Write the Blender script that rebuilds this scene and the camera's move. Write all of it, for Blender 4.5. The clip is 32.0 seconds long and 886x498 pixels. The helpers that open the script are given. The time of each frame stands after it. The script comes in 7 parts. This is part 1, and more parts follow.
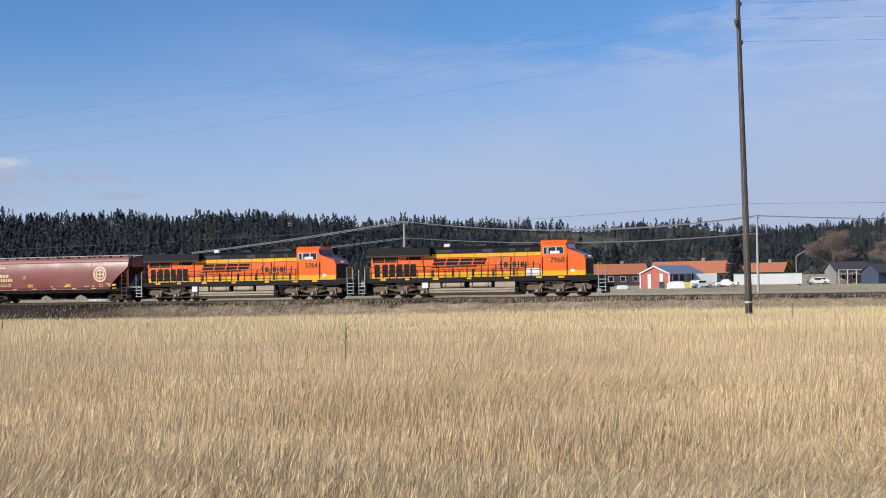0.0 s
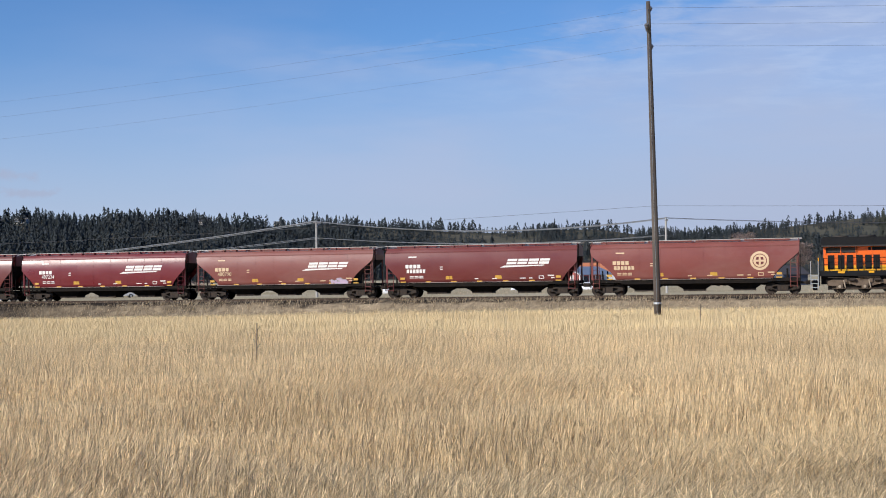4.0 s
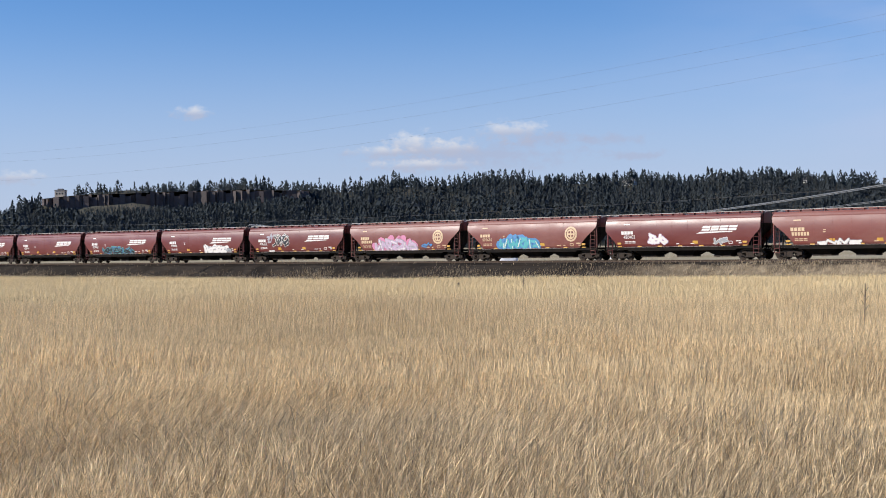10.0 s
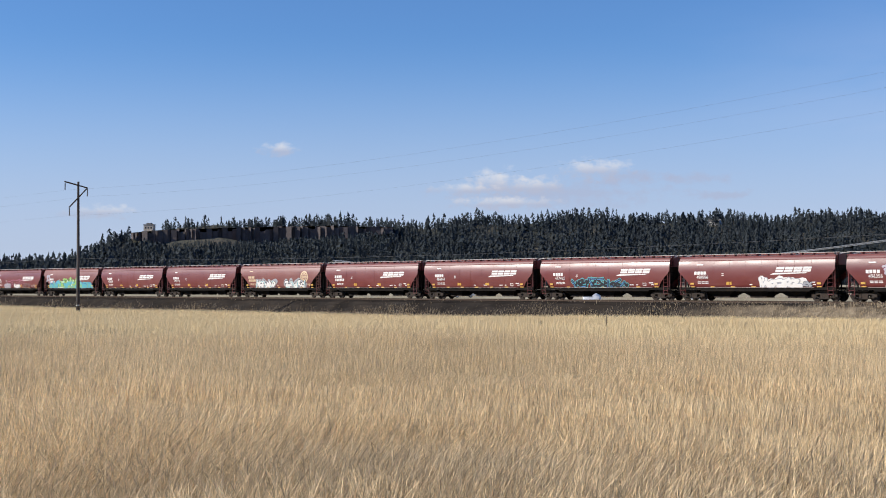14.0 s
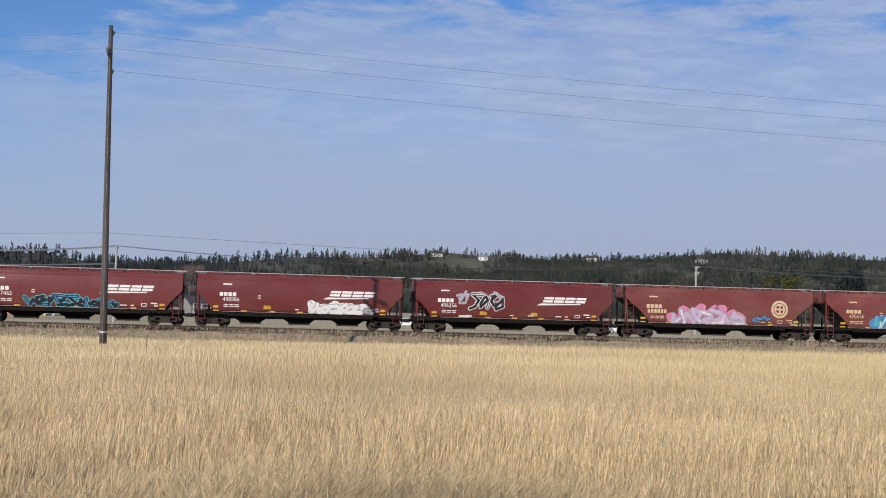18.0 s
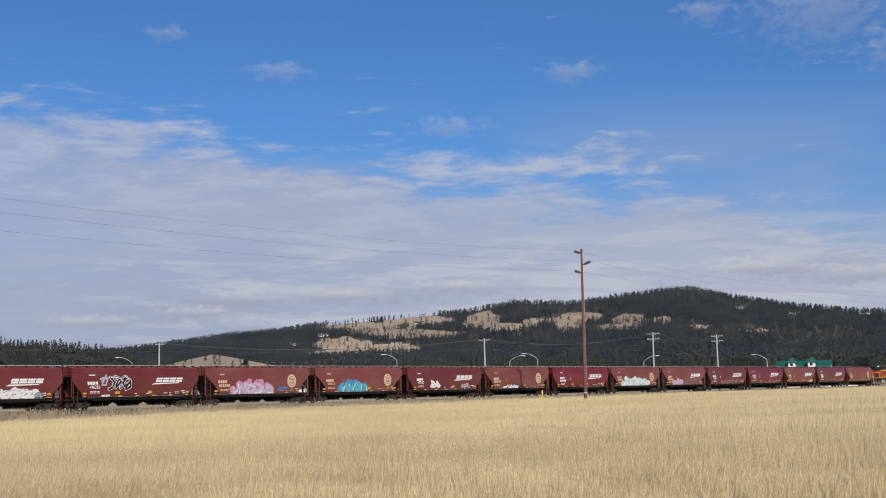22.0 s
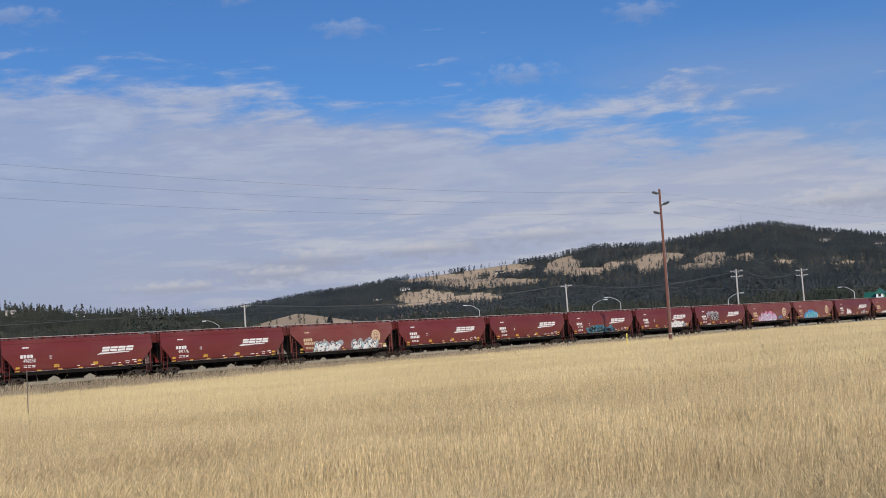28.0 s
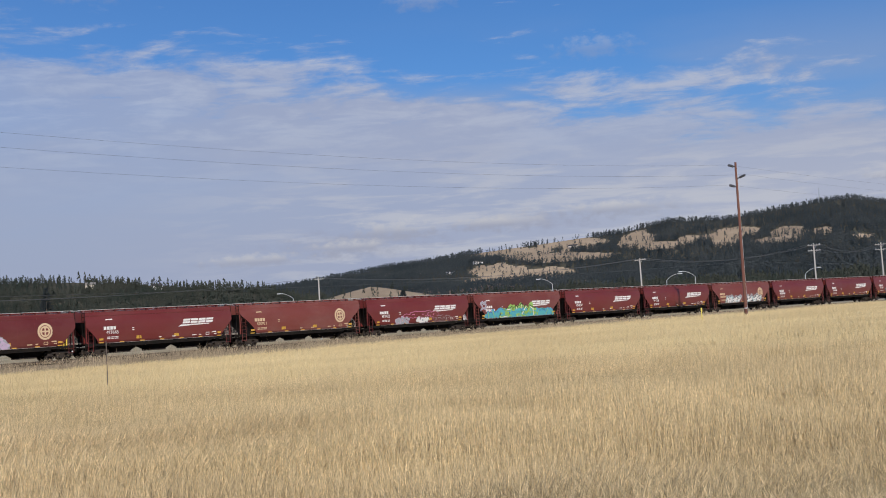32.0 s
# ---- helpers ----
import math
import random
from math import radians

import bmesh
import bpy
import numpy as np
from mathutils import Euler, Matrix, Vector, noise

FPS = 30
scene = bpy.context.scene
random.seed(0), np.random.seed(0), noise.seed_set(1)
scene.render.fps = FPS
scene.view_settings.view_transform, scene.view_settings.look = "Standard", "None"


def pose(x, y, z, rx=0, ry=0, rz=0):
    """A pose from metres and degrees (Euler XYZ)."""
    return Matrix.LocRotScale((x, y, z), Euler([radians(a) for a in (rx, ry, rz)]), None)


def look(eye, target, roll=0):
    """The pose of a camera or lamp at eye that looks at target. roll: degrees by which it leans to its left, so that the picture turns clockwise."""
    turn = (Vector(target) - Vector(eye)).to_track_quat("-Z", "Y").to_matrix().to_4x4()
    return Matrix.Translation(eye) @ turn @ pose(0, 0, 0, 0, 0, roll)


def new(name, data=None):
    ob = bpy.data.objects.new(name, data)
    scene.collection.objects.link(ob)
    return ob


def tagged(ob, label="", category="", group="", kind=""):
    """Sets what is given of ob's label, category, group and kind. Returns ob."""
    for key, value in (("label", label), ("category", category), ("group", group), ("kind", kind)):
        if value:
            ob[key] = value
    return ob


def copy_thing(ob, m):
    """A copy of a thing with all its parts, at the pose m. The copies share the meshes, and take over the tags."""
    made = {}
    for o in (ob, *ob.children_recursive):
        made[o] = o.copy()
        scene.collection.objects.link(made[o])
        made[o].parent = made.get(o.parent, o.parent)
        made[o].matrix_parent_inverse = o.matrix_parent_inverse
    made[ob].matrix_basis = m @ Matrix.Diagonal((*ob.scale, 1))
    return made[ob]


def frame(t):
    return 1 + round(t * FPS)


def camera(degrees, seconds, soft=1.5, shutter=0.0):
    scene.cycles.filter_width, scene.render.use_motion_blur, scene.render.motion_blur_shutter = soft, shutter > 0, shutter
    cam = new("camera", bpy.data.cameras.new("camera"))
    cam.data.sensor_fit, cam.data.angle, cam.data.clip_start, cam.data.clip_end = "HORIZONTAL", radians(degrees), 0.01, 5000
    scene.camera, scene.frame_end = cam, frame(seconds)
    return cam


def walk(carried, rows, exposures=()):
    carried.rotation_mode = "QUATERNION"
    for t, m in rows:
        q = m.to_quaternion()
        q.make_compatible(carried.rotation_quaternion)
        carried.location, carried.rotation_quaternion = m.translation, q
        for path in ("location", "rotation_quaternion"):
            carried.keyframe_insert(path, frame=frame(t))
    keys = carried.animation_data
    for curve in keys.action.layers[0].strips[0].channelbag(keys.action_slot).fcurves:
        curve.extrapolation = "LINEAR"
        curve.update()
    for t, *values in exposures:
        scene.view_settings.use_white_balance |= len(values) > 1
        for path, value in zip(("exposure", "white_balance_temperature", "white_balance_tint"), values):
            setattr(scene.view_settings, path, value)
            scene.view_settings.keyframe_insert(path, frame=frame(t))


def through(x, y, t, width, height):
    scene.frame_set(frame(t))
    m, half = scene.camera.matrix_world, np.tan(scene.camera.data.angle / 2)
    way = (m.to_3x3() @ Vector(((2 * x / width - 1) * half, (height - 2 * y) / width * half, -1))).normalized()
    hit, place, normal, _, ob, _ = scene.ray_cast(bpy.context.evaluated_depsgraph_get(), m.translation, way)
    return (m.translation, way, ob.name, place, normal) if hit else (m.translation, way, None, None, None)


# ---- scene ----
cam = camera(36.9, 32.0, soft=1.0)
EYE = (0.0, 0.0, 1.72)   # a standing eye; the railhead is z = 0


def turned(bearing, pitch, roll):
    b, p = radians(bearing), radians(pitch)
    way = Vector((math.sin(b) * math.cos(p), math.cos(b) * math.cos(p), math.sin(p)))
    return look(EYE, Vector(EYE) + way * 10, roll)


# seconds, bearing to the right of +y, pitch, roll (degrees)
TURNS = [
    (0.0, 0.02, 1.24, -1.03), (0.5, 0.21, 1.23, -0.98), (1.0, -0.05, 1.28, -1.09), (1.5, -1.61, 1.19, -1.35),
    (2.0, -0.23, 1.26, -1.31), (2.5, 7.01, 1.36, -1.25), (3.1, 10.60, 1.36, -1.10), (3.8, 5.60, 1.25, -0.90),
    (4.5, 0.43, 1.13, -0.76), (5.0, -1.63, 0.99, -0.82), (5.5, -3.71, 0.69, -0.80), (6.0, -5.18, 0.55, -0.93),
    (6.5, -6.33, 0.54, -0.99), (7.0, -8.28, 0.54, -1.09), (7.5, -9.46, 0.37, -1.21), (8.0, -13.07, 0.24, -1.41),
    (8.5, -15.65, -0.25, -1.27), (9.0, -21.14, -0.53, -1.50), (9.5, -21.78, -0.35, -1.41), (10.0, -21.83, -0.16, -0.92),
    (10.5, -23.47, -0.03, -0.53), (11.0, -24.05, 0.07, -0.23), (11.5, -24.23, 0.33, -0.04), (12.0, -24.30, 0.49, 0.08),
    (12.5, -24.23, 0.65, -0.00), (13.0, -24.23, 0.82, 0.05), (13.5, -24.39, 1.00, 0.10), (14.0, -25.38, 1.49, -0.22),
    (14.5, -24.77, 1.74, -0.02), (15.0, -24.61, 2.02, 0.17), (15.5, -24.15, 1.99, 0.43), (17.5, 10.08, 2.56, 1.48),
    (18.0, 27.16, 2.68, 1.55), (18.5, 44.00, 2.58, 1.19), (19.0, 47.66, 3.13, 1.15), (19.5, 47.65, 3.21, 1.54),
    (20.0, 48.73, 3.03, 2.60), (20.5, 51.37, 3.99, 2.23), (21.0, 57.51, 4.64, 0.76), (21.5, 66.41, 5.43, -0.47),
    (22.0, 72.42, 5.89, -1.03), (22.5, 73.57, 5.97, -0.95), (23.0, 73.82, 6.10, -1.17), (23.5, 73.54, 6.20, -1.31),
    (24.0, 73.53, 6.19, -1.34), (24.5, 73.56, 6.02, -1.25), (26.5, 73.47, 4.83, -1.80), (27.0, 73.21, 4.61, -2.04),
    (27.5, 71.04, 4.29, -3.06), (28.0, 68.96, 3.88, -3.76), (28.5, 67.43, 3.51, -3.99), (29.0, 66.43, 3.39, -4.20),
    (29.5, 66.26, 3.11, -4.07), (30.0, 66.09, 2.87, -3.77), (30.5, 66.01, 2.80, -3.79), (31.0, 65.93, 2.74, -3.65),
    (31.5, 65.78, 2.80, -3.57), (32.0, 65.74, 2.94, -3.51),
]
walk(cam, [(t, turned(b, p, r)) for t, b, p, r in TURNS], exposures=[(0.0, 0.18), (6.0, 0.18), (9.0, 0.28), (15.5, 0.28), (17.5, 0.0), (22.0, -0.13), (32.0, -0.19)])

# ---- light ----
SUN_BEARING, SUN_HEIGHT = 240.0, 26.5
sun = new("sun", bpy.data.lights.new("sun", "SUN"))
sun.data.energy, sun.data.angle, sun.data.color = 4.2, radians(0.53), (1.0, 0.95, 0.87)
b_, h_ = radians(SUN_BEARING), radians(SUN_HEIGHT)
sun_way = Vector((math.sin(b_) * math.cos(h_), math.cos(b_) * math.cos(h_), math.sin(h_)))
sun.matrix_world = look(sun_way * 200, (0, 0, 0))


def nd(nt, kind, **kw):
    n = nt.nodes.new(kind)
    for k, v in kw.items():
        if k in n.inputs:
            n.inputs[k].default_value = v
        else:
            setattr(n, k, v)
    return n


def ramp(nt, fac, stops, mode="LINEAR"):
    r = nt.nodes.new("ShaderNodeValToRGB")
    r.color_ramp.interpolation = mode
    el = r.color_ramp.elements
    while len(el) < len(stops):
        el.new(0.5)
    for e, (p, c) in zip(el, stops):
        e.position = p
        e.color = (*c, 1) if isinstance(c, tuple) else (c, c, c, 1)
    nt.links.new(fac, r.inputs[0])
    return r.outputs[0]


def mth(nt, op, a, b=None, clamp=False):
    n = nt.nodes.new("ShaderNodeMath")
    n.operation, n.use_clamp = op, clamp
    for k, v in enumerate((a, b)):
        if v is None:
            continue
        if isinstance(v, (int, float)):
            n.inputs[k].default_value = v
        else:
            nt.links.new(v, n.inputs[k])
    return n.outputs[0]


def mixc(nt, fac, a, b, blend="MIX"):
    n = nt.nodes.new("ShaderNodeMix")
    n.data_type, n.blend_type = "RGBA", blend
    for k, v in ((0, fac), (6, a), (7, b)):
        if isinstance(v, (int, float)):
            n.inputs[k].default_value = v
        elif isinstance(v, tuple):
            n.inputs[k].default_value = (*v, 1)
        else:
            nt.links.new(v, n.inputs[k])
    return n.outputs[2]


def noise_of(nt, vec, scale, detail=4, rough=0.55, stretch=(1, 1, 1), shift=(0, 0, 0), distort=0.0):
    m = nd(nt, "ShaderNodeMapping")
    m.inputs["Scale"].default_value, m.inputs["Location"].default_value = stretch, shift
    nt.links.new(vec, m.inputs["Vector"])
    n = nd(nt, "ShaderNodeTexNoise", Scale=scale, Detail=detail, Roughness=rough, Distortion=distort)
    nt.links.new(m.outputs[0], n.inputs["Vector"])
    return n.outputs["Fac"]


world = bpy.data.worlds.new("sky")
scene.world = world
world.use_nodes = True
wt = world.node_tree
wt.nodes.clear()
sky = nd(wt, "ShaderNodeTexSky", sky_type="NISHITA", sun_disc=False)
sky.sun_elevation, sky.sun_rotation = radians(SUN_HEIGHT), radians(SUN_BEARING)
sky.altitude, sky.air_density, sky.dust_density, sky.ozone_density = 600, 1.0, 0.35, 2.2
crd = nd(wt, "ShaderNodeTexCoord")
sep = nd(wt, "ShaderNodeSeparateXYZ")
wt.links.new(crd.outputs["Generated"], sep.inputs[0])
X_, Y_, Z_ = sep.outputs
AZ = mth(wt, "MULTIPLY", mth(wt, "ARCTAN2", X_, Y_), 180 / math.pi)      # bearing and height of a direction, degrees
EL = mth(wt, "MULTIPLY", mth(wt, "ARCSINE", Z_), 180 / math.pi)


def span(v, a, b):
    n = nd(wt, "ShaderNodeMapRange")
    n.interpolation_type = "SMOOTHSTEP"
    wt.links.new(v, n.inputs[0])
    n.inputs[1].default_value, n.inputs[2].default_value = a, b
    return n.outputs[0]


def times(*many):
    out = many[0]
    for m in many[1:]:
        out = mth(wt, "MULTIPLY", out, m)
    return out


flat = nd(wt, "ShaderNodeCombineXYZ")     # layered coordinates: long in bearing, thin in height
wt.links.new(mth(wt, "MULTIPLY", AZ, 0.085), flat.inputs[0])
wt.links.new(mth(wt, "MULTIPLY", EL, 0.30), flat.inputs[1])
lay = flat.outputs[0]
broad = noise_of(wt, lay, 0.9, 4, 0.5, (1, 1, 1), (2.3, 0.4, 0))
flecks = noise_of(wt, lay, 2.3, 8, 0.62, (1, 1.15, 1), (5.1, 1.7, 0), 0.35)
low = mth(wt, "SUBTRACT", 1.0, span(EL, 1.0, 11.0))                        # pale air towards the horizon
wide = mth(wt, "SUBTRACT", 1.0, span(EL, 8.5, 13.5))
east = span(AZ, -12.0, 30.0)
mid_sky = span(EL, -1.0, 2.5)
# upper edge of the cloud deck, degrees of height along the bearing
EDGE = [(-20, 8.0), (0, 10.6), (10, 10.8), (25, 14.6), (42, 14.6), (50, 13.2), (58, 11.9), (66, 10.6), (74, 10.0), (80, 9.4), (84, 8.3), (87, 6.8), (93, 6.2), (110, 6.0)]
edge = mth(wt, "MULTIPLY", ramp(wt, mth(wt, "DIVIDE", mth(wt, "ADD", AZ, 20.0), 130.0), [((a + 20) / 130, e / 20) for a, e in EDGE]), 20.0)
curls = noise_of(wt, lay, 4.6, 6, 0.6, (1, 1.5, 1), (9.2, 3.3, 0), 0.5)
depth = mth(wt, "SUBTRACT", edge, EL)
ragged_ = mth(wt, "ADD", mth(wt, "MULTIPLY", mth(wt, "SUBTRACT", flecks, 0.5), 11.0), mth(wt, "ADD", mth(wt, "MULTIPLY", mth(wt, "SUBTRACT", curls, 0.5), 2.5), mth(wt, "MULTIPLY", mth(wt, "SUBTRACT", broad, 0.5), 4.0)))
deck = times(span(mth(wt, "ADD", depth, ragged_), -0.4, 2.2), east, mid_sky)
wisps = times(span(mth(wt, "ADD", mth(wt, "MULTIPLY", flecks, 0.6), mth(wt, "MULTIPLY", curls, 0.4)), 0.60, 0.70), east, span(EL, 6.0, 10.0), 0.5)
streaks = mth(wt, "ADD", deck, wisps, True)
crests = times(span(mth(wt, "ADD", mth(wt, "MULTIPLY", flecks, 0.5), mth(wt, "MULTIPLY", curls, 0.5)), 0.44, 0.62), span(EL, 4.5, 10.0))
veil = times(span(broad, 0.38, 0.66), span(AZ, -22.0, 12.0), wide, span(EL, 1.5, 4.0))
banks = times(span(noise_of(wt, lay, 3.1, 7, 0.6, (0.8, 1.7, 1), (1.0, 7.7, 0), 0.3), 0.45, 0.63), span(AZ, 50.0, 66.0), mth(wt, "SUBTRACT", 1.0, span(EL, 4.5, 8.5)))


def heap(az, el, wa, we, thick=0.72):
    """A small fair-weather cloud, flat below."""
    du = mth(wt, "DIVIDE", mth(wt, "SUBTRACT", AZ, az), wa)
    dv = mth(wt, "DIVIDE", mth(wt, "SUBTRACT", EL, el), we)
    rr = mth(wt, "SQRT", mth(wt, "ADD", mth(wt, "MULTIPLY", du, du), mth(wt, "MULTIPLY", dv, dv)))
    ragged = mth(wt, "ADD", rr, mth(wt, "MULTIPLY", mth(wt, "SUBTRACT", noise_of(wt, lay, 8.0, 7, 0.58, (2.4, 1.1, 1)), 0.5), 2.6))
    return times(mth(wt, "SUBTRACT", 1.0, span(ragged, 0.05, 1.15)), thick)


tint = mixc(wt, 1.0, sky.outputs[0], (0.58, 0.86, 1.26), "MULTIPLY")
tint = mixc(wt, mth(wt, "MULTIPLY", span(AZ, 15.0, 62.0), 1.0), tint, mixc(wt, 1.0, tint, (0.68, 0.79, 0.85), "MULTIPLY"))     # deeper blue away from the sun
c1 = mixc(wt, mth(wt, "MULTIPLY", low, mth(wt, "ADD", mth(wt, "MULTIPLY", east, 0.18), 0.74)), tint, mixc(wt, east, (4.7, 5.2, 7.1), (3.6, 4.15, 5.9)))
c2 = mixc(wt, mth(wt, "MULTIPLY", veil, 0.42), c1, mixc(wt, east, (5.0, 5.5, 7.4), (4.2, 4.7, 6.2)))
c3 = mixc(wt, mth(wt, "MULTIPLY", streaks, mth(wt, "ADD", 0.56, mth(wt, "MULTIPLY", span(AZ, 36.0, 66.0), 0.26))), c2, mixc(wt, crests, (4.55, 5.05, 6.8), (5.9, 6.3, 7.6)))
c4 = mixc(wt, mth(wt, "MULTIPLY", banks, 0.70), mixc(wt, times(span(AZ, 62.0, 82.0), mth(wt, "SUBTRACT", 1.0, span(EL, 4.0, 8.0)), 0.4), c3, (6.1, 6.4, 7.5)), (6.5, 6.7, 7.5))
SKYC = c4
for az, el, wa, we in ((-20.5, 3.8, 5.0, 0.75), (-17.3, 4.52, 1.9, 0.30), (-14.7, 4.4, 2.0, 0.28), (-13.6, 3.7, 1.8, 0.22), (62.0, 3.35, 4.2, 0.65), (69.5, 3.9, 4.0, 0.45), (88.5, 4.6, 4.0, 0.6)):      # grey skirts of the small clouds
    SKYC = mixc(wt, mth(wt, "MULTIPLY", heap(az, el, wa, we), 0.7), SKYC, (3.9, 4.2, 5.6))
for az, el, wa, we in ((-23.0, 4.30, 1.5, 0.62), (-21.5, 4.16, 1.5, 0.45), (-24.4, 4.05, 1.3, 0.34), (-18.8, 4.84, 1.6, 0.50), (-22.6, 3.45, 2.6, 0.30), (-32.4, 5.75, 0.9, 0.30), (-39.9, 3.06, 1.5, 0.34), (63.6, 3.85, 2.0, 0.55), (61.6, 3.25, 2.2, 0.35), (57.6, 2.9, 2.4, 0.36), (68.0, 3.9, 2.4, 0.40), (73.5, 4.2, 3.0, 0.45), (86.0, 4.7, 2.4, 0.55), (89.8, 4.3, 2.6, 0.55),
                       (65.4, 13.5, 1.7, 0.42), (78.2, 13.3, 1.5, 0.55), (72.8, 11.1, 2.0, 0.5), (60.6, 15.0, 1.1, 0.35), (84.0, 15.5, 1.4, 0.6), (89.0, 15.2, 3.6, 1.9), (92.5, 13.3, 2.6, 1.1), (51.0, 14.3, 2.4, 0.5)):
    lit = span(mth(wt, "DIVIDE", mth(wt, "SUBTRACT", EL, el), we), -0.35, 0.65)      # bright tops, grey undersides
    SKYC = mixc(wt, heap(az, el, wa, we, 0.72 if el < 8 else 0.26), SKYC, mixc(wt, lit, (4.3, 4.6, 5.8), (7.2, 7.2, 7.5)))
bgd = nd(wt, "ShaderNodeBackground", Strength=0.09)
wt.links.new(SKYC, bgd.inputs[0])
wo = nd(wt, "ShaderNodeOutputWorld")
wt.links.new(bgd.outputs[0], wo.inputs[0])
scene.view_settings.exposure = 0.0

# ---- materials ----
def material(name, base, rough=0.7, metal=0.0, vary=0.18, scale=6.0, fine=60.0, bump=0.0, dirt=None, dirt_amount=0.0, island=0.0, per_object=0.0, spec=0.5, coat=0.0, stretch=(1, 1, 1), world_space=False):
    m = bpy.data.materials.new(name)
    m.use_nodes = True
    t = m.node_tree
    b = t.nodes["Principled BSDF"]
    b.inputs["Roughness"].default_value, b.inputs["Metallic"].default_value = rough, metal
    b.inputs["Specular IOR Level"].default_value, b.inputs["Coat Weight"].default_value = spec, coat
    if world_space:
        vec = nd(t, "ShaderNodeNewGeometry").outputs["Position"]
    else:
        vec = nd(t, "ShaderNodeTexCoord").outputs["Object"]
    big = noise_of(t, vec, scale, 4, 0.6, stretch)
    tiny = noise_of(t, vec, fine, 3, 0.6, stretch)
    tone = mth(t, "ADD", mth(t, "MULTIPLY", mth(t, "SUBTRACT", big, 0.5), 2 * vary), mth(t, "MULTIPLY", mth(t, "SUBTRACT", tiny, 0.5), vary * 1.4))
    tone = mth(t, "ADD", tone, 1.0)
    if island:
        r = nd(t, "ShaderNodeNewGeometry").outputs["Random Per Island"]
        tone = mth(t, "MULTIPLY", tone, mth(t, "ADD", mth(t, "MULTIPLY", r, island * 2), 1 - island))
    if per_object:
        r = nd(t, "ShaderNodeObjectInfo").outputs["Random"]
        tone = mth(t, "MULTIPLY", tone, mth(t, "ADD", mth(t, "MULTIPLY", r, per_object * 2), 1 - per_object))
    col = nd(t, "ShaderNodeVectorMath", operation="SCALE")
    col.inputs[0].default_value = base
    t.links.new(tone, col.inputs["Scale"])
    c = col.outputs[0]
    if dirt:
        spots = ramp(t, noise_of(t, vec, scale * 0.6, 6, 0.65, stretch, (7, 3, 1)), [(0.45, 0.0), (0.75, dirt_amount)])
        c = mixc(t, spots, c, dirt)
    t.links.new(c, b.inputs["Base Color"])
    t.links.new(ramp(t, big, [(0.3, max(rough - 0.08, 0.02)), (0.7, min(rough + 0.08, 1.0))]), b.inputs["Roughness"])
    if bump:
        bp = nd(t, "ShaderNodeBump", Strength=bump, Distance=0.02)
        t.links.new(tiny, bp.inputs["Height"])
        t.links.new(bp.outputs[0], b.inputs["Normal"])
    return m


M = {}
M["steel_dark"] = material("dark_steel", (0.030, 0.027, 0.025), 0.75, 0.0, 0.3, 3, 30, 0.2, (0.09, 0.06, 0.04), 0.6)
M["rail"] = material("rusty_rail_steel", (0.085, 0.058, 0.042), 0.8, 0.0, 0.25, 2, 40, spec=0.2)
M["sleeper"] = material("creosoted_timber", (0.09, 0.07, 0.055), 0.9, 0, 0.3, 3, 40, 0.3, per_object=0.25)
M["ballast"] = material("grey_ballast_stone", (0.034, 0.029, 0.025), 0.95, 0, 0.8, 0.5, 7, 0.6, (0.075, 0.056, 0.04), 0.5, spec=0.0, world_space=True)
M["pole"] = material("weathered_pole_timber", (0.070, 0.054, 0.043), 0.9, 0, 0.25, 2, 25, 0.3, (0.15, 0.125, 0.10), 0.5, stretch=(1, 1, 0.1))
M["pole_red"] = material("treated_red_pole_timber", (0.14, 0.056, 0.038), 0.85, 0, 0.2, 2, 25, 0.3, stretch=(1, 1, 0.1))
M["pole_grey"] = material("bleached_pole_timber", (0.42, 0.40, 0.37), 0.9, 0, 0.2, 2, 25, 0.2, stretch=(1, 1, 0.1))
M["wire"] = material("aluminium_wire", (0.40, 0.41, 0.42), 0.45, 0.6, 0.1)
M["wire_dark"] = material("dark_cable", (0.10, 0.10, 0.11), 0.6, 0.2, 0.1)
M["insulator"] = material("grey_polymer_insulator", (0.10, 0.10, 0.11), 0.4, 0, 0.15)
M["galv"] = material("galvanised_steel", (0.5, 0.52, 0.53), 0.45, 0.5, 0.1)


def ground_material(name, stops, scale, fine):
    m = bpy.data.materials.new(name)
    m.use_nodes = True
    t = m.node_tree
    b = t.nodes["Principled BSDF"]
    b.inputs["Roughness"].default_value, b.inputs["Specular IOR Level"].default_value = 1.0, 0.0
    pos = nd(t, "ShaderNodeNewGeometry").outputs["Position"]
    big = noise_of(t, pos, scale, 5, 0.6)
    tiny = noise_of(t, pos, fine, 5, 0.7)
    mixf = mth(t, "ADD", mth(t, "MULTIPLY", big, 0.6), mth(t, "MULTIPLY", tiny, 0.4))
    t.links.new(ramp(t, mixf, stops), b.inputs["Base Color"])
    bp = nd(t, "ShaderNodeBump", Strength=0.12, Distance=0.1)
    t.links.new(tiny, bp.inputs["Height"])
    t.links.new(bp.outputs[0], b.inputs["Normal"])
    return m


M["field"] = ground_material("dry_field_soil", [(0.3, (0.24, 0.17, 0.09)), (0.5, (0.36, 0.265, 0.145)), (0.7, (0.46, 0.345, 0.19))], 0.05, 2.5)
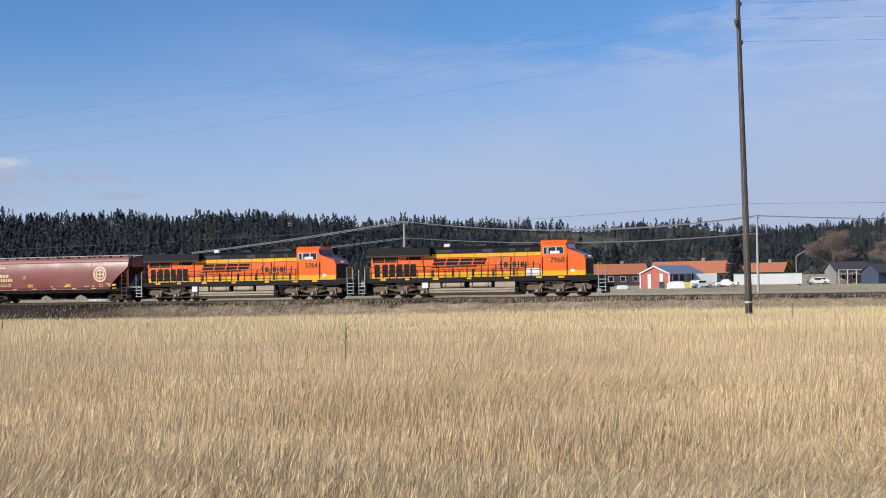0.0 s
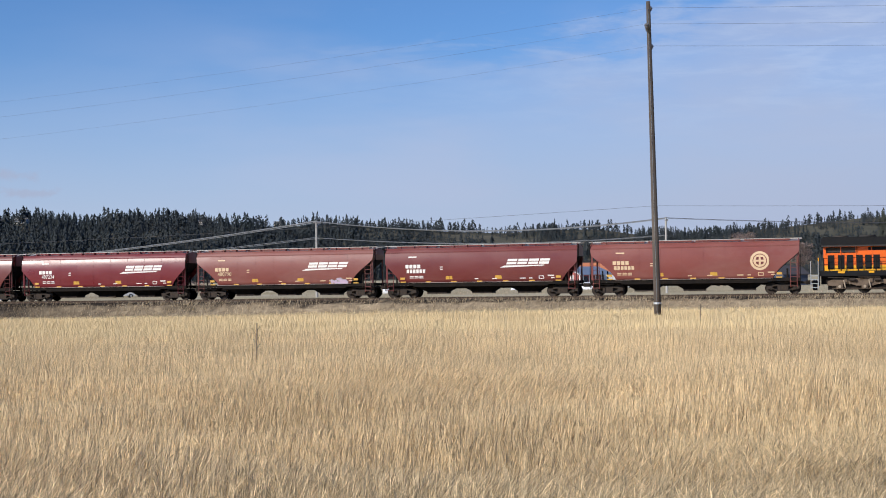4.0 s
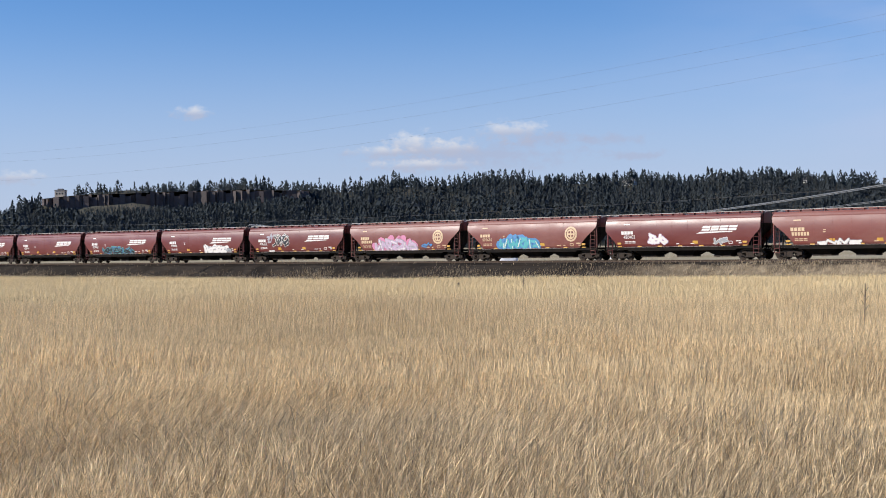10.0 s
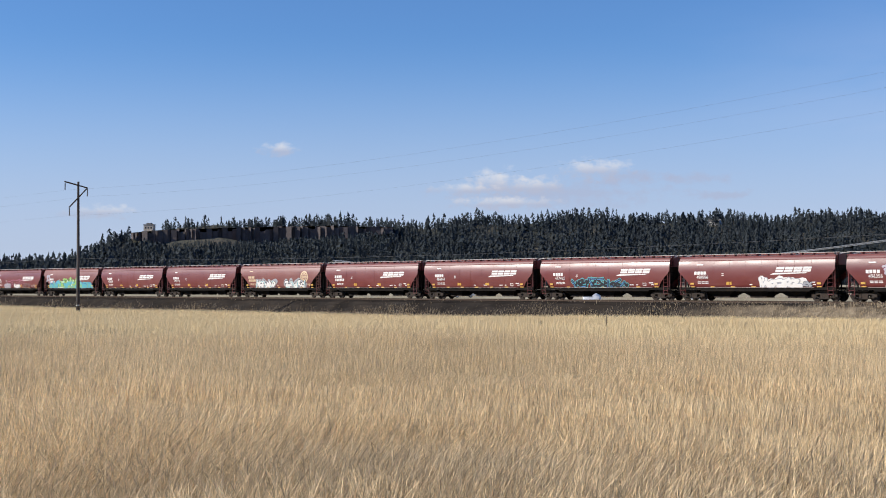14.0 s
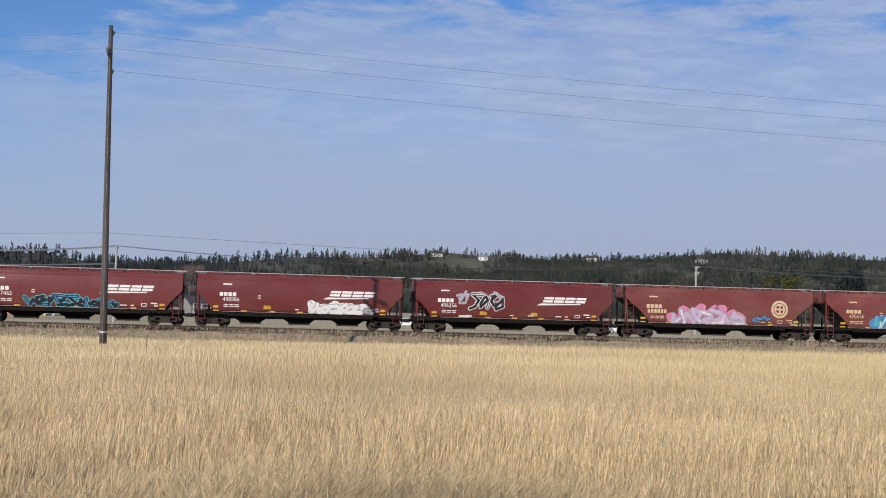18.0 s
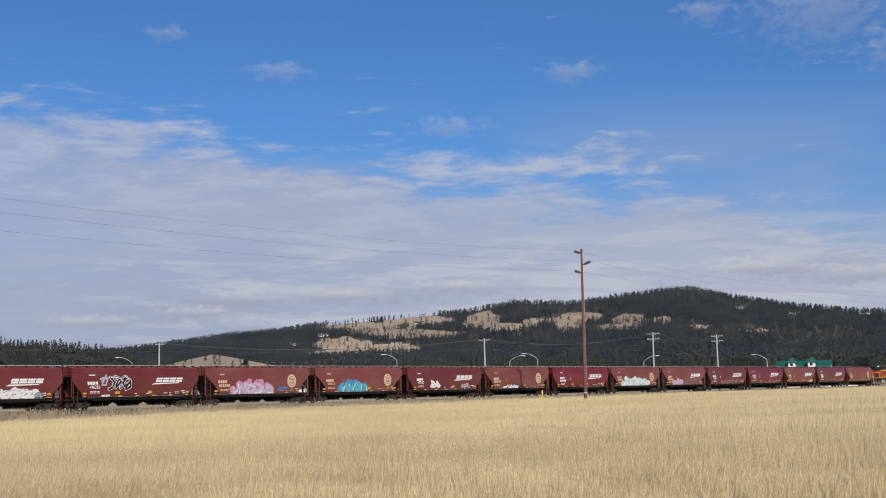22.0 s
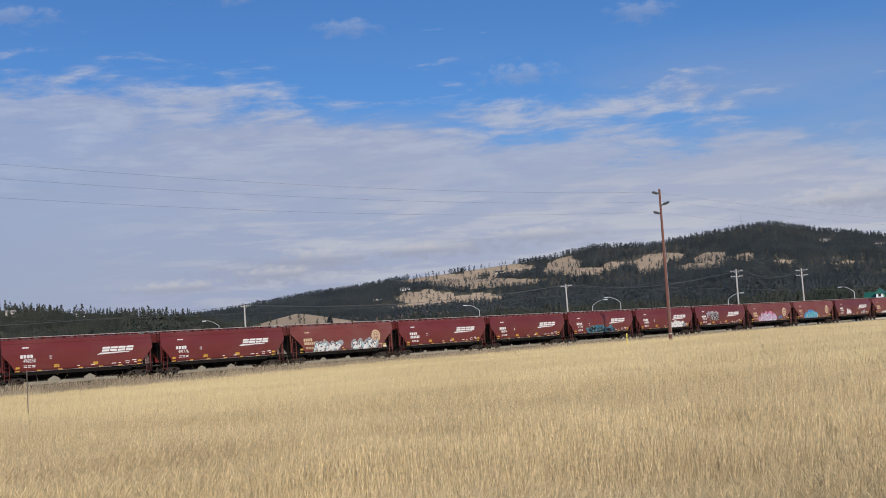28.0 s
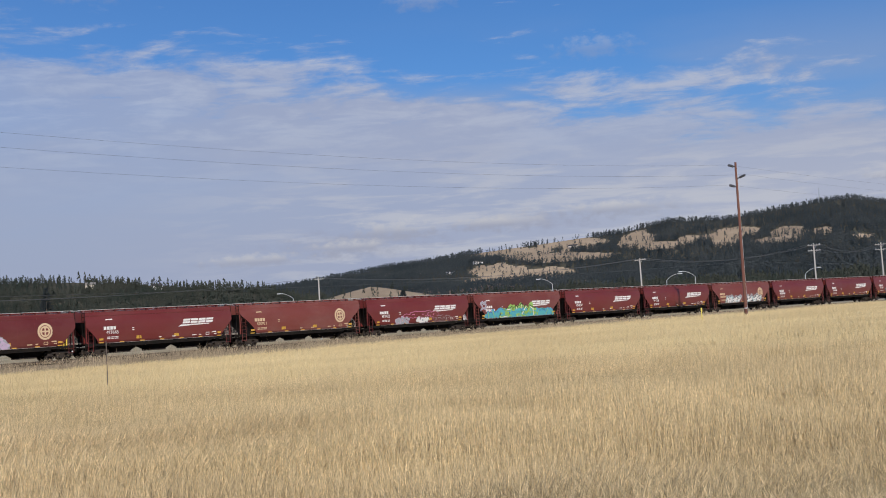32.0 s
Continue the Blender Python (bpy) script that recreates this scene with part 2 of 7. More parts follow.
# the field in front of the line, lighter gravel and pasture behind it
def split_ground(m):
    t = m.node_tree
    b = t.nodes["Principled BSDF"]
    old = b.inputs["Base Color"].links[0].from_socket
    pos = nd(t, "ShaderNodeNewGeometry").outputs["Position"]
    dot = nd(t, "ShaderNodeVectorMath", operation="DOT_PRODUCT")
    t.links.new(pos, dot.inputs[0])
    dot.inputs[1].default_value = (math.sin(radians(19.3)), math.cos(radians(19.3)), 0)
    behind = ramp(t, mth(t, "MULTIPLY", mth(t, "SUBTRACT", dot.outputs["Value"], 105.0), 0.1), [(0.3, 0.0), (0.9, 1.0)])
    blot = mth(t, "ADD", mth(t, "MULTIPLY", noise_of(t, pos, 0.03, 4), 0.6), mth(t, "MULTIPLY", noise_of(t, pos, 0.6, 4), 0.4))
    light = ramp(t, blot, [(0.35, (0.36, 0.30, 0.19)), (0.5, (0.46, 0.39, 0.26)), (0.65, (0.54, 0.47, 0.34))])
    paling = ramp(t, mth(t, "MULTIPLY", dot.outputs["Value"], 0.01), [(0.30, 0.0), (0.60, 1.0)])      # pale straw colour towards the line, lightened against shade between far stems
    old = mixc(t, paling, old, ramp(t, blot, [(0.35, (0.62, 0.48, 0.27)), (0.65, (0.74, 0.585, 0.335))]))
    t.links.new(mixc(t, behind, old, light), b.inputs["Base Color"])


split_ground(M["field"])


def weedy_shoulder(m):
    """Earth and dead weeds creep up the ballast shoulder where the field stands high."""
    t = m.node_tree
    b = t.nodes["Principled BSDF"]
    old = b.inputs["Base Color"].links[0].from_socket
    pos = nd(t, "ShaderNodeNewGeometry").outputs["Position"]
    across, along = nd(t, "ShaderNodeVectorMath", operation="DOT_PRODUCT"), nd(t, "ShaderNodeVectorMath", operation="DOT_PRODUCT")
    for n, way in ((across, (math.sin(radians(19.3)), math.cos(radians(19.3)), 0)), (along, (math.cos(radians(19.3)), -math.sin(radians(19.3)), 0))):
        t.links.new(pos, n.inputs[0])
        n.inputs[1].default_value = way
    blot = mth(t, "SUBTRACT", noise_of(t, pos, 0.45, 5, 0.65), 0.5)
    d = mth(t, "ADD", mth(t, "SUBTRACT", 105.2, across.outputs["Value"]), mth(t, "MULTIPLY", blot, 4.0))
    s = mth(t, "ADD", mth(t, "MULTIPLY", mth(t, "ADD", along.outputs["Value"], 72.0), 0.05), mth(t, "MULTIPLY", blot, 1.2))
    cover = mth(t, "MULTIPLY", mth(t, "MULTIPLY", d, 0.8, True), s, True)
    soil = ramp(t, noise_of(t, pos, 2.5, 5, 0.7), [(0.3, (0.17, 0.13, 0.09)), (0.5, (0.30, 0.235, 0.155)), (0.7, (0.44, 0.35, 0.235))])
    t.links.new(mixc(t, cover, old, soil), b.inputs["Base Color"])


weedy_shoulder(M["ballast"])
M["plain"] = ground_material("dry_pasture", [(0.3, (0.35, 0.26, 0.175)), (0.55, (0.47, 0.36, 0.25)), (0.75, (0.56, 0.44, 0.32))], 0.02, 0.6)
M["forest_floor"] = ground_material("far_forest_floor", [(0.3, (0.07, 0.072, 0.058)), (0.5, (0.11, 0.105, 0.082)), (0.70, (0.21, 0.175, 0.13))], 0.008, 0.06)


def leaf_material(name, base, patch, rough=0.9, scale=0.15, island=0.35, through=0.25, round_=0.0, speckle=0.0, stand=None):
    """Grass or foliage: hue drifts in patches, brightness from piece to piece, some light goes through."""
    m = bpy.data.materials.new(name)
    m.use_nodes = True
    t = m.node_tree
    t.nodes.remove(t.nodes["Principled BSDF"])
    geo = nd(t, "ShaderNodeNewGeometry")
    pos = geo.outputs["Position"]
    far_ = ramp(t, noise_of(t, pos, scale, 4, 0.6), [(0.36, 0.0), (0.64, 1.0)])
    col = mixc(t, far_, base, patch)
    if stand:      # multiplies the grass colour darker and slightly greener towards the east of the field
        xyz = nd(t, "ShaderNodeSeparateXYZ")
        t.links.new(pos, xyz.inputs[0])
        where = mth(t, "ADD", mth(t, "MULTIPLY", mth(t, "SUBTRACT", xyz.outputs[0], mth(t, "MULTIPLY", xyz.outputs[1], 0.7)), 0.05), noise_of(t, pos, 0.08, 3, 0.5), True)
        col = mixc(t, where, col, mixc(t, 1.0, col, stand, "MULTIPLY"))
    tone = mth(t, "ADD", mth(t, "MULTIPLY", geo.outputs["Random Per Island"], island * 2), 1 - island)
    if speckle:      # nodes, husks and broken bits along the stems
        tone = mth(t, "MULTIPLY", tone, ramp(t, noise_of(t, pos, 13.0, 3, 0.7), [(0.36, 1 - speckle), (0.5, 1.0), (0.64, 1 + speckle * 0.8)]))
    sc = nd(t, "ShaderNodeVectorMath", operation="SCALE")
    t.links.new(col, sc.inputs[0])
    t.links.new(tone, sc.inputs["Scale"])
    d = nd(t, "ShaderNodeBsdfDiffuse")
    tr = nd(t, "ShaderNodeBsdfTranslucent")
    mx = nd(t, "ShaderNodeMixShader", Fac=through)
    if round_:      # stems are round: they catch light from above on every side
        up = nd(t, "ShaderNodeVectorMath", operation="MULTIPLY_ADD")
        t.links.new(geo.outputs["Normal"], up.inputs[0])
        up.inputs[1].default_value = (1 - round_,) * 3
        up.inputs[2].default_value = (0, 0, round_)
        nz = nd(t, "ShaderNodeVectorMath", operation="NORMALIZE")
        t.links.new(up.outputs[0], nz.inputs[0])
        t.links.new(nz.outputs[0], d.inputs["Normal"])
    for n in (d, tr):
        t.links.new(sc.outputs[0], n.inputs["Color"])
    t.links.new(d.outputs[0], mx.inputs[1])
    t.links.new(tr.outputs[0], mx.inputs[2])
    t.links.new(mx.outputs[0], t.nodes["Material Output"].inputs[0])
    return m


M["grass"] = leaf_material("dry_straw_grass", (0.80, 0.61, 0.365), (0.50, 0.38, 0.235), scale=0.22, island=0.50, through=0.3, round_=0.45, speckle=0.45, stand=(0.86, 0.88, 0.84))
M["grass_mid"] = leaf_material("straw_grass", (0.865, 0.655, 0.38), (0.645, 0.48, 0.278), scale=0.10, island=0.30, through=0.32, round_=0.42, speckle=0.4, stand=(0.92, 0.935, 0.90))
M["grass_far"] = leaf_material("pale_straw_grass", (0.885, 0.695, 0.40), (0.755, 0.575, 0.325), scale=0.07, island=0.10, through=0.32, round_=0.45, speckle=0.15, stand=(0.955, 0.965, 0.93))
M["weeds"] = leaf_material("brown_verge_weeds", (0.62, 0.49, 0.325), (0.42, 0.33, 0.225), scale=0.25, island=0.35, through=0.3, round_=0.6)
# ridge pine: some bluish distance haze is put into the base colour
M["pine"] = leaf_material("dark_pine_foliage", (0.058, 0.072, 0.080), (0.088, 0.098, 0.100), scale=0.02, island=0.10, through=0.05, round_=0.82)
M["pine_east"] = leaf_material("grey_green_pine_foliage", (0.072, 0.088, 0.072), (0.115, 0.117, 0.092), scale=0.02, island=0.12, through=0.05, round_=0.82)
# mountain pine: paler and bluer still, distance haze put into the foliage colour
M["pine_far_hazed"] = leaf_material("far_pine_foliage", (0.078, 0.096, 0.106), (0.118, 0.133, 0.138), scale=0.012, island=0.10, through=0.05, round_=0.84)
M["bare"] = leaf_material("bare_brown_twigs", (0.29, 0.215, 0.19), (0.21, 0.16, 0.14), scale=0.05, island=0.3, through=0.1)
M["willow"] = leaf_material("olive_shrub_foliage", (0.11, 0.095, 0.03), (0.075, 0.08, 0.03), scale=0.2, island=0.4, through=0.2)
M["rock"] = material("brown_basalt", (0.105, 0.082, 0.076), 0.9, 0, 0.35, 0.05, 0.6, 0.5, (0.05, 0.045, 0.04), 0.6, world_space=True)

# ---- tools ----
def mesh_of(bm, name, mat, smooth=False):
    me = bpy.data.meshes.new(name)
    if smooth:
        for f in bm.faces:
            f.smooth = True
    bm.normal_update()
    bm.to_mesh(me)
    bm.free()
    me.materials.append(mat)
    return me


def part(name, bm, mat, parent=None, label="", smooth=False):
    ob = new(name, mesh_of(bm, name, mat, smooth))
    ob.parent = parent
    if label:
        ob["label"] = label
    return ob


def again(ob, m, parent=None):
    """The same mesh once more, as an object of its own."""
    o = new(ob.name.split(".")[0], ob.data)
    o.parent = parent or ob.parent
    o.matrix_local = m
    if "label" in ob:
        o["label"] = ob["label"]
    return o


def box(bm, x0, x1, y0, y1, z0, z1, m=None):
    v = [bm.verts.new((x, y, z)) for x in (x0, x1) for y in (y0, y1) for z in (z0, z1)]
    for q in ((0, 1, 3, 2), (4, 6, 7, 5), (0, 4, 5, 1), (2, 3, 7, 6), (0, 2, 6, 4), (1, 5, 7, 3)):
        bm.faces.new([v[i] for i in q])
    if m:
        bmesh.ops.transform(bm, matrix=m, verts=v)
    return bm


def boxes(*many):
    bm = bmesh.new()
    for b in many:
        box(bm, *b)
    return bm


def rod(bm, a, b, r, seg=6, r2=None):
    """A round bar from a to b."""
    a, b = Vector(a), Vector(b)
    q = (b - a).to_track_quat("Z", "Y")
    ra, rb = r, r if r2 is None else r2
    rings = []
    for p, rr in ((a, ra), (b, rb)):
        rings.append([bm.verts.new(p + q @ Vector((rr * math.cos(k * 2 * math.pi / seg), rr * math.sin(k * 2 * math.pi / seg), 0))) for k in range(seg)])
    for k in range(seg):
        bm.faces.new([rings[0][k], rings[0][(k + 1) % seg], rings[1][(k + 1) % seg], rings[1][k]])
    bm.faces.new(rings[0][::-1])
    bm.faces.new(rings[1])
    return bm


def rods(r, *pairs, seg=6):
    bm = bmesh.new()
    for a, b in pairs:
        rod(bm, a, b, r, seg)
    return bm


def prism(bm, outline, y0, y1, axis="y"):
    """A flat outline of (x, z) pushed from y0 to y1; with axis x the outline is (y, z)."""
    def at(p, w):
        return (p[0], w, p[1]) if axis == "y" else (w, p[0], p[1])
    a = [bm.verts.new(at(p, y0)) for p in outline]
    b = [bm.verts.new(at(p, y1)) for p in outline]
    n = len(outline)
    for k in range(n):
        bm.faces.new([a[k], a[(k + 1) % n], b[(k + 1) % n], b[k]])
    bm.faces.new(a[::-1])
    bm.faces.new(b)
    bmesh.ops.recalc_face_normals(bm, faces=bm.faces)
    return bm


def lettering(text, size, mat, parent, m, name="lettering", label="", shear=0.0, squeeze=1.0):
    cu = bpy.data.curves.new(name, "FONT")
    cu.body, cu.size, cu.extrude, cu.shear = text, size, 0.004, shear
    cu.align_x = "CENTER"
    tmp = bpy.data.objects.new("tmp", cu)
    me = bpy.data.meshes.new_from_object(tmp)
    bpy.data.objects.remove(tmp)
    me.transform(Matrix.Diagonal((squeeze, 1, 1, 1)))
    me.materials.clear()
    me.materials.append(mat)
    o = new(name, me)
    o.parent = parent
    o.matrix_local = m
    if label:
        o["label"] = label
    return o


def raw(name, verts, faces, mat, parent=None):
    me = bpy.data.meshes.new(name)
    verts, faces = np.asarray(verts, np.float32), np.asarray(faces, np.int32)
    n = faces.shape[1]
    me.vertices.add(len(verts))
    me.vertices.foreach_set("co", verts.ravel())
    me.loops.add(faces.size)
    me.loops.foreach_set("vertex_index", faces.ravel())
    me.polygons.add(len(faces))
    me.polygons.foreach_set("loop_start", np.arange(0, faces.size, n, dtype=np.int32))
    me.update(calc_edges=True)
    me.materials.append(mat)
    ob = new(name, me)
    ob.parent = parent
    return ob


# ---- the plan: the railway is a straight line 108 m off at its nearest ----
PHI, NEAR = radians(19.3), 108.0
ALONG = np.array((math.cos(PHI), -math.sin(PHI)))     # the way the train runs
AWAY = np.array((math.sin(PHI), math.cos(PHI)))       # from the eye to the line
RAIL_TURN = math.degrees(math.atan2(ALONG[1], ALONG[0]))


def on_line(s, d=0.0):
    """A place s metres along the line from its nearest point and d metres beyond it."""
    return tuple(ALONG * s + AWAY * (NEAR + d))


def bearing_at(deg, dist):
    return dist * math.sin(radians(deg)), dist * math.cos(radians(deg))


def thatch(x, y):
    """Depth of matted old straw, which thickens across the field and stops short of the line."""
    x, y = np.asarray(x, float), np.asarray(y, float)
    d = x * AWAY[0] + y * AWAY[1]
    return np.interp(np.hypot(x, y), [10, 26, 48], [0.0, 0.10, 0.18]) * np.clip((102.5 - d) / 5.0, 0, 1)


def ground_height(x, y):
    """Height of the field and the land behind the line."""
    x, y = np.asarray(x, float), np.asarray(y, float)
    s, d = x * ALONG[0] + y * ALONG[1], x * AWAY[0] + y * AWAY[1]
    verge = np.interp(s, [-400, -180, -100, -35, 0, 50, 110, 180, 400], [-1.7, -1.85, -1.95, -1.3, -1.15, -0.95, -0.6, -0.35, -0.45])
    k = np.clip(d / 100.0, 0, 1)
    k = k * k * (3 - 2 * k)
    near = -0.35 + 0.08 * np.sin(x * 0.21 + 1) * np.cos(y * 0.17)
    z = near * (1 - k) + verge * k
    beyond = np.clip((d - 112) / 6.0, 0, 1)
    z = z * (1 - beyond) + (-1.05) * beyond
    return z + 0.05 * np.sin(x * 0.11) * np.sin(y * 0.13) + thatch(x, y)

# ---- land ----
def sheet(name, xs, ys, height, mat):
    gx, gy = np.meshgrid(xs, ys)
    v = np.stack([gx.ravel(), gy.ravel(), height(gx, gy).ravel()], 1)
    w = len(xs)
    i = np.arange((len(ys) - 1) * w).reshape(-1, w)[:, :-1].ravel()
    f = np.stack([i, i + 1, i + w + 1, i + w], 1)
    return raw(name, v, f, mat)


def steps(*spans):
    out = []
    for a, b, st in spans:
        out += list(np.arange(a, b, st))
    return np.array(out + [spans[-1][1]])


grid = steps((-4800, -600, 300), (-600, -240, 30), (-240, 420, 4), (420, 900, 30), (900, 4800, 300))
ground = sheet("ground", grid, grid, lambda x, y: ground_height(x, y), M["field"])
tagged(ground, "dry grassland and gravel flats reaching to the hills", "ground", kind="structure")

# ballast bed with its shoulders
S0, S1 = -560.0, 900.0


def bed():
    bm = bmesh.new()
    prof = [(-6.2, -2.3), (-5.4, -1.7), (-4.8, -1.28), (-4.2, -0.85), (-3.6, -0.42), (-2.1, -0.2), (2.1, -0.2), (3.6, -0.42), (7.5, -1.5)]
    n = 900
    rows = []
    for k in range(n + 1):
        s = S0 + (S1 - S0) * k / n
        rows.append([bm.verts.new((*on_line(s, d + random.uniform(-0.15, 0.15)), z + random.uniform(-0.03, 0.03) * (3 if d < -3 else 1))) for d, z in prof])
    for a, b in zip(rows, rows[1:]):
        for j in range(len(prof) - 1):
            bm.faces.new([a[j], b[j], b[j + 1], a[j + 1]])
    bmesh.ops.recalc_face_normals(bm, faces=bm.faces)
    return part("ballast_bed", bm, M["ballast"])


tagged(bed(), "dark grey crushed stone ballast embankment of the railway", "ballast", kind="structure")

track = new("railway_track")
track.location = (*on_line(0), 0)
track.rotation_euler.z = radians(RAIL_TURN)
tagged(track, "straight railway track of steel rails on timber sleepers", "railway track", kind="structure")
for d in (-0.7175 - 0.035, 0.7175 + 0.035):
    bm = bmesh.new()
    prism(bm, [(d - 0.07, -0.17), (d + 0.07, -0.17), (d + 0.07, -0.15), (d + 0.012, -0.12), (d + 0.012, -0.045), (d + 0.036, -0.035), (d + 0.036, 0), (d - 0.036, 0), (d - 0.036, -0.035), (d - 0.012, -0.045), (d - 0.012, -0.12), (d - 0.07, -0.15)], S0, S1, "x")
    part("rail", bm, M["rail"], track)
sleeper = boxes((-0.11, 0.11, -1.3, 1.3, -0.36, -0.168))
first = part("sleeper", sleeper, M["sleeper"], track)
first.location.x = -87.0
for k in range(1, 290):
    o = new("sleeper", first.data)
    o.parent = track
    o.location = (-87.0 + 0.6 * k, random.Random(k).uniform(-0.04, 0.04), 0)

# ---- the train ----
M["red"] = material("brown_red_car_paint", (0.150, 0.026, 0.024), 0.38, 0, 0.16, 0.7, 18, 0.05, (0.19, 0.07, 0.06), 0.5, per_object=0.12, stretch=(0.5, 1, 1))
M["red_faded"] = material("faded_brown_red_car_paint", (0.195, 0.048, 0.038), 0.46, 0, 0.16, 0.7, 18, 0.05, (0.25, 0.12, 0.10), 0.6, per_object=0.12, stretch=(0.5, 1, 1))
M["red_deep"] = material("fresh_red_car_paint", (0.165, 0.017, 0.024), 0.33, 0, 0.13, 0.7, 18, 0.05, (0.18, 0.045, 0.05), 0.4, per_object=0.1, stretch=(0.5, 1, 1))
# dusty paint made paler: sunlight on roof and sill is in this colour
M["sunlit_dusty"] = material("dusty_roof_paint", (0.42, 0.34, 0.31), 0.6, 0, 0.25, 1, 12, 0, (0.20, 0.10, 0.09), 0.6)
M["roofgrey"] = material("grimy_roof_grating", (0.50, 0.47, 0.44), 0.7, 0.1, 0.3, 2, 20)
# grimy near-black steel; for sills and chutes its colour includes shade beneath the cars
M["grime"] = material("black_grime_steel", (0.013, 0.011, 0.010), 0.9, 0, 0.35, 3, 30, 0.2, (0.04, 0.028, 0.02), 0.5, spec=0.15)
# near-black end paint: the shade of the recess is put into its colour
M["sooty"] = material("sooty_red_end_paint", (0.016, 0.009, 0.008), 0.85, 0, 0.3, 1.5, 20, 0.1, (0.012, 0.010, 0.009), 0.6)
M["truck"] = material("rusty_cast_steel", (0.045, 0.036, 0.030), 0.85, 0, 0.3, 4, 40, 0.3, (0.085, 0.055, 0.038), 0.5, spec=0.2)
M["engine_truck"] = material("dusty_truck_castings", (0.17, 0.125, 0.09), 0.85, 0, 0.35, 4, 40, 0.3, (0.04, 0.03, 0.025), 0.7, spec=0.2)
M["white"] = material("white_lettering_paint", (0.78, 0.74, 0.70), 0.6, 0, 0.12, 3, 30)
M["cream"] = material("cream_emblem_paint", (0.66, 0.48, 0.30), 0.6, 0, 0.12, 3, 30)
M["yellow"] = material("yellow_reflector", (0.58, 0.32, 0.05), 0.5, 0, 0.2, 3, 30)
M["sign_yellow"] = material("bright_yellow_panel", (0.85, 0.55, 0.04), 0.5, 0, 0.1, 3, 30)
M["orange"] = material("orange_engine_paint", (0.80, 0.135, 0.012), 0.35, 0, 0.1, 1, 20, 0, (0.45, 0.10, 0.03), 0.3)
M["gold"] = material("yellow_engine_paint", (0.83, 0.40, 0.015), 0.35, 0, 0.1, 1, 20, 0, (0.5, 0.22, 0.03), 0.25)
M["black"] = material("black_engine_paint", (0.011, 0.011, 0.012), 0.6, 0, 0.3, 2, 25, spec=0.18)
M["tan"] = material("dusty_tank_paint", (0.40, 0.32, 0.23), 0.75, 0, 0.25, 2, 25, 0.1, (0.1, 0.08, 0.06), 0.4)
M["glass"] = material("dark_cab_glass", (0.02, 0.025, 0.03), 0.08, 0, 0.05)
M["aqua"] = material("aqua_spray_paint", (0.10, 0.42, 0.46), 0.55, 0, 0.2, 2, 20)
M["blue"] = material("blue_spray_paint", (0.08, 0.25, 0.50), 0.55, 0, 0.2, 2, 20)
M["pink"] = material("pink_spray_paint", (0.62, 0.22, 0.36), 0.55, 0, 0.2, 2, 20)
M["lilac"] = material("pale_lilac_spray_paint", (0.55, 0.42, 0.55), 0.55, 0, 0.2, 2, 20)
M["green"] = material("green_spray_paint", (0.30, 0.50, 0.12), 0.55, 0, 0.2, 2, 20)
M["grey"] = material("grey_spray_paint", (0.36, 0.36, 0.38), 0.55, 0, 0.2, 2, 20)
M["ink"] = material("black_spray_paint", (0.012, 0.012, 0.02), 0.55, 0, 0.2, 2, 20)

CAR, ENGINE = 17.4, 22.3
LEVELS = [1.25, 1.50, 1.90, 2.35, 2.62, 2.85, 3.25, 3.65, 3.95, 4.08]
HALF_W = [1.47, 1.52, 1.575, 1.605, 1.605, 1.603, 1.57, 1.49, 1.38, 1.30]
HALF_L = [6.10, 6.22, 6.55, 7.02, 7.36, 7.66, 8.10, 8.16, 8.16, 8.16]


def flank(z, off=0.0):
    """y of the near car side at height z."""
    return -(float(np.interp(z, LEVELS, HALF_W)) + off)


def decal(name, polys, mat, parent, off, label=""):
    """Thin paint shapes, given as outlines of (x, z), laid on the curved car side."""
    bm = bmesh.new()
    for poly in polys:
        vs = [bm.verts.new((x, flank(z, off), z)) for x, z in poly]
        f = bm.faces.new(vs)
        f.normal_update()
        if f.normal.y > 0:
            f.normal_flip()
    for z in LEVELS[1:-1]:
        bmesh.ops.bisect_plane(bm, geom=bm.verts[:] + bm.edges[:] + bm.faces[:], plane_co=(0, 0, z), plane_no=(0, 0, 1))
    for v in bm.verts:
        v.co.y = flank(v.co.z, off)
    o = part(name, bm, mat, parent, label)
    if len(polys) > 1:
        o["kind"] = "stuff"
    return o


def hopper_body(lengths):
    """Curved sides and a low roof, open at the ends."""
    bm = bmesh.new()
    n = 13
    rings = []
    for z, w, l in zip(LEVELS, HALF_W, lengths):
        xs = [-l + 2 * l * k / n for k in range(n + 1)]
        rings.append(([bm.verts.new((x, -w, z)) for x in xs], [bm.verts.new((x, w, z)) for x in xs]))
    for a, b in zip(rings, rings[1:]):
        for side in (0, 1):
            for k in range(n):
                bm.faces.new([a[side][k], a[side][k + 1], b[side][k + 1], b[side][k]]).smooth = True
    bm.faces.new(rings[0][0] + rings[0][1][::-1])
    bmesh.ops.recalc_face_normals(bm, faces=bm.faces)
    return bm


def hopper_roof(l, w):
    """Two shallow roof slopes with standing seams."""
    bm = bmesh.new()
    prism(bm, [(-w, 4.08), (0, 4.27), (w, 4.08), (w, 4.06), (0, 4.25), (-w, 4.06)], -l, l, "x")
    for k in range(12):
        x = -l + 0.6 + k * (2 * l - 1.2) / 11
        prism(bm, [(-w, 4.08), (0, 4.27), (w, 4.08), (w, 4.11), (0, 4.30), (-w, 4.11)], x - 0.03, x + 0.03, "x")
    return bm


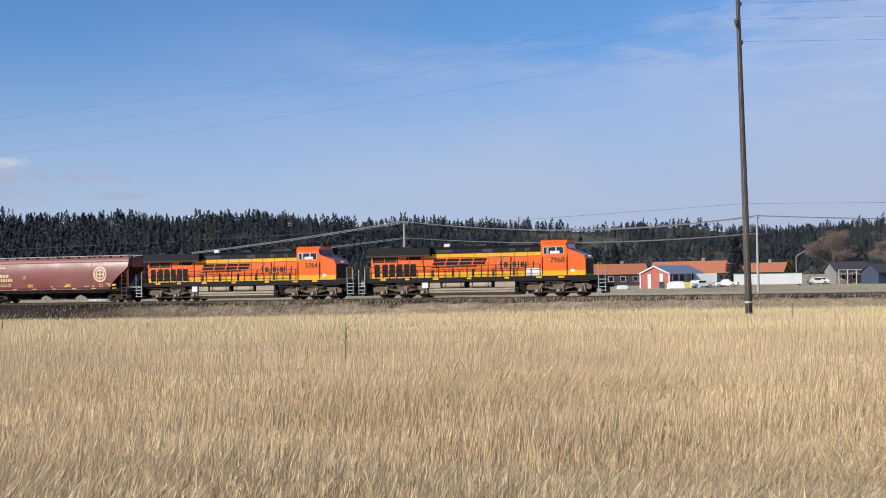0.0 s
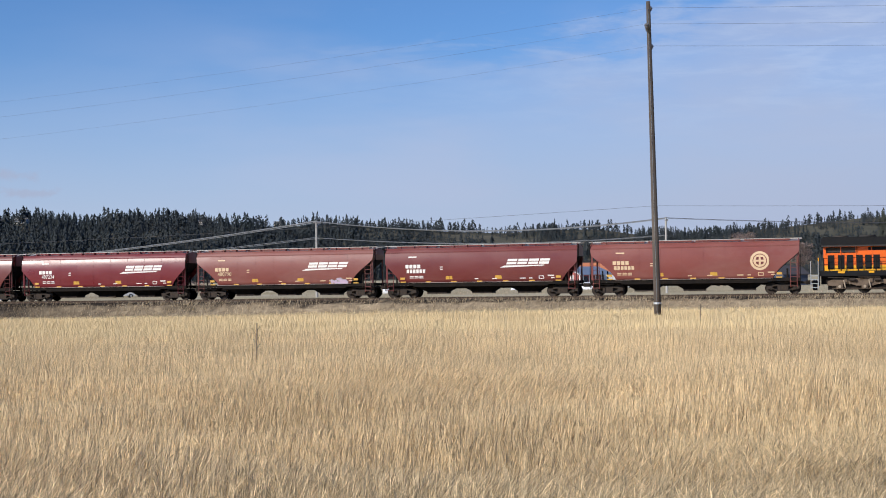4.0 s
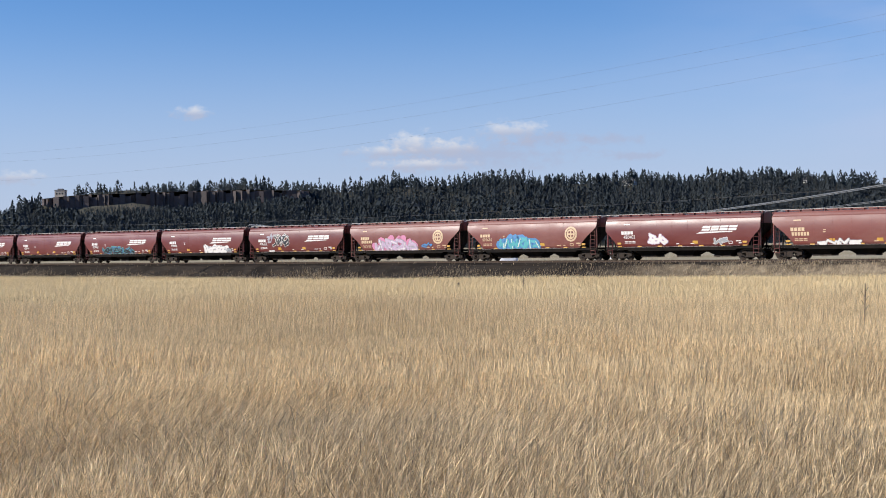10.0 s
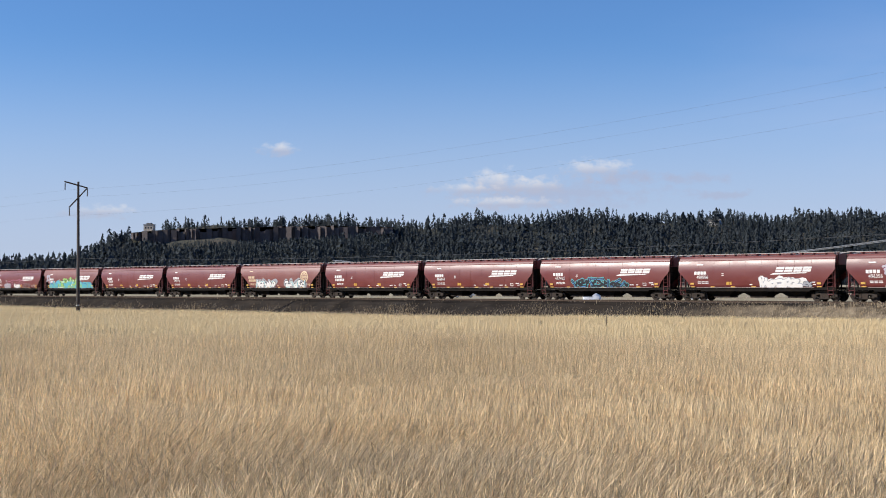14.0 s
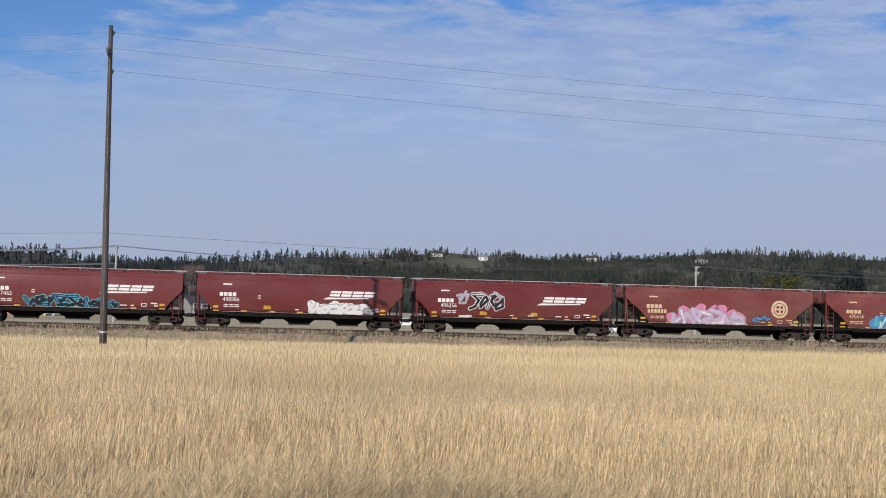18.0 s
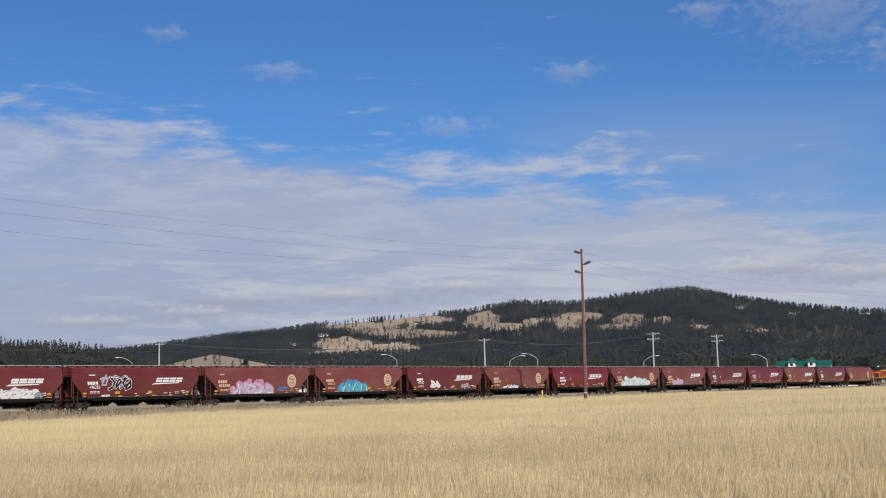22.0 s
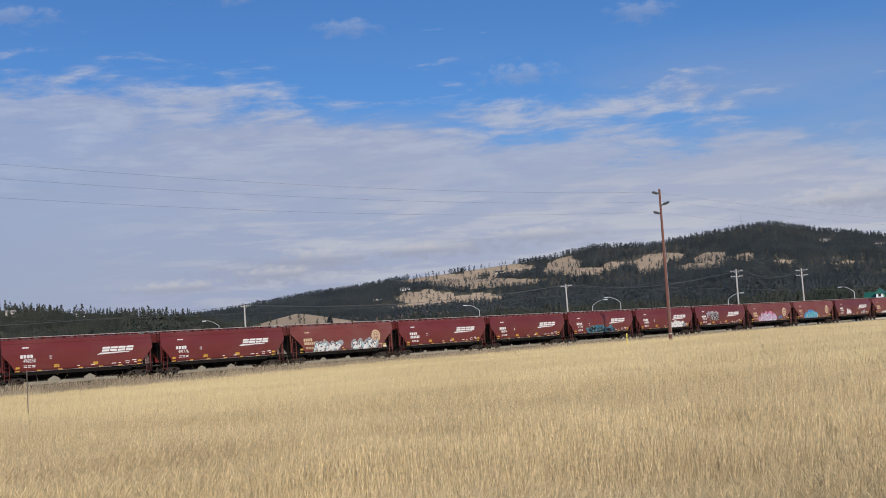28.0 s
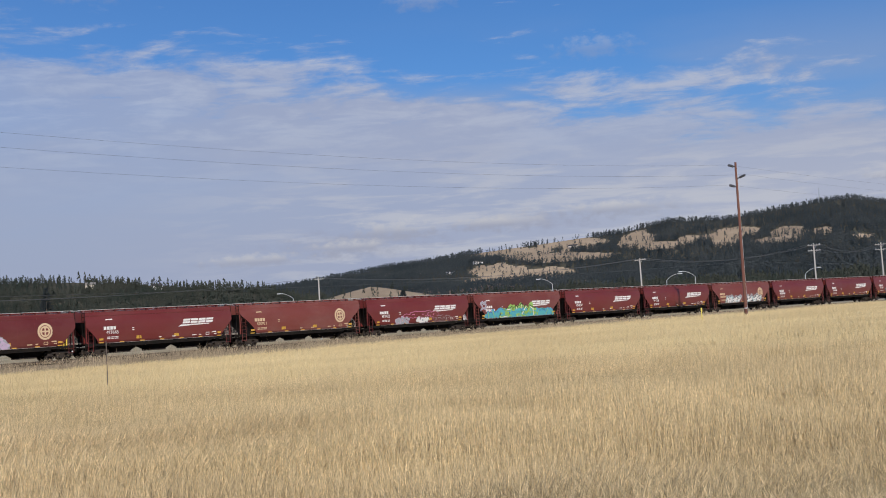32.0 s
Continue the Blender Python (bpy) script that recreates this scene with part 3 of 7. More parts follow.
def end_sheet(lengths, way, lo, hi):
    """The end of the body between the two sides: sloping below, upright above."""
    bm = bmesh.new()
    rows = [[bm.verts.new((way * l, y, z)) for y in (-w, w)] for z, w, l in list(zip(LEVELS, HALF_W, lengths))[lo:hi + 1]]
    for a, b in zip(rows, rows[1:]):
        bm.faces.new([a[0], a[1], b[1], b[0]])
    if hi > 90:
        t = bm.verts.new((way * lengths[-1], 0, 4.27))
        bm.faces.new([rows[-1][0], rows[-1][1], t])
    bmesh.ops.recalc_face_normals(bm, faces=bm.faces)
    bm.faces.ensure_lookup_table()
    if bm.faces[0].normal.x * way < 0:
        bmesh.ops.reverse_faces(bm, faces=bm.faces)
    return bm


def wheelset():
    bm = bmesh.new()
    rod(bm, (0, -0.95, 0.457), (0, 0.95, 0.457), 0.08, 8)
    for y in (-0.77, 0.63):
        rod(bm, (0, y, 0.457), (0, y + 0.14, 0.457), 0.457, 20)
        rod(bm, (0, y + (0.10 if y < 0 else 0.0), 0.457), (0, y + (0.14 if y < 0 else 0.04), 0.457), 0.485, 20)
    for y in (-1.06, 0.94):
        rod(bm, (0, y, 0.457), (0, y + 0.12, 0.457), 0.13, 10)
    return bm


def side_frame():
    """A cast three-piece truck frame with its springs."""
    bm = bmesh.new()
    prism(bm, [(-1.25, 0.40), (-1.25, 0.62), (-0.95, 0.68), (-0.45, 0.80), (0.45, 0.80), (0.95, 0.68), (1.25, 0.62), (1.25, 0.40), (1.0, 0.40), (0.85, 0.56), (0.42, 0.64), (0.40, 0.30), (0.55, 0.22), (-0.55, 0.22), (-0.40, 0.30), (-0.42, 0.64), (-0.85, 0.56), (-1.0, 0.40)], -0.07, 0.07)
    for x in (-0.22, 0.0, 0.22):
        rod(bm, (x, 0, 0.3), (x, 0, 0.62), 0.085, 8)
    prism(bm, [(-0.8, 0.40), (-0.45, 0.24), (-0.4, 0.30), (-0.72, 0.46)], -0.06, 0.06)
    prism(bm, [(0.8, 0.40), (0.45, 0.24), (0.4, 0.30), (0.72, 0.46)], -0.06, 0.06)
    return bm


def car_truck(x, parent):
    """A two-axle truck under the car."""
    t = part("truck", boxes((-0.22, 0.22, -1.05, 1.05, 0.48, 0.82), (-0.4, 0.4, -0.35, 0.35, 0.8, 0.95)), M["truck"], parent)
    t.location.x = x
    for dx in (-0.89, 0.89):
        part("wheelset", wheelset(), M["truck"], t).location.x = dx
    for y in (-1.0, 1.0):
        part("side_frame", side_frame(), M["truck"], t).location.y = y
    return t


def coupler_bm(x, way):
    bm = boxes((min(x, x + 0.7 * way), max(x, x + 0.7 * way), -0.09, 0.09, 0.78, 0.96))
    e = x + 0.7 * way
    box(bm, min(e, e + 0.26 * way), max(e, e + 0.26 * way), -0.2, 0.2, 0.72, 1.03)
    return bm


HALF_L_NEW = [6.90, 7.00, 7.28, 7.72, 8.00, 8.16, 8.16, 8.16, 8.16, 8.16]


def hopper_car(paint, lengths):
    """A three-bay covered hopper car, built round its middle, running towards +x."""
    car = new("hopper_car")
    part("body", hopper_body(lengths), paint, car)
    part("roof", hopper_roof(lengths[-1], HALF_W[-1]), M["sunlit_dusty"], car, "dusty roof with sun glare in its pale colour")
    for way in (-1, 1):
        part("end_slope_sheet", end_sheet(HALF_L, way, 0, 6), M["sooty"], car, "sloping end sheet with recess shade in its colour")
        part("end_wall", end_sheet(lengths, way, 6, 99), paint, car)
    # eave rail, roof walk and hatches
    for y in (-1.34, 1.27):
        part("roof_eave", boxes((-8.2, 8.2, y, y + 0.07, 4.02, 4.14)), paint, car)
        part("top_chord", boxes((-8.14, 8.14, -1.475 if y < 0 else 1.415, -1.415 if y < 0 else 1.475, 3.74, 3.82)), paint, car)
    bm = boxes((-8.35, 8.35, -1.02, -0.62, 4.33, 4.37), (-8.35, 8.35, 0.62, 1.02, 4.33, 4.37))
    part("roof_walkway", bm, M["roofgrey"], car, "pale grey steel grating walkway")
    for k in range(15):
        part("walkway_bracket", boxes((-0.02, 0.02, -1.03, -0.62, 4.08, 4.33)), paint, car).location.x = -8.1 + k * 16.2 / 14
    for k in range(4):
        bm = boxes((-1.75, 1.75, -0.38, 0.38, 4.22, 4.36))
        for j in range(5):
            box(bm, -1.6 + j * 0.78, -1.54 + j * 0.78, -0.45, 0.45, 4.36, 4.39)
        part("roof_hatch", bm, paint, car).location.x = -5.7 + 3.8 * k
    # sills, end platforms, posts, ladders
    for y in (-1.50, 1.38):
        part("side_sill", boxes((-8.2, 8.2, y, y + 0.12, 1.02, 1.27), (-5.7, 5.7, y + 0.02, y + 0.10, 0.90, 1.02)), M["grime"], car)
    # pale strip paints the line where the sill catches the sun
    part("sill_flange", boxes((-6.15, 6.15, -1.60, -1.50, 1.235, 1.262)), M["sunlit_dusty"], car, "pale sill ledge coloured as sunlit")
    for way in (-1, 1):
        a, b = sorted((6.3 * way, 8.25 * way))
        part("end_platform", boxes((a, b, -1.36, 1.36, 0.90, 1.0)), M["grime"], car)
        for y in (-1.42, 1.30):
            part("corner_post", boxes((8.05 * way - 0.06, 8.05 * way + 0.06, y, y + 0.12, 1.0, 3.3)), paint, car)
            part("inner_post", boxes((7.2 * way - 0.05, 7.2 * way + 0.05, y, y + 0.12, 1.0, 2.0)), M["grime"], car)
        bm = bmesh.new()
        for y in (-1.47, -1.0):
            rod(bm, (8.2 * way, y, 0.6), (8.2 * way, y, 4.2), 0.025)
        for k in range(11):
            rod(bm, (8.2 * way, -1.47, 0.65 + k * 0.34), (8.2 * way, -1.0, 0.65 + k * 0.34), 0.018)
        part("end_ladder", bm, M["grime"], car)
        bm = bmesh.new()
        for x in (7.45 * way, 7.95 * way):
            rod(bm, (x, -1.52, 0.55), (x, -1.56, 2.9), 0.025)
        for k in range(7):
            rod(bm, (7.45 * way, -1.54, 0.62 + k * 0.36), (7.95 * way, -1.54, 0.62 + k * 0.36), 0.018)
        part("side_ladder", bm, paint, car)
        part("end_bulkhead", boxes((6.1 * way - 0.04, 6.1 * way + 0.04, -1.3, 1.3, 0.95, 1.6)), M["grime"], car)
        part("coupler", coupler_bm(8.0 * way if way > 0 else -8.0, way), M["truck"], car)
    bm = bmesh.new()
    for k in range(10):
        a, b = k * math.tau / 10, (k + 1) * math.tau / 10
        rod(bm, (-8.3, 0.5 + 0.27 * math.cos(a), 2.6 + 0.27 * math.sin(a)), (-8.3, 0.5 + 0.27 * math.cos(b), 2.6 + 0.27 * math.sin(b)), 0.02, 5)
    rod(bm, (-8.3, 0.5, 2.33), (-8.3, 0.5, 2.87), 0.02, 5)
    rod(bm, (-8.3, 0.23, 2.6), (-8.3, 0.77, 2.6), 0.02, 5)
    part("brake_wheel", bm, M["grime"], car)
    # discharge chutes
    for x in (-3.9, 0.0, 3.9):
        bm = bmesh.new()
        a = [bm.verts.new((sx * 1.75, sy * 1.40, 1.06)) for sx, sy in ((-1, -1), (1, -1), (1, 1), (-1, 1))]
        b = [bm.verts.new((sx * 0.78, sy * 0.70, 0.42)) for sx, sy in ((-1, -1), (1, -1), (1, 1), (-1, 1))]
        for k in range(4):
            bm.faces.new([a[k], b[k], b[(k + 1) % 4], a[(k + 1) % 4]])
        bm.faces.new(a)
        bm.faces.new(b[::-1])
        bmesh.ops.recalc_face_normals(bm, faces=bm.faces)
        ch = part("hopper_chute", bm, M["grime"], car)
        ch.location.x = x
        part("outlet_gate", boxes((-0.85, 0.85, -0.72, 0.72, 0.30, 0.44), (-0.1, 0.1, -1.15, -0.72, 0.33, 0.4)), M["truck"], ch)
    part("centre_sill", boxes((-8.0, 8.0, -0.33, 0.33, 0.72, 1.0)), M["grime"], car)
    for x in (-6.85, 6.85):
        car_truck(x, car)
    for k in range(7):
        part("reflector", boxes((-0.23, 0.23, flank(1.35) - 0.012, flank(1.35) + 0.05, 1.27, 1.36)), M["yellow"], car).location.x = -6.6 + 2.2 * k
    for x in (-6.62, 6.62):
        part("end_reflector", boxes((x - 0.20, x + 0.20, -1.585, -1.50, 1.52, 1.70)), M["yellow"], car)
    for x in (-2.6, 1.6):
        decal("warning_plate", [[(x - 0.30, 1.50), (x + 0.30, 1.50), (x + 0.26, 1.78), (x - 0.26, 1.78)]], M["yellow"], car, 0.008)
    seams = []
    for x in np.arange(-5.9, 6.0, 1.68):
        seams.append([(x - 0.018, 1.3), (x + 0.018, 1.3), (x + 0.018, 3.75), (x - 0.018, 3.75)])
    decal("weld_seams", seams, paint, car, 0.012)
    return car


def slanted(x, z, w, h, lean=0.35):
    return [(x, z), (x + w, z), (x + w + lean * h, z + h), (x + lean * h, z + h)]


def wordmark(x, z, h, wide=1.9):
    """The railway's mark, as four plain slanted blocks, each slit across."""
    w = h * wide
    rows = [slanted(x + k * w * 1.08, z, w * 0.97, h * 0.45) for k in range(4)]
    return rows + [slanted(x + k * w * 1.08 + 0.35 * h * 0.58, z + h * 0.58, w * 0.97, h * 0.42) for k in range(4)]


def car_logo(car):
    polys = wordmark(2.30, 2.66, 0.44)
    polys.append([(1.75, 2.40), (5.4, 2.52), (5.5, 2.60), (2.15, 2.57)])
    decal("painted_mark", polys, M["white"], car, 0.016, "white slanted block mark with an underline")


def car_emblem(car):
    """A round cream emblem with a cross in a ring."""
    cx, cz, r = 5.15, 2.62, 0.74
    def disc(rr, n=28):
        return [(cx + rr * math.cos(k * math.tau / n), cz + rr * math.sin(k * math.tau / n)) for k in range(n)]
    e = decal("round_emblem", [disc(r)], M["cream"], car, 0.012, "cream round emblem with a cross")
    ring = []
    for k in range(28):
        a, b = k * math.tau / 28, (k + 1) * math.tau / 28
        ring.append([(cx + q * math.cos(w), cz + q * math.sin(w)) for q, w in ((r * 0.66, a), (r * 0.74, a), (r * 0.74, b), (r * 0.66, b))])
    for sx in (-1, 1):
        for sz in (-1, 1):
            ring.append([(cx + sx * 0.1 * r, cz + sz * 0.1 * r), (cx + sx * 0.42 * r, cz + sz * 0.1 * r), (cx + sx * 0.34 * r, cz + sz * 0.36 * r), (cx + sx * 0.1 * r, cz + sz * 0.42 * r)])
    decal("emblem_cross", ring, M["red"], e, 0.020)


def side_text(car, text, x, z, size, mat, squeeze=1.0):
    m = Matrix.Translation((x, flank(z + size * 0.35, 0.022), z)) @ Euler((radians(90), 0, 0)).to_matrix().to_4x4()
    return lettering(text, size, mat, car, m, "lettering", squeeze=squeeze)


def car_marks(car, number, mat):
    """Reporting mark as a bar block, the number where it can be read, and small data lines."""
    polys = [slanted(-6.35 + 0.34 * k, 2.46, 0.27, 0.30, 0.0) for k in range(4)]
    for k in range(3):
        polys.append(slanted(-6.0 + 0.42 * k, 1.62, 0.34, 0.07, 0))
        polys.append(slanted(-6.0 + 0.42 * k, 1.75, 0.34, 0.07, 0))
    polys.append(slanted(-6.1, 3.35, 0.7, 0.10, 0))
    polys.append(slanted(-3.35, 2.32, 0.24, 0.07, 0) )
    polys.append(slanted(-3.35, 2.50, 0.24, 0.07, 0))
    if not number:
        polys += [slanted(-6.25 + 0.28 * k, 2.06, 0.21, 0.30, 0) for k in range(6)]
    decal("data_stencil", polys, mat, car, 0.016)
    small = [slanted(5.0, 1.44, 0.42, 0.05, 0), slanted(5.0, 1.66, 0.42, 0.05, 0), slanted(5.0, 1.45, 0.05, 0.21, 0), slanted(5.37, 1.45, 0.05, 0.21, 0)]
    small += [slanted(x, 1.48, w, 0.08, 0) for x, w in ((-0.4, 0.3), (1.1, 0.4), (3.4, 0.5), (4.2, 0.25), (6.0, 0.3))]
    small += [slanted(5.75, 1.66, 0.5, 0.1, 0)]
    decal("data_box", small, mat, car, 0.016)
    if number:
        side_text(car, number, -5.45, 2.06, 0.46, mat, 0.95)


def blob(rng, cx, cz, w, h, n=14, rough=0.2):
    """A leaning, bulging spray shape."""
    out = []
    lean, p1, p2 = rng.uniform(-0.35, 0.35), rng.uniform(0, 6.3), rng.uniform(0, 6.3)
    for k in range(n):
        a = k * math.tau / n
        q = 1 + rough * (0.8 * math.sin(2 * a + p1) + 0.7 * math.sin(3 * a + p2)) + rng.uniform(-rough, rough) * 0.4
        dx, dz = 0.54 * w * q * math.cos(a), 0.54 * h * q * math.sin(a)
        out.append((cx + dx + lean * dz, cz + dz))
    return out


GLYPHS = [      # angular spray strokes in a unit cell
    [[(0.05, 0.1), (0.25, 0.95), (0.95, 0.85), (0.35, 0.5), (0.9, 0.05)]],
    [[(0.95, 0.9), (0.2, 0.8), (0.05, 0.25), (0.5, 0.02), (0.95, 0.3)], [(0.5, 0.45), (0.95, 0.3)]],
    [[(0.05, 0.0), (0.2, 1.0), (0.55, 0.25), (0.85, 1.0), (0.95, 0.05)]],
    [[(0.9, 0.95), (0.15, 0.85), (0.85, 0.45), (0.8, 0.1), (0.05, 0.05)]],
    [[(0.1, 0.95), (0.3, 0.05), (0.85, 0.1), (0.95, 0.7)], [(0.3, 0.5), (0.7, 0.62)]],
    [[(0.0, 0.3), (0.45, 1.0), (0.6, 0.4), (1.0, 0.6), (0.8, 0.0)]],
    [[(0.1, 0.8), (0.6, 0.9), (0.95, 0.5), (0.55, 0.1), (0.1, 0.35), (0.45, 0.6)]],
    [[(0.05, 0.9), (0.9, 1.0), (0.3, 0.1), (0.95, 0.15)], [(0.1, 0.5), (0.75, 0.55)]],
]


def strokes(name, glyphs, half, mat, parent, off, label=""):
    """Broad spray strokes along broken lines, laid on the car side."""
    bm, n = bmesh.new(), 0
    def lay(poly):
        nonlocal n
        n += 1
        f = bm.faces.new([bm.verts.new((x, flank(z, off + 0.0004 * (n % 24)), z)) for x, z in poly])
        f.normal_update()
        if f.normal.y > 0:
            f.normal_flip()
    for glyph in glyphs:
        for line in glyph:
            pts = [(x, max(1.30 + half * 0.5, z)) for x, z in line]
            for (ax, az), (bx, bz) in zip(pts, pts[1:]):
                d = max(0.01, math.hypot(bx - ax, bz - az))
                nx, nz = -(bz - az) / d * half, (bx - ax) / d * half
                lay([(ax + nx, az + nz), (ax - nx, az - nz), (bx - nx * 0.75, bz - nz * 0.75), (bx + nx * 0.75, bz + nz * 0.75)])
            for x, z in pts:
                lay([(x + half * 0.98 * math.cos(k * math.tau / 7), z + half * 0.98 * math.sin(k * math.tau / 7)) for k in range(7)])
    o = part(name, bm, mat, parent, label)
    o["kind"] = "stuff"
    return o


def graffiti(car, seed, x0, x1, z0, z1, fill, edge, n=6, back=None, arch=0.0, second=None):
    """Spray-painted bubble shapes along the car side: halo, edge, fill and inner strokes."""
    rng = random.Random(seed)
    g = None
    w = (x1 - x0) / n
    def clampz(p):
        return [(x, max(1.28, z)) for x, z in p]
    cells = []
    for k in range(n):
        u = (k + 0.5) / n
        top = z1 - arch * abs(2 * u - 1) ** 2 * (z1 - z0)
        cells.append((x0 + w * (k + 0.5), (z0 + top) / 2 + rng.uniform(-0.12, 0.12), w * rng.uniform(0.9, 1.35), (top - z0) * rng.uniform(0.85, 1.05)))
    if back:
        g = decal("graffiti", [clampz(blob(rng, cx, cz, ww * 1.45, hh * 1.28, 16, 0.22)) for cx, cz, ww, hh in cells], back, car, 0.020, "spray-painted graffiti")
    glyphs = []
    for cx, cz, ww, hh in cells:
        fx, fz = rng.choice((-1, 1)), rng.choice((-1, 1))
        glyphs.append([[(cx + fx * (u - 0.5 + rng.uniform(-0.2, 0.2)) * ww * 0.95 + 0.12 * (v - 0.5) * hh, cz + fz * (v - 0.5 + rng.uniform(-0.16, 0.16)) * hh * 0.86) for u, v in line] for line in rng.choice(GLYPHS)])
    thick = min(w, z1 - z0)
    e = strokes("graffiti_edge" if g else "graffiti", glyphs, 0.27 * thick, edge, g or car, 0.026, "" if g else "spray-painted graffiti")
    g = g or e
    strokes("graffiti_fill", glyphs, 0.18 * thick, fill, g, 0.040)
    if second:
        strokes("graffiti_shade", [[line[:2]] for gl in glyphs for line in gl[:1]], 0.06 * thick, second, g, 0.054)
    return g


def big_wheelset():
    bm = bmesh.new()
    rod(bm, (0, -1.0, 0.53), (0, 1.0, 0.53), 0.1, 8)
    for y in (-0.78, 0.64):
        rod(bm, (0, y, 0.53), (0, y + 0.14, 0.53), 0.53, 22)
    return bm


def engine_truck(x, parent):
    """A three-axle engine truck with axle boxes, springs and brake gear."""
    t = part("engine_truck", boxes((-2.7, 2.7, -0.95, 0.95, 0.28, 1.30)), M["grime"], parent)
    t.location.x = x
    for dx in (-1.85, 0.0, 1.85):
        part("wheelset", big_wheelset(), M["truck"], t).location.x = dx
    for y in (-1.12, 1.12):
        bm = bmesh.new()
        prism(bm, [(-2.75, 0.62), (-2.75, 0.92), (-2.3, 1.12), (-1.2, 1.05), (-0.6, 1.16), (0.6, 1.16), (1.2, 1.05), (2.3, 1.12), (2.75, 0.92), (2.75, 0.62), (2.3, 0.55), (1.2, 0.78), (0.6, 0.58), (-0.6, 0.58), (-1.2, 0.78), (-2.3, 0.55)], y - 0.09, y + 0.09)
        for dx in (-1.85, 0, 1.85):
            box(bm, dx - 0.24, dx + 0.24, y - 0.17, y + 0.17, 0.34, 0.76)
            rod(bm, (dx, y - 0.2, 0.53), (dx, y + 0.2, 0.53), 0.17, 10)
        for dx in (-0.93, 0.93):
            for e in (-0.16, 0.16):
                rod(bm, (dx + e, y, 0.70), (dx + e, y, 1.12), 0.10, 8)
            box(bm, dx - 0.62, dx - 0.36, y - 0.2, y + 0.2, 0.86, 1.14)
        rod(bm, (-2.4, y - 0.12, 0.40), (2.4, y - 0.12, 0.36), 0.03, 5)
        side = part("truck_frame", bm, M["engine_truck"], t)
        for dx in (-1.85, 0, 1.85):
            part("axle_cap", rods(0.11, ((dx, y - 0.26, 0.53), (dx, y + 0.26, 0.53)), seg=10), M["tan"], side)
            part("damper", rods(0.05, ((dx + 0.42, y - 0.2, 0.45), (dx + 0.30, y - 0.2, 1.05))), M["tan"], side)
        for dx in (-0.93, 0.93):
            part("brake_cylinder", rods(0.13, ((dx - 0.22, y - 0.22, 1.05), (dx + 0.22, y - 0.22, 1.05)), seg=10), M["truck"], side)
    return t


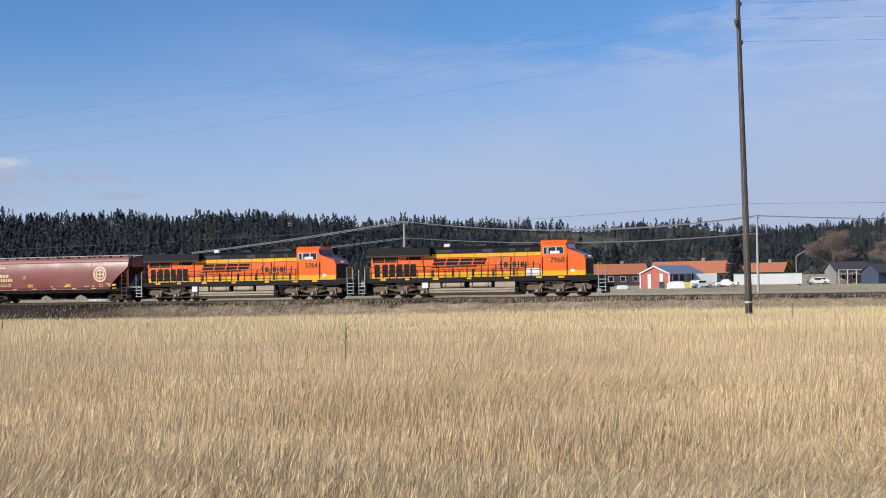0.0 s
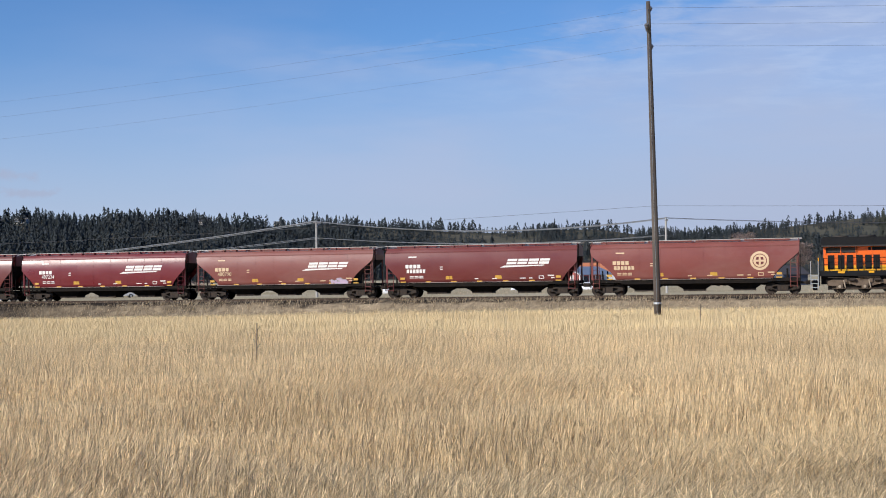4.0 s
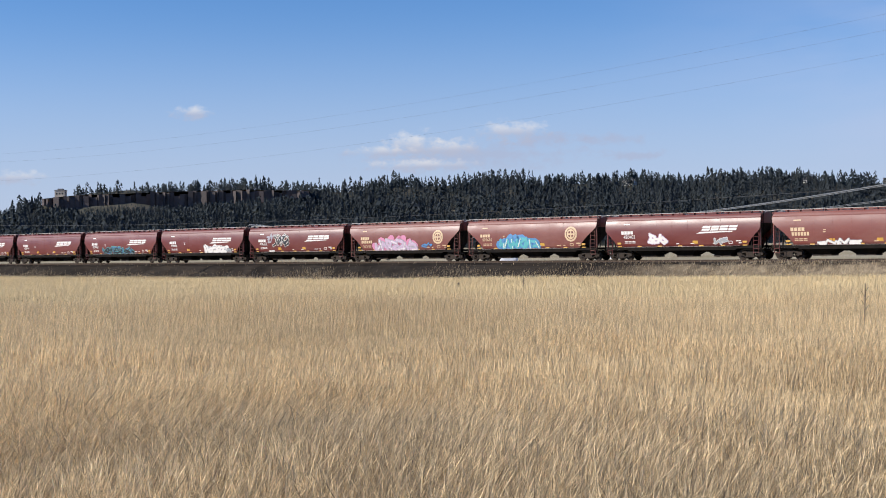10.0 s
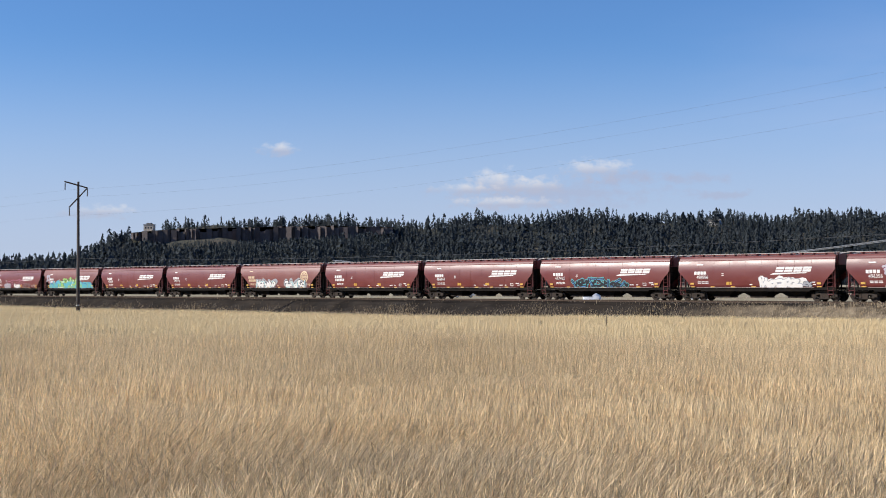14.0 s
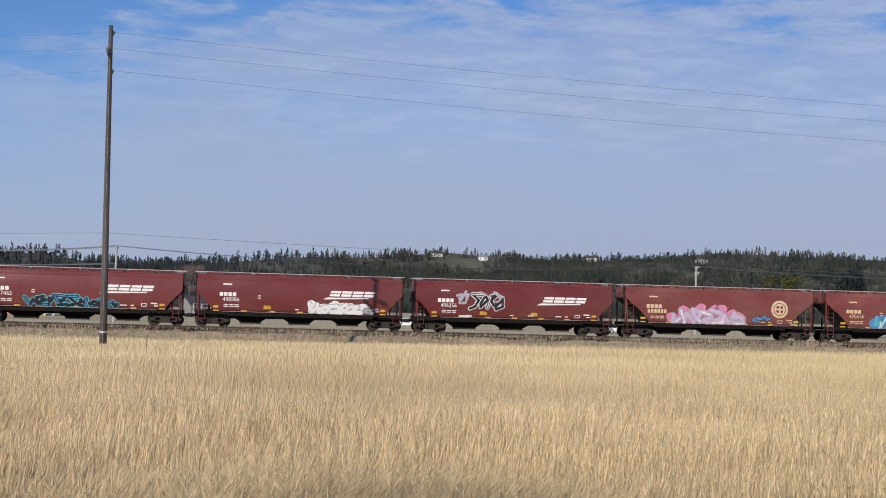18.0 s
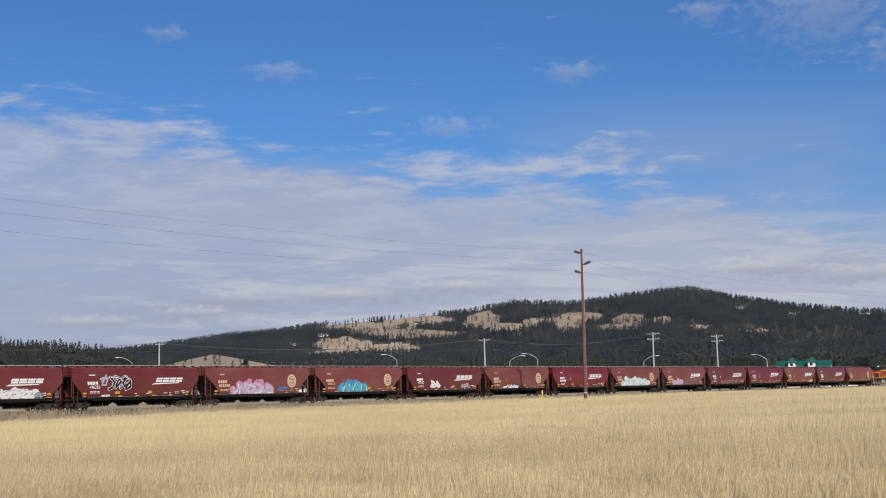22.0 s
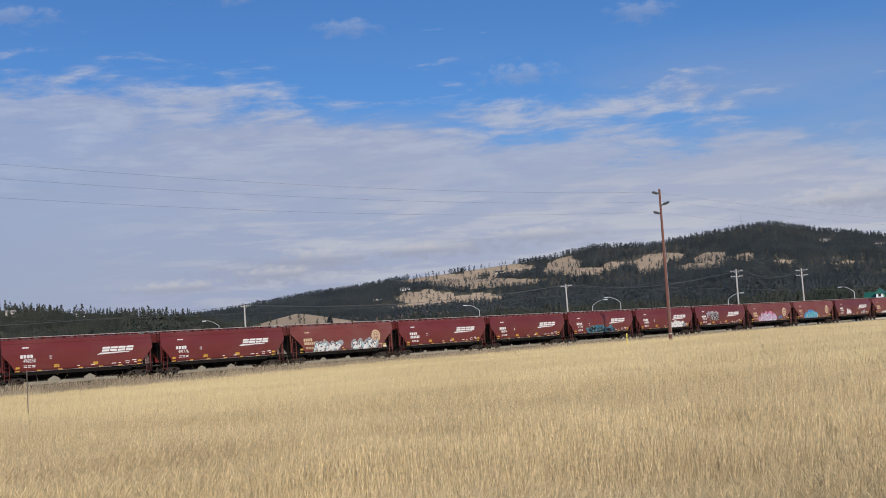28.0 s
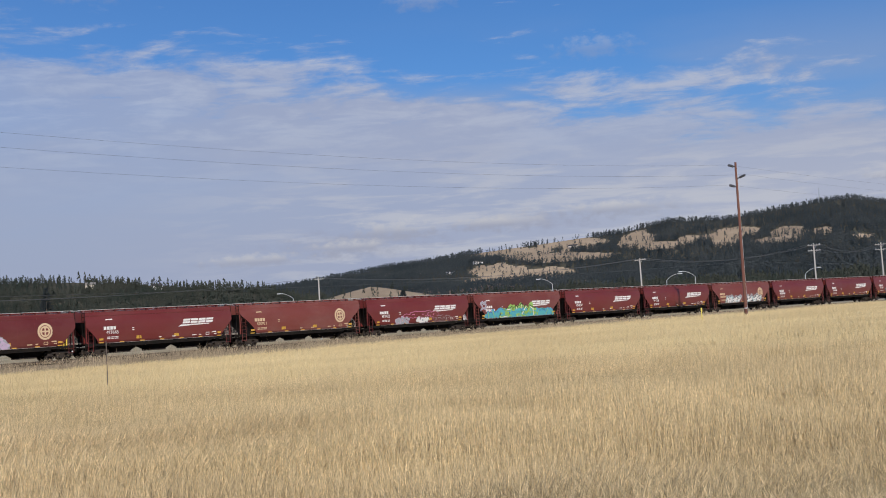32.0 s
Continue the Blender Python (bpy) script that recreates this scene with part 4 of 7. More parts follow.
def locomotive(number):
    """A road diesel, orange with yellow bands and a black roof; it runs towards +x."""
    e = new("locomotive")
    part("frame", boxes((-10.3, 10.3, -1.45, 1.45, 1.34, 1.74), (-10.35, -10.2, -1.5, 1.5, 0.6, 1.74), (10.2, 10.35, -1.5, 1.5, 0.6, 1.74)), M["black"], e)
    part("underframe", boxes((-10.1, 10.1, -1.0, 1.0, 0.70, 1.34), (-5.2, -4.4, -1.1, 1.1, 0.45, 1.34), (3.4, 4.4, -1.1, 1.1, 0.45, 1.34)), M["grime"], e)
    for k in range(9):
        part("underframe_pipe", rods(0.04, ((-9.6 + 2.2 * k, -1.42, 1.24), (-8.0 + 2.2 * k, -1.42, 1.16 + 0.06 * (k % 3)))), M["truck"], e)
    for x, w in ((-8.6, 0.5), (-6.4, 0.4), (-3.8, 0.5), (-0.8, 0.4), (2.5, 0.4), (5.3, 0.5), (7.2, 0.5)):
        part("frame_reflector", boxes((x - w / 2, x + w / 2, -1.47, -1.45, 1.56, 1.70)), M["gold"], e)
    part("hood_stripe", boxes((-9.9, 5.5, -0.985, 0.985, 1.74, 2.15)), M["gold"], e, "yellow lower stripe")
    part("hood_side", boxes((-5.1, 5.5, -0.97, 0.97, 2.15, 3.42)), M["orange"], e)
    part("hood_band", boxes((-5.1, 5.5, -0.975, 0.975, 3.42, 3.76)), M["gold"], e, "yellow upper hood band")
    bm = bmesh.new()
    prism(bm, [(-0.97, 3.76), (0.97, 3.76), (0.97, 4.12), (0.6, 4.36), (-0.6, 4.36), (-0.97, 4.12)], -5.1, 5.5, "x")
    part("hood_roof", bm, M["black"], e, "black hood roof")
    part("radiator_hood", boxes((-9.9, -5.1, -1.0, 1.0, 2.15, 3.60)), M["orange"], e)
    part("radiator_louvre", boxes((-9.7, -7.4, -1.02, -1.0, 3.12, 3.55), (-6.6, -5.3, -1.02, -1.0, 3.3, 3.55)), M["black"], e)
    bm = bmesh.new()
    prism(bm, [(-10.1, 3.60), (-4.3, 3.60), (-4.3, 4.30), (-9.9, 4.36), (-10.1, 4.2)], -1.48, 1.48)
    part("radiator_wing", bm, M["black"], e, "black flared radiator roof")
    for x in (-9.35, -8.6, -7.95, -7.25, -6.6, -6.0):
        part("grille", boxes((-0.24, 0.24, -1.025, -1.0, 1.86, 2.95)), M["black"], e).location.x = x
    for k in range(9):
        part("hood_door", boxes((-0.5, 0.5, -0.99, -0.97, 2.2, 3.05)), M["orange"], e).location.x = -4.5 + 1.16 * k
    for x in (1.9, 2.75, 3.4, 4.05, 4.7):
        part("door_gap", boxes((x - 0.05, x + 0.05, -0.992, -0.97, 2.35, 3.35 if x < 3 else 3.0)), M["black"], e)
    for x, w in ((-3.2, 1.7), (0.75, 0.9), (2.9, 0.55), (4.2, 0.4)):
        part("air_intake", boxes((x - w / 2, x + w / 2, -0.99, -0.95, 3.82, 4.10)), M["steel_dark"], e)
    part("exhaust_stack", boxes((-0.6, 0.4, -0.3, 0.3, 4.36, 4.50)), M["steel_dark"], e)
    part("roof_equipment", boxes((2.4, 4.6, -0.55, 0.55, 4.36, 4.50)), M["steel_dark"], e)
    part("roof_beacon", boxes((-3.4, -2.9, -0.3, 0.1, 4.36, 4.62)), M["white"], e)
    bm = bmesh.new()
    for poly in wordmark(-4.25, 2.80, 0.52, 2.15) + [[(-4.5, 2.56), (-0.3, 2.62), (-0.2, 2.69), (-4.2, 2.67)]]:
        vs = [bm.verts.new((x, -1.005, z)) for x, z in poly]
        bm.faces.new(vs)
    part("painted_mark", bm, M["black"], e, "black slanted block mark")["kind"] = "stuff"
    # seams, latches and louvres of the long hood
    for k in range(10):
        part("hood_seam", boxes((-0.018, 0.018, -0.982, -0.97, 2.16, 3.76)), M["steel_dark"], e).location.x = -5.05 + 1.16 * k
    part("hood_gutter", boxes((-5.1, 5.5, -1.0, -0.97, 3.74, 3.79)), M["steel_dark"], e)
    part("belt_line", boxes((-5.1, 5.5, -0.99, -0.97, 3.405, 3.435)), M["steel_dark"], e)
    for x in (2.3, 3.05, 3.75):
        part("hood_louvre", boxes((x - 0.16, x + 0.16, -0.995, -0.97, 2.5, 2.95)), M["steel_dark"], e)
    for x in (-4.2, -2.4, -0.6, 1.2, 3.0, 4.6):
        part("lower_vent", boxes((x - 0.10, x + 0.10, -1.0, -0.985, 1.80, 2.40)), M["steel_dark"], e)
    part("hood_grab_iron", rods(0.022, ((1.55, -1.03, 2.75), (2.05, -1.03, 3.35))), M["white"], e)
    part("radiator_intake", boxes((-9.6, -7.5, -1.03, -1.02, 3.18, 3.5)), M["steel_dark"], e)
    for k in range(5):
        part("radiator_rib", boxes((-0.03, 0.03, -1.05, -1.0, 2.98, 3.58)), M["orange"], e).location.x = -9.75 + 1.13 * k
    part("wing_lip", boxes((-10.1, -4.3, -1.50, -1.48, 3.60, 3.70)), M["steel_dark"], e)
    for x in (-8.6, -6.6):
        part("roof_fan", rods(0.62, ((x, 0, 4.36), (x, 0, 4.46)), seg=20), M["steel_dark"], e)
    # cab and wide nose
    bm = bmesh.new()
    prism(bm, [(5.5, 2.15), (7.75, 2.15), (7.75, 3.95), (7.6, 4.40), (5.5, 4.40)], -1.5, 1.5)
    cab = part("cab", bm, M["orange"], e)
    part("cab_stripe", boxes((5.5, 9.25, -1.5, 1.5, 1.74, 2.15)), M["gold"], cab)
    bm = bmesh.new()
    prism(bm, [(-1.52, 4.40), (1.52, 4.40), (1.15, 4.68), (-1.15, 4.68)], 5.45, 7.7, "x")
    part("cab_roof", bm, M["orange"], cab)
    for x0, x1 in ((5.75, 6.0), (6.15, 6.75), (6.85, 7.4)):
        w = part("cab_window", boxes((x0, x1, -1.515, -1.5, 3.55, 4.08)), M["glass"], cab)
        part("window_frame", boxes((x0 - 0.05, x0, -1.525, -1.5, 3.51, 4.12), (x1, x1 + 0.05, -1.525, -1.5, 3.51, 4.12), (x0, x1, -1.525, -1.5, 4.08, 4.12), (x0, x1, -1.525, -1.5, 3.51, 3.55)), M["galv"], w)
    part("sun_visor", boxes((6.3, 7.1, -1.56, -1.515, 3.56, 3.78)), M["white"], cab)
    bm = bmesh.new()
    prism(bm, [(7.62, 3.98), (7.78, 3.98), (7.66, 4.34), (7.5, 4.34)], -1.25, 1.25)
    part("windscreen", bm, M["glass"], cab)
    bm = bmesh.new()
    prism(bm, [(7.75, 2.15), (9.25, 2.15), (9.25, 3.1), (9.1, 3.42), (7.75, 3.95)], -1.48, 1.48)
    part("nose", bm, M["orange"], e)
    part("nose_door", boxes((9.25, 9.27, -1.3, 1.3, 1.85, 3.1)), M["black"], e)
    part("headlight", rods(0.12, ((9.15, -0.2, 3.25), (9.33, -0.2, 3.25)), ((9.15, 0.2, 3.25), (9.33, 0.2, 3.25)), seg=10), M["white"], e)
    if number == "7968":
        part("placard", boxes((4.1, 5.45, -1.03, -1.0, 1.80, 2.42)), M["white"], e, "white sign board")
    part("number_box", boxes((8.0, 8.35, -1.515, -1.5, 2.0, 2.25)), M["white"], e)
    for x in (5.6, 7.7):
        part("cab_grab_iron", rods(0.025, ((x, -1.54, 1.8), (x, -1.54, 3.3))), M["black"], cab)
    mt = Matrix.Translation((6.9, -1.52, 2.82)) @ Euler((radians(90), 0, 0)).to_matrix().to_4x4()
    lettering(number, 0.62, M["steel_dark"], e, mt, "road_number")
    # handrails and steps
    n = 13
    for k in range(n):
        x = -9.9 + k * 15.3 / (n - 1)
        part("handrail_post", rods(0.046, ((0, -1.48, 1.74), (0, -1.48, 2.74))), M["black"], e).location.x = x
    part("handrail", rods(0.026, ((-9.9, -1.48, 2.72), (5.4, -1.48, 2.72)), ((-9.9, -1.48, 2.25), (5.4, -1.48, 2.25))), M["black"], e)
    for way in (-1, 1):
        bm = bmesh.new()
        for k in range(4):
            a, b = sorted((10.3 * way, 10.9 * way))
            box(bm, a, b, -1.5, -0.9, 0.45 + 0.3 * k, 0.5 + 0.3 * k)
        for x in (10.32 * way, 10.88 * way):
            rod(bm, (x, -1.5, 0.4), (x, -1.5, 2.5), 0.03)
        part("steps", bm, M["galv"], e)
        part("end_rail", rods(0.03, ((10.3 * way, -1.45, 1.7), (10.3 * way, -1.45, 2.75)), ((10.3 * way, -1.45, 2.75), (10.3 * way, -0.3, 2.75)), ((10.3 * way, -0.3, 1.7), (10.3 * way, -0.3, 2.75))), M["gold"], e)
        part("coupler", coupler_bm(10.3 * way, way), M["truck"], e)
        part("pilot", boxes((min(10.4 * way, 10.75 * way), max(10.4 * way, 10.75 * way), -0.9, 0.9, 0.25, 1.1)), M["black"], e)
    # tank and air reservoirs
    bm = bmesh.new()
    prism(bm, [(-1.44, 0.80), (-1.44, 0.46), (-1.1, 0.20), (1.1, 0.20), (1.44, 0.46), (1.44, 0.80), (1.0, 0.86), (-1.0, 0.86)], -4.4, 3.4, "x")
    tank = part("fuel_tank", bm, M["tan"], e, "dust-covered fuel tank")
    part("tank_top", boxes((-4.4, 3.4, -1.0, 1.0, 0.86, 1.34)), M["grime"], tank)
    part("tank_strip", boxes((-4.4, 3.4, -1.47, -1.44, 0.60, 0.64)), M["truck"], tank)
    part("end_plate", boxes((3.2, 3.4, -1.47, -1.44, 0.3, 0.8)), M["grime"], tank)
    part("placard", boxes((-5.05, -4.5, -1.48, -1.44, 0.86, 1.32)), M["white"], e, "white stencil plate")
    for x in (-2.2, 0.2):
        tube = part("air_reservoir", rods(0.21, ((x - 0.95, -1.38, 1.07), (x + 0.95, -1.38, 1.07)), seg=14), M["tan"], e, smooth=False)
        for b in (-0.7, 0.7):
            part("strap", rods(0.218, ((x + b - 0.03, -1.38, 1.07), (x + b + 0.03, -1.38, 1.07)), seg=14), M["truck"], tube)
    part("battery_box", boxes((1.45, 3.2, -1.46, -1.0, 0.87, 1.30)), M["tan"], e)
    part("equipment_box", boxes((-4.35, -3.4, -1.46, -1.0, 0.87, 1.30)), M["tan"], e)
    for x in (-6.9, 6.9):
        engine_truck(x, e)
    return e


def headway(t):
    """Cars passed: where the joint behind the engines stands, in car lengths from the nearest point."""
    return -3.9536 + 0.98311 * t + 0.067148 - 0.019213 * t + 0.000703 * t * t


def rail_pose(s):
    return pose(*on_line(s), 0, 0, 0, RAIL_TURN)


RUNS = []      # every vehicle with its offset ahead of that joint
for k, number in ((0, "3764"), (1, "7968")):
    eng = locomotive(number)
    tagged(eng, "orange and yellow diesel locomotive with a black roof", "locomotive", group="locomotives of the train")
    RUNS.append((eng, ENGINE * (k + 0.5)))

STOCK = {"r": hopper_car(M["red"], HALF_L_NEW), "f": hopper_car(M["red_faded"], HALF_L), "d": hopper_car(M["red_deep"], HALF_L_NEW)}
# paint, round emblem or block mark, number where it can be read
CARS = [("f", 1, ""), ("r", 0, ""), ("f", 2, "480790"), ("d", 0, "497234"), ("r", 0, "487511"), ("f", 2, ""), ("f", 1, ""), ("d", 0, ""), ("f", 1, ""),
        ("r", 0, "490403"), ("f", 1, "470616"), ("f", 1, ""), ("r", 0, "496356"), ("r", 0, "498986"), ("r", 0, "477465"), ("r", 0, "486944"), ("r", 0, ""), ("f", 1, ""),
        ("r", 0, "491776"), ("r", 0, "496858"), ("f", 0, ""), ("r", 0, "483423"), ("f", 1, "470921"), ("r", 0, "497645"), ("r", 1, ""), ("r", 0, ""), ("d", 0, "")]
ART = {3: [(31, 4.4, 5.8, 1.15, 1.75, "lilac", "grey", 3, None, 0.2, None)],
       5: [(51, -2.0, 4.2, 1.2, 1.85, "red_faded", "grey", 8, None, 0.1, None)],
       6: [(61, -4.4, -0.9, 1.12, 2.1, "lilac", "pink", 5, "lilac", 0.3, None), (62, 0.3, 5.4, 1.2, 1.95, "red_faded", "grey", 7, None, 0.0, "ink")],
       7: [(71, -4.7, 3.8, 1.1, 2.35, "white", "aqua", 9, "white", 0.25, "aqua")],
       9: [(91, -4.0, -0.2, 1.2, 1.7, "white", "grey", 4, None, 0.3, None)],
       10: [(101, -3.4, -1.4, 1.5, 2.35, "white", "lilac", 3, None, 0.0, None), (102, 3.6, 4.9, 1.5, 2.0, "grey", "white", 2, None, 0.0, None)],
       11: [(111, -3.9, 1.0, 1.1, 2.55, "aqua", "blue", 6, "blue", 0.45, "white")],
       12: [(121, -4.2, 2.0, 1.12, 2.5, "lilac", "grey", 7, "pink", 0.4, "white"), (122, 2.8, 4.2, 1.5, 1.9, "blue", "red", 2, None, 0, None)],
       13: [(131, -3.7, -1.0, 1.95, 3.5, "ink", "white", 4, None, 0.1, "white"), (132, -4.7, -3.9, 2.4, 3.3, "grey", "lilac", 2, None, 0, None), (133, -4.6, -3.6, 1.2, 1.4, "white", "grey", 2, None, 0, None)],
       14: [(141, 0.7, 4.9, 1.12, 2.1, "white", "grey", 5, "white", 0.15, None), (142, 5.1, 5.9, 1.3, 1.8, "grey", "ink", 2, None, 0, None)],
       15: [(151, -3.6, 3.2, 1.2, 2.15, "ink", "aqua", 9, None, 0.2, "blue")],
       18: [(181, -4.7, -0.7, 1.15, 2.25, "white", "ink", 5, "grey", 0.1, "aqua"), (182, 1.3, 5.3, 1.15, 2.2, "white", "ink", 5, "grey", 0.1, "aqua")],
       21: [(211, -5.8, 6.4, 1.1, 2.2, "aqua", "blue", 12, "aqua", 0.3, "green"), (212, -3.4, 3.4, 1.2, 2.75, "green", "ink", 7, "green", 0.45, "white"), (213, -7.2, -6.2, 2.3, 3.4, "grey", "lilac", 2, None, 0, None)],
       22: [(221, -3.9, -1.9, 1.15, 2.0, "grey", "lilac", 3, None, 0, None), (222, -0.7, 1.2, 1.3, 1.95, "white", "grey", 3, None, 0, None), (223, 2.2, 4.6, 1.25, 1.95, "red", "grey", 5, None, 0, None), (224, -2.6, 2.8, 1.8, 2.5, "red", "pink", 6, None, 0, None)],
       25: [(251, -3.0, 1.6, 1.12, 2.2, "lilac", "grey", 6, "grey", 0.3, None)]}
for n, (paint, mark, number) in enumerate(CARS, 1):
    car = copy_thing(STOCK[paint], Matrix.Identity(4))
    shade = {"r": "brown-red", "f": "faded brown-red", "d": "fresh dark red"}[paint]
    badge = "round cream emblem" if mark == 1 else "white block mark"
    tagged(car, f"{shade} grain hopper car, {badge}" + (" and graffiti" if n in ART else ""), "hopper car", group="hopper cars of the train")
    if mark == 1:
        car_emblem(car)
    else:
        car_logo(car)
    car_marks(car, number, M["cream"] if mark == 1 or mark == 2 else M["white"])
    for a in ART.get(n, ()):
        seed, x0, x1, z0, z1, fill, edge, cnt, back, arch, second = a
        graffiti(car, seed, x0, x1, z0, z1, M[fill], M[edge], cnt, M[back] if back else None, arch, M[second] if second else None)
    RUNS.append((car, -CAR * (n - 0.5)))
for o in STOCK.values():
    for c in list(o.children_recursive):
        bpy.data.objects.remove(c)
    bpy.data.objects.remove(o)

# ---- power lines ----
def height_at(x, y):
    return float(ground_height(x, y))


def hang(name, a, b, sag, r, mat, n=24):
    """A sagging wire from a to b as one thin tube."""
    a, b = Vector(a), Vector(b)
    bm = bmesh.new()
    rings = []
    q = (b - a).to_track_quat("Z", "Y")
    for k in range(n + 1):
        u = k / n
        p = a.lerp(b, u) - Vector((0, 0, sag * 4 * u * (1 - u)))
        rings.append([bm.verts.new(p + q @ Vector((r * math.cos(j * math.tau / 4), r * math.sin(j * math.tau / 4), 0))) for j in range(4)])
    for c, d in zip(rings, rings[1:]):
        for j in range(4):
            bm.faces.new([c[j], c[(j + 1) % 4], d[(j + 1) % 4], d[j]])
    o = part(name, bm, mat)
    return o


def tall_pole(bearing, top, mat, arms, lean=0.0):
    """A tall single-timber pole with stand-off insulators; the line runs 84 m off, along the railway."""
    s = NEAR_LINE * math.tan(radians(bearing) - PHI)
    x, y = tuple(ALONG * s + AWAY * NEAR_LINE)
    z = height_at(x, y) - 0.3
    p = new("power_pole")
    p.matrix_world = pose(x, y, 0, 0, lean, RAIL_TURN)
    bm = bmesh.new()
    for k in range(8):
        za, zb = z + (top - z) * k / 8, z + (top - z) * (k + 1) / 8
        ra, rb = 0.23 - 0.10 * k / 8, 0.23 - 0.10 * (k + 1) / 8
        rod(bm, (0, 0, za), (0, 0, zb), ra, 12, rb)
    bmesh.ops.remove_doubles(bm, verts=bm.verts, dist=0.002)
    part("timber_shaft", bm, mat, p, smooth=True)
    tips = []
    for dz, side, out in arms:
        a = part("insulator_arm", rods(0.085, ((0, 0.1 * side, top - dz), (0, out * side, top - dz + 0.32)), seg=8), M["insulator"], p)
        bm = bmesh.new()
        for k in range(6):
            u = 0.3 + 0.11 * k
            c = Vector((0, (0.1 + (out - 0.1) * u) * side, top - dz + 0.32 * u))
            rod(bm, c, c + Vector((0, 0.05 * side, 0.012)), 0.16, 8)
        part("insulator_sheds", bm, M["insulator"], a)
        tips.append(p.matrix_world @ Vector((0, out * side, top - dz + 0.34)))
    part("ground_wire", rods(0.012, ((0.0, -0.235, z + 0.3), (0.0, -0.15, top - 0.5)), seg=4), M["wire"], p)
    part("pole_band", rods(0.245, ((0, 0, z + 1.1), (0, 0, z + 1.22)), seg=12), M["galv"], p)
    return p, tips


NEAR_LINE = 84.4
ARMS = [(0.55, 1, 1.05), (2.0, -1, 1.25), (3.0, 1, 1.05)]
TALL = [(-40.75, 14.4, "pole", 0.0), (12.93, 19.0, "pole", -0.75), (78.4, 18.3, "pole_red", 0.0)]
ends = []
for brg, top, mt, lean in TALL:
    p, tips = tall_pole(brg, top, M[mt], [] if brg < 0 else ARMS, lean)
    if brg < 0:      # an older frame of slanted arms with hanging insulators
        part("slanted_arm", rods(0.09, ((0, -1.9, top - 0.05), (0, 1.25, top - 0.7))), M["pole"], p)
        part("arm_brace", rods(0.08, ((0, 1.25, top - 0.7), (0, -1.25, top - 3.2))), M["pole"], p)
        for y, z in ((-1.8, top - 0.1), (1.25, top - 0.75), (-1.2, top - 3.2)):
            part("hanging_insulator", rods(0.07, ((0, y, z - 1.0), (0, y, z - 0.1)), seg=8), M["insulator"], p)
            tips.append(p.matrix_world @ Vector((0, y, z - 1.0)))
    tagged(p, ("reddish treated" if mt == "pole_red" else "dark weathered") + " timber power pole standing in the dry grass", "power pole", group="tall power poles")
    ends.append(tips)
far_left = [Vector((*(ALONG * -420 + AWAY * NEAR_LINE), 18 - 1.2 * k)) for k in range(3)]
far_right = [Vector((*(ALONG * 330 + AWAY * NEAR_LINE), 20 - 1.2 * k)) for k in range(3)]
chain = [far_left] + ends + [far_right]
for a, b in zip(chain, chain[1:]):
    for k in range(3):
        tagged(hang("power_wire", a[k], b[k], 2.2, 0.0065 if a[k].x > 0 and b[k].x > 60 else 0.004, M["wire_dark"]), "thin dark overhead power wire", "wire", group="wires of the tall line", kind="structure")


def street_pole(bearing, dist, top, arms=1, turn=70.0, mat="pole_grey"):
    """A bleached roadside pole with timber cross-arms."""
    x, y = bearing_at(bearing, dist)
    z = height_at(x, y)
    p = new("utility_pole")
    p.matrix_world = pose(x, y, z - 0.2, 0, random.uniform(-0.8, 0.8), turn)
    h = top - z + 0.2
    part("shaft", rod(bmesh.new(), (0, 0, 0), (0, 0, h), 0.19, 10, 0.13), M[mat], p)
    for k in range(arms):
        zz = h - 0.35 - 0.95 * k
        a = part("cross_arm", boxes((-1.25, 1.25, -0.19, -0.07, zz - 0.07, zz + 0.07)), M[mat], p)
        for x0 in (-1.1, -0.5, 0.5, 1.1):
            part("insulator", rods(0.05, ((x0, -0.13, zz + 0.07), (x0, -0.13, zz + 0.24)), seg=6), M["galv"], a)
        part("brace", rods(0.025, ((-0.6, -0.13, zz), (0, -0.13, zz - 0.6)), ((0.6, -0.13, zz), (0, -0.13, zz - 0.6)), seg=5), M["galv"], p)
    tagged(p, "bleached timber utility pole with cross-arms beside the road", "utility pole", group="utility poles behind the railway")
    return [p.matrix_world @ Vector((x0, -0.13, h - 0.12)) for x0 in (-1.1, -0.5, 0.5, 1.1)], p


POLES = [(-30.0, 330, 7.7, 1), (-1.65, 195, 10.2, 1), (13.34, 188, 9.6, 1), (37.98, 235, 10.8, 2), (60.3, 250, 10.6, 1), (74.15, 250, 10.5, 1), (81.32, 250, 11.0, 2), (84.0, 265, 10.8, 2)]
tipsets = []
for brg, dist, top, arms in POLES:
    tips, p = street_pole(brg, dist, top, arms, 70)
    tipsets.append(tips)
for i, (a, b) in enumerate(zip(tipsets, tipsets[1:])):
    for k in (0, 1, 3):
        sag = 4.5 if i == 0 else 1.6
        bright = i in (0, 1)
        tagged(hang("road_wire", a[k], b[k], sag, 0.042 if bright else 0.018, M["wire"] if bright else M["wire_dark"]), "overhead road wire strung between utility poles", "wire", group="wires behind the railway", kind="structure")

